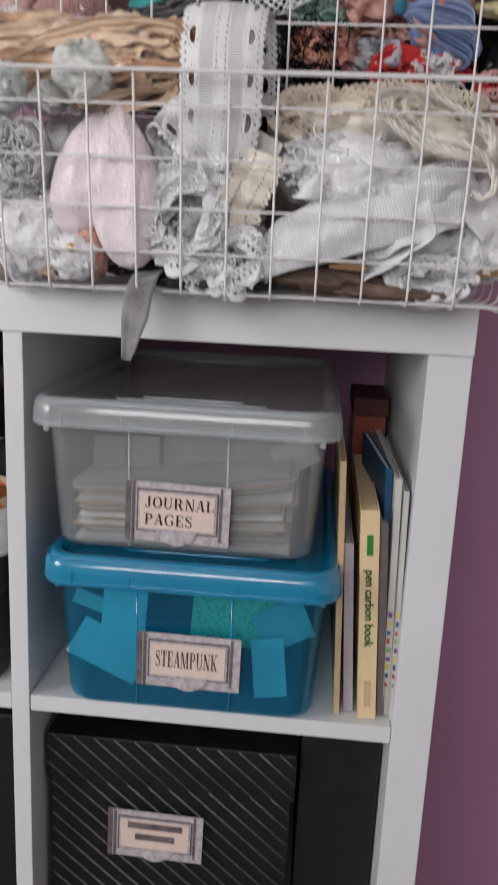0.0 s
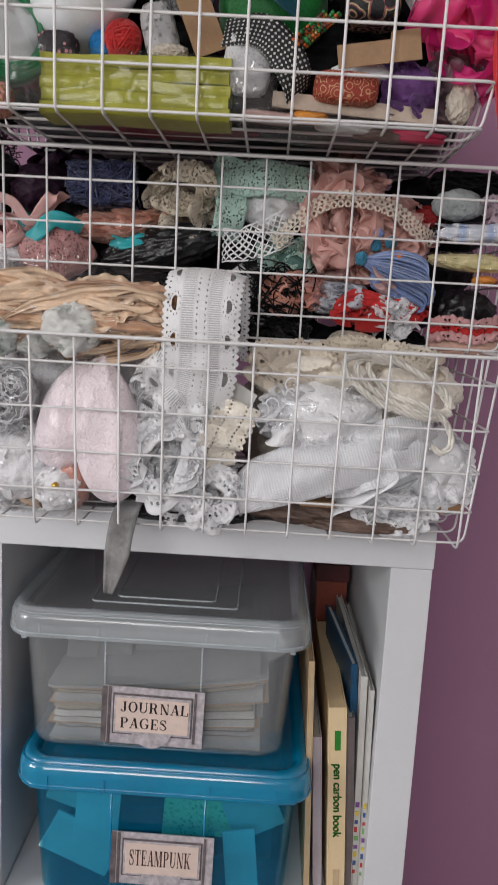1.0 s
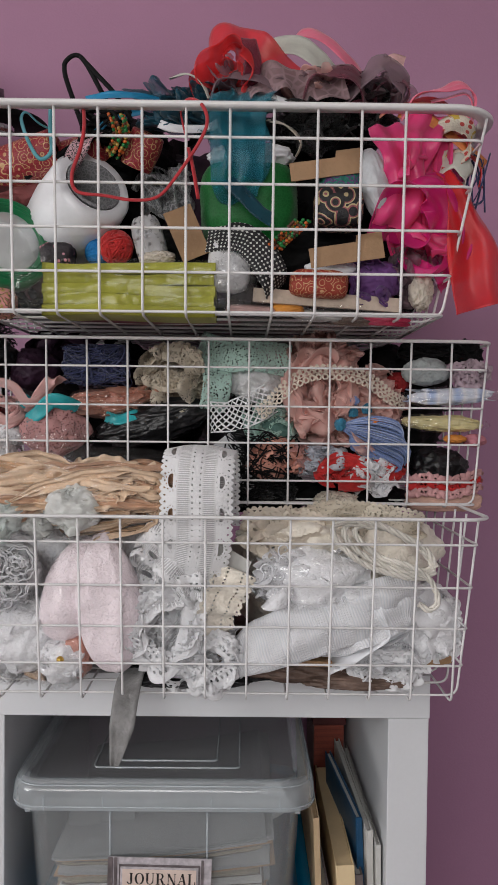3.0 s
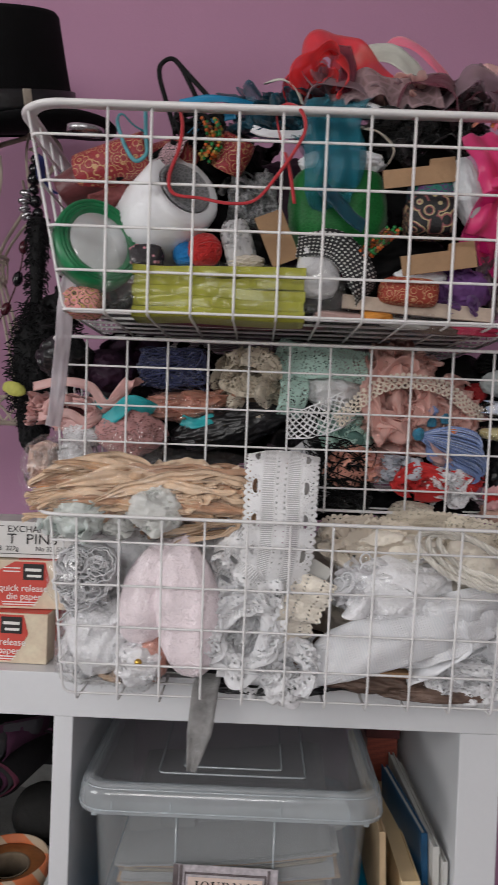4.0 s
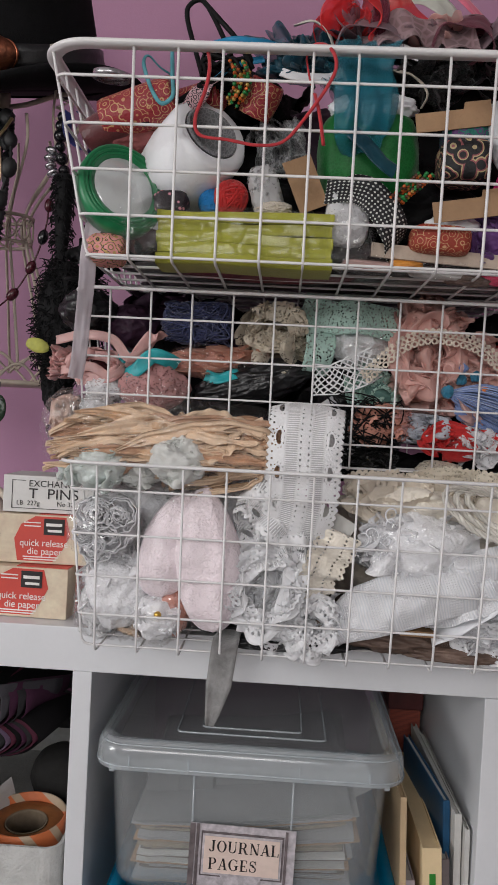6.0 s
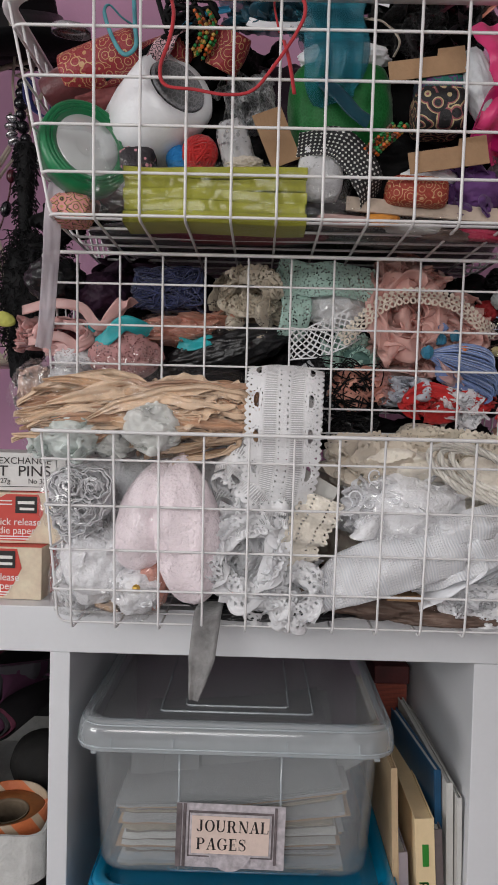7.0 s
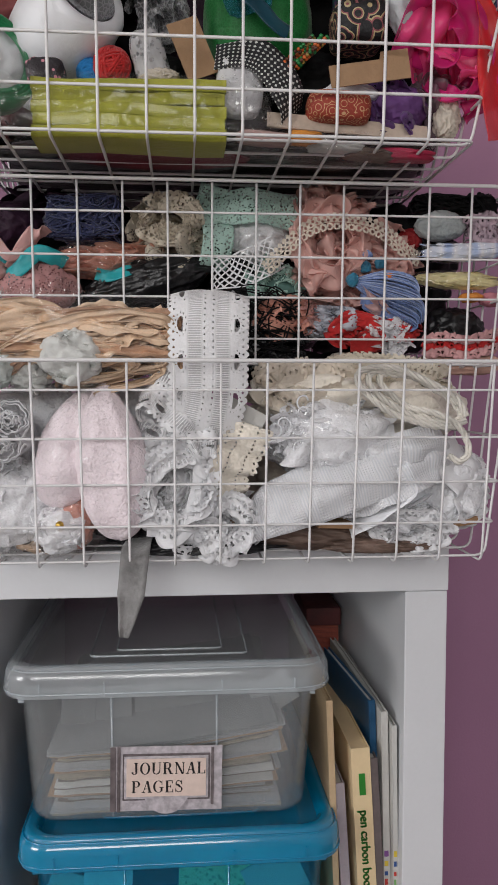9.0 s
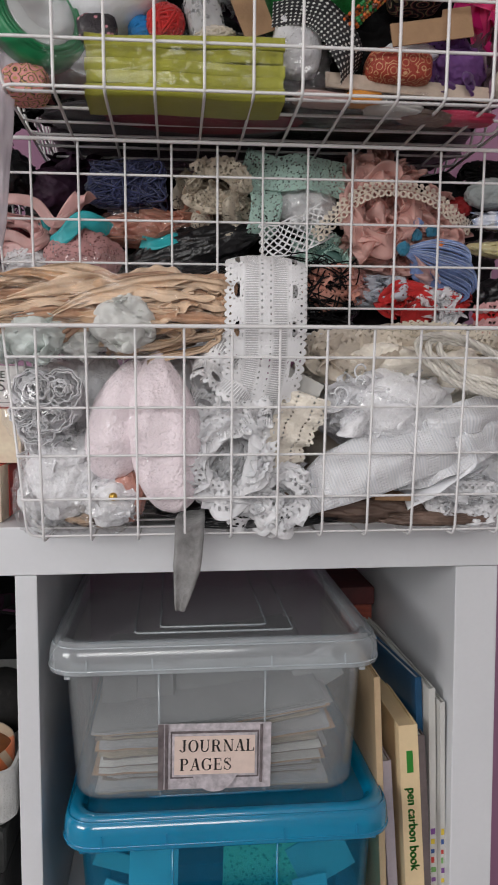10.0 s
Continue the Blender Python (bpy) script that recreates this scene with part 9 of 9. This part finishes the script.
for k in range(30):
    q = [((-0.469, 0.862, 1.629)), ((-0.467, 0.832, 1.534)), ((-0.47, 0.828, 1.423)), ((-0.466, 0.826, 1.322))], [((-0.392, 0.862, 1.631)), ((-0.383, 0.832, 1.537)), ((-0.4, 0.828, 1.426)), ((-0.422, 0.826, 1.318))]
    pts = [tuple(p0[i] + (p1[i] - p0[i]) * k / 29 + rnd.uniform(-0.004, 0.004) for i in range(3)) for p0, p1 in zip(*q)]
    necklace(pts, rnd.choice((0.0018, 0.0022, 0.0028, 0.0034)), [rnd.choice((JET, JET, MATTBLACK, MATTBLACK, SILVER, BURGUNDY)) if k % 5 == 0 else rnd.choice((JET, MATTBLACK))], "black bead strand hanging in a thick bunch", rnd.choice((0.8, 1.0, 1.5, 2.0)), 2.0, 40 + k)
for pts, r, mt, lb in (([(-0.451, 0.85, 1.629), (-0.451, 0.826, 1.575), (-0.431, 0.822, 1.561), (-0.409, 0.822, 1.57), (-0.39, 0.826, 1.595), (-0.385, 0.845, 1.619)], 0.0018, BRASS, "pale brass curved collar necklace"),
                       ([(-0.425, 0.85, 1.629), (-0.421, 0.817, 1.579), (-0.428, 0.816, 1.519), (-0.434, 0.815, 1.459), (-0.438, 0.815, 1.399)], 0.0009, SILVER, "thin silver snake chain"),
                       ([(-0.387, 0.85, 1.63), (-0.392, 0.817, 1.568), (-0.401, 0.815, 1.508), (-0.413, 0.814, 1.448), (-0.429, 0.814, 1.399), (-0.437, 0.814, 1.384)], 0.0011, SILVER, "silver snake chain necklace"),
                       ([(-0.387, 0.818, 1.58), (-0.384, 0.816, 1.55), (-0.385, 0.816, 1.543)], 0.0011, BRASS, "short brass chain end")):
    tagged(tube("chain_necklace", spline(pts, 10), r, mt, sides=6), lb + " on the jewellery stand", "necklace")
pm = Matrix.Translation((-0.42, 0.812, 1.486)) @ pose(0, 0, 0, 90, 0, 0)
tagged(mesh_object("pendant", *lathe([(0.0, 0.001), (0.0032, 0.001), (0.0055, 0.0022), (0.0062, 0.0005), (0.0055, -0.001), (0.0, -0.001)], 28, pm @ Matrix.Diagonal((0.85, 1.35, 1, 1))), SILVER), "oval silver pendant hanging among beads", "pendant")
tagged(tube("ring_charm", [tuple(Vector((-0.438, 0.812, 1.392)) + Vector((0.007 * math.cos(k * 0.45), 0, 0.009 * math.sin(k * 0.45)))) for k in range(14)], 0.0011, SILVER, closed=True, sides=6), "silver ring clasp on the necklaces", "ring")
lump("filigree_charm", (-0.438, 0.812, 1.353), (0.008, 0.005, 0.009), GOLD, "gold filigree flower charm", "charm", seed=301, amp=0.5, freq=5)
# earrings under the hem
tagged(mesh_object("leaf_earring", *lump_data((-0.386, 0.845, 1.304), (0.0085, 0.003, 0.015), 302, 0.10, 1.5, 4), mat("green_glass_leaf", (0.035, 0.075, 0.04), 0.25, var=0.4, scale=120)), "green glass leaf drop earring on the stand", "earring")
tagged(tube("earring_hook", spline([(-0.386, 0.845, 1.333), (-0.386, 0.845, 1.325), (-0.387, 0.845, 1.317)], 4), 0.0012, SILVER), "silver hook of the leaf earring", "earring")
tagged(tube("swirl_wire", [tuple(Vector((-0.386, 0.845, 1.304)) + Vector((0.00065 * k * math.cos(k * 0.7) * 0.6, -0.0045, 0.00065 * k * math.sin(k * 0.7) * 0.8))) for k in range(14)], 0.0008, mat("mint_enamel", (0.30, 0.45, 0.32), 0.3)), "pale green swirl on the leaf earring", "earring")
threads("snowflake_earring", (-0.418, 0.845, 1.308), (0.010, 0.003, 0.010), 14, 0.0005, mat("rose_gold_wire", (0.42, 0.22, 0.18), 0.4, metal=0.7), "rose gold wire snowflake earring", "earring", seed=303, bends=3)
lump("pearl_drop", (-0.42, 0.845, 1.283), (0.0045,) * 3, mat("pearl", (0.72, 0.66, 0.66), 0.3), "small pearl drop of an earring", "pearl", sub=3, amp=0.02)
# black fluffy scarf and cord
SC = (-0.299, 0.8, 1.397)
lump("fringed_scarf", SC, (0.031, 0.028, 0.062), BLACK, "black fringed scarf hanging by the stand", "scarf", seed=305, amp=0.25, freq=4)
rnd = random.Random(306)
curls = []
for k in range(800):
    ang, zz = rnd.uniform(2.6, 6.8), rnd.uniform(-1, 1)
    c, s = math.cos(ang), math.sin(ang)
    rr = (1 - 0.35 * zz * zz)
    p = Vector((SC[0] + 0.030 * rr * c, SC[1] + 0.026 * rr * s, SC[2] + 0.061 * zz))
    pts = [p]
    d = Vector((c, s, rnd.uniform(-0.8, 0.5)))
    for j in range(4):
        d = (d + Vector([rnd.uniform(-0.9, 0.9) for i in range(3)]) + Vector((0, 0, -0.15))).normalized()
        pts.append(pts[-1] + d * 0.0042)
    curls.append(tube_data(spline([tuple(q) for q in pts], 3), 0.00045, 4))
for k in range(420):
    a, zz = rnd.uniform(0, 6.28), rnd.uniform(1.42, 1.55)
    p = Vector((-0.314 + 0.008 * math.cos(a), 0.81 + 0.008 * math.sin(a), zz))
    d = Vector((math.cos(a), math.sin(a), rnd.uniform(-0.8, 0.3)))
    pts = [p, p + d * 0.003, p + d * 0.005 + Vector((rnd.uniform(-0.002, 0.002), 0, -0.003))]
    curls.append(tube_data(spline([tuple(q) for q in pts], 3), 0.0006, 4))
tagged(mesh_object("scarf_fringe", *joined(curls), BLACK), "loose curly black fringe yarns of the scarf", "scarf", kind="stuff")
profile = [(0.0, 0.065)] + [((0.0085 + 0.0015 * math.sin(k * 0.11)) * (1 if k % 2 else 0.84), 0.065 - 0.0021 * k) for k in range(62)] + [(0.0, -0.066)]
tagged(mesh_object("scarf_neck", *lathe(profile, 22, Matrix.Translation((-0.314, 0.81, 1.485))), BLACK), "twisted neck of the black fringed scarf", "scarf")
lump("scarf_tail", (-0.312, 0.81, 1.336), (0.016, 0.016, 0.034), BLACK, "tail of the black scarf", "scarf", seed=308, amp=0.3, freq=6)
lump("yellow_leaf", (-0.319, 0.76, 1.368), (0.012, 0.004, 0.007), mat("yellow_green_felt", (0.55, 0.55, 0.12), 0.7), "yellow-green felt leaf on the scarf", "leaf", seed=309, amp=0.15, sub=4, rot=(0, 14, 0))
strip("blue_ribbon", [(-0.315, 0.82, 1.618), (-0.315, 0.815, 1.596), (-0.304, 0.812, 1.581), (-0.289, 0.815, 1.579), (-0.293, 0.825, 1.609), (-0.307, 0.83, 1.622)], 0.012, mat("royal_blue_ribbon", (0.02, 0.03, 0.16), 0.5), "royal blue ribbon loop on the stand", "ribbon", side=(0.5, 0.8, 0.1))

# ---- left-hand cube: fabric tray with rolls, foam sheets above ----
TRAY = mat("white_woven_fabric", (0.60, 0.60, 0.58), 0.9, var=0.08, scale=60, bump=0.5, fine=350)
tray = base("fabric_tray", (0, 0, 0), "white woven fabric tray with a grey handle", "storage tray")
TX0, TX1, TY0, TY1, TZ0, TZ1 = -0.545, -0.2505, 0.668, 0.98, 0.8695, 0.918
loft("tray_body", [rrect(TX0 + 0.006, TX1 - 0.006, TY0 + 0.006, TY1 - 0.006, TZ0 + 0.003, 0.015), rrect(TX0 + 0.003, TX1 - 0.003, TY0 + 0.003, TY1 - 0.003, TZ1, 0.012),
                   rrect(TX0, TX1, TY0, TY1, TZ1, 0.014), rrect(TX0, TX1, TY0, TY1, TZ0 + 0.006, 0.018), rrect(TX0 + 0.006, TX1 - 0.006, TY0 + 0.006, TY1 - 0.006, TZ0, 0.016)], TRAY, tray)
ARC = Vector((-0.392, 0.6655, 0.895))
strip("handle", [tuple(ARC + Vector((0.058 * math.cos(radians(a)), -0.012 * math.sin(radians(a)), 0.066 * math.sin(radians(a))))) for a in range(0, 181, 15)], 0.022, mat("olive_grey_webbing", (0.060, 0.062, 0.052), 0.8, bump=0.5, fine=500), "olive-grey webbing handle", "", tray, side=(0, 1, 0.0), steps=3, across=4, thick=0.002)
dk = base("dark_grey_box", (0, 0, 0), "dark grey lidded box under the fabric tray", "box")
DGREY = mat("dark_grey_plastic", (0.035, 0.037, 0.036), 0.45, var=0.15)
block("body", -0.545, -0.262, 0.672, 1.0, 0.7445, 0.829, DGREY, dk, bevel=0.008)
block("lid", -0.548, -0.258, 0.669, 1.003, 0.831, 0.869, DGREY, dk, bevel=0.006)
# patterned tape roll
TAPE = stripes("orange_white_diagonal", [(0.0, (0.60, 0.15, 0.04)), (0.74, (0.60, 0.15, 0.04)), (0.80, (0.46, 0.35, 0.24)), (1.0, (0.46, 0.35, 0.24))], 16, "DIAGONAL", 0.5, distort=0.3)
TBROWN = mat("brown_tape_side", (0.28, 0.10, 0.03), 0.55, var=0.15, scale=80, bump=0.2)
tr = base("tape_roll", (-0.297, 0.722, 0.911), "roll of orange and white striped tape", "tape")
rm2 = pose(0, 0, 0, 6, 0, 0)
mesh_object("tape_winding", *lathe([(0.0365, -0.030), (0.0375, -0.030), (0.0375, 0.010), (0.0365, 0.0105), (0.0355, 0.010), (0.0355, -0.030), (0.0365, -0.030)], 48, rm2), TAPE, tr)
mesh_object("tape_side", *lathe([(0.0355, 0.001), (0.034, 0.002), (0.021, 0.002), (0.020, 0.001), (0.020, -0.030), (0.0350, -0.030), (0.0355, 0.001)], 48, rm2), TBROWN, tr)
mesh_object("core", *lathe([(0.0198, 0.0022), (0.0185, 0.0024), (0.0180, 0.0), (0.0180, -0.030), (0.0198, -0.030)], 40, rm2), mat("grey_brown_core", (0.20, 0.15, 0.10), 0.85), tr)
# white paper roll
pr = base("paper_roll", (-0.372, 0.735, 0.903), "roll of white paper with a loose end", "paper roll")
rm3 = pose(0, 0, 0, 14, 4, 0)
mesh_object("paper_winding", *lathe([(0.0165, 0.036), (0.030, 0.0365), (0.0325, 0.034), (0.033, -0.04), (0.0165, -0.04), (0.0165, 0.036)], 44, rm3), mat("soft_white_paper", (0.44, 0.40, 0.38), 0.85, var=0.05), pr)
mesh_object("cardboard_core", *lathe([(0.0164, 0.0365), (0.0145, 0.036), (0.0140, -0.04), (0.0164, -0.04)], 36, rm3), mat("brown_card_core", (0.13, 0.08, 0.05), 0.85), pr)
strip("loose_end", [(0.028, -0.016, 0), (0.036, -0.010, 0.001), (0.046, 0.006, 0.004), (0.055, 0.022, 0.010)], 0.062, mat("soft_white_sheet", (0.44, 0.41, 0.39), 0.85, var=0.05), "", "", pr, side=(0, 0, 1))
lump("grey_roll_end", (-0.285, 0.80, 0.925), (0.032, 0.03, 0.032), mat("grey_felt", (0.016, 0.015, 0.014), 0.9), "grey felt roll at the back of the tray", "felt", seed=320, amp=0.05)


# rolls of craft foam sheets
FOAM = [mat("foam_" + n, c, 0.8, var=0.06, bump=0.2, fine=500, spec=0.2) for n, c in (("lilac", (0.15, 0.10, 0.16)), ("white", (0.40, 0.39, 0.47)), ("plum", (0.07, 0.022, 0.05)), ("grey", (0.035, 0.033, 0.036)), ("rose", (0.11, 0.028, 0.05)), ("black", (0.006, 0.005, 0.006)), ("slate", (0.075, 0.07, 0.08)))]


def foam_roll(x, y, z, a, b, depth, yaw, order, label, open_at=0.0, ga=0.0043, gb=0.0016, drop=0.0012):
    """Several sheets rolled into one another, squashed flat."""
    fr = base("foam_roll", (x, y, z), label, "craft foam", "rolled foam sheets")
    fr.rotation_euler = (0, 0, radians(yaw))
    for k, c in enumerate(order):
        pts = []
        for j in range(41):
            t = radians(open_at + 7 * k) + 2 * math.pi * j / 40 * 0.97
            aa, bb = a + ga * k + 0.0012 * j / 40, b + gb * k + 0.0010 * j / 40
            pts.append((aa * math.cos(t), 0.004 * k, bb * math.sin(t) - drop * k))
        v, f, uv = strip_data([(p[0], p[1] + depth / 2, p[2]) for p in pts], depth, (0, 1, 0), 2, 4, thick=0.0014)
        mesh_object("foam_sheet", v, f, FOAM[c], fr)
    return fr


P = (-0.379, 0.69, 0.999)
foam_roll(P[0], P[1], P[2], 0.045, 0.0175, 0.27, -8, (1, 0, 0, 2, 3, 0, 4, 5, 2, 3, 4, 5), "rolled lilac, grey and plum craft foam sheets", 200, 0.0036, 0.0007, 0.0006)
P = (-0.377, 0.735, 1.009)
foam_roll(P[0], P[1], P[2], 0.056, 0.0080, 0.22, -8, (6, 5), "rolled dark grey craft foam sheets", 20, 0.002, 0.001, 0.0)
foam_roll(-0.300, 0.80, 1.004, 0.045, 0.008, 0.2, -8, (5, 2, 5), "flattened roll of dark foam sheets", 100, 0.002, 0.001, 0.0)
for k in range(4):
    o = Vector((0.004 * k, 0.012 * k, -0.002 * k))
    pts = [tuple(Vector(p) + o) for p in ((-0.332, 0.74, 1.01), (-0.314, 0.74, 1.014), (-0.305, 0.742, 1.026), (-0.304, 0.745, 1.04))]
    strip("foam_sheet", pts, 0.10, FOAM[(6, 2, 3, 2)[k]], "plum foam sheet curling up from the rolls", "craft foam", side=(0.35, 1, 0), steps=8, thick=0.0014)
# added black block: hides the wall and puts the cube's back in shade
tagged(block("back_shade_block", -0.56, -0.25, 0.93, 1.03, 0.92, 1.06, RIBBED, bevel=0.004), "added black block standing in for shade at the cube's back", "box")
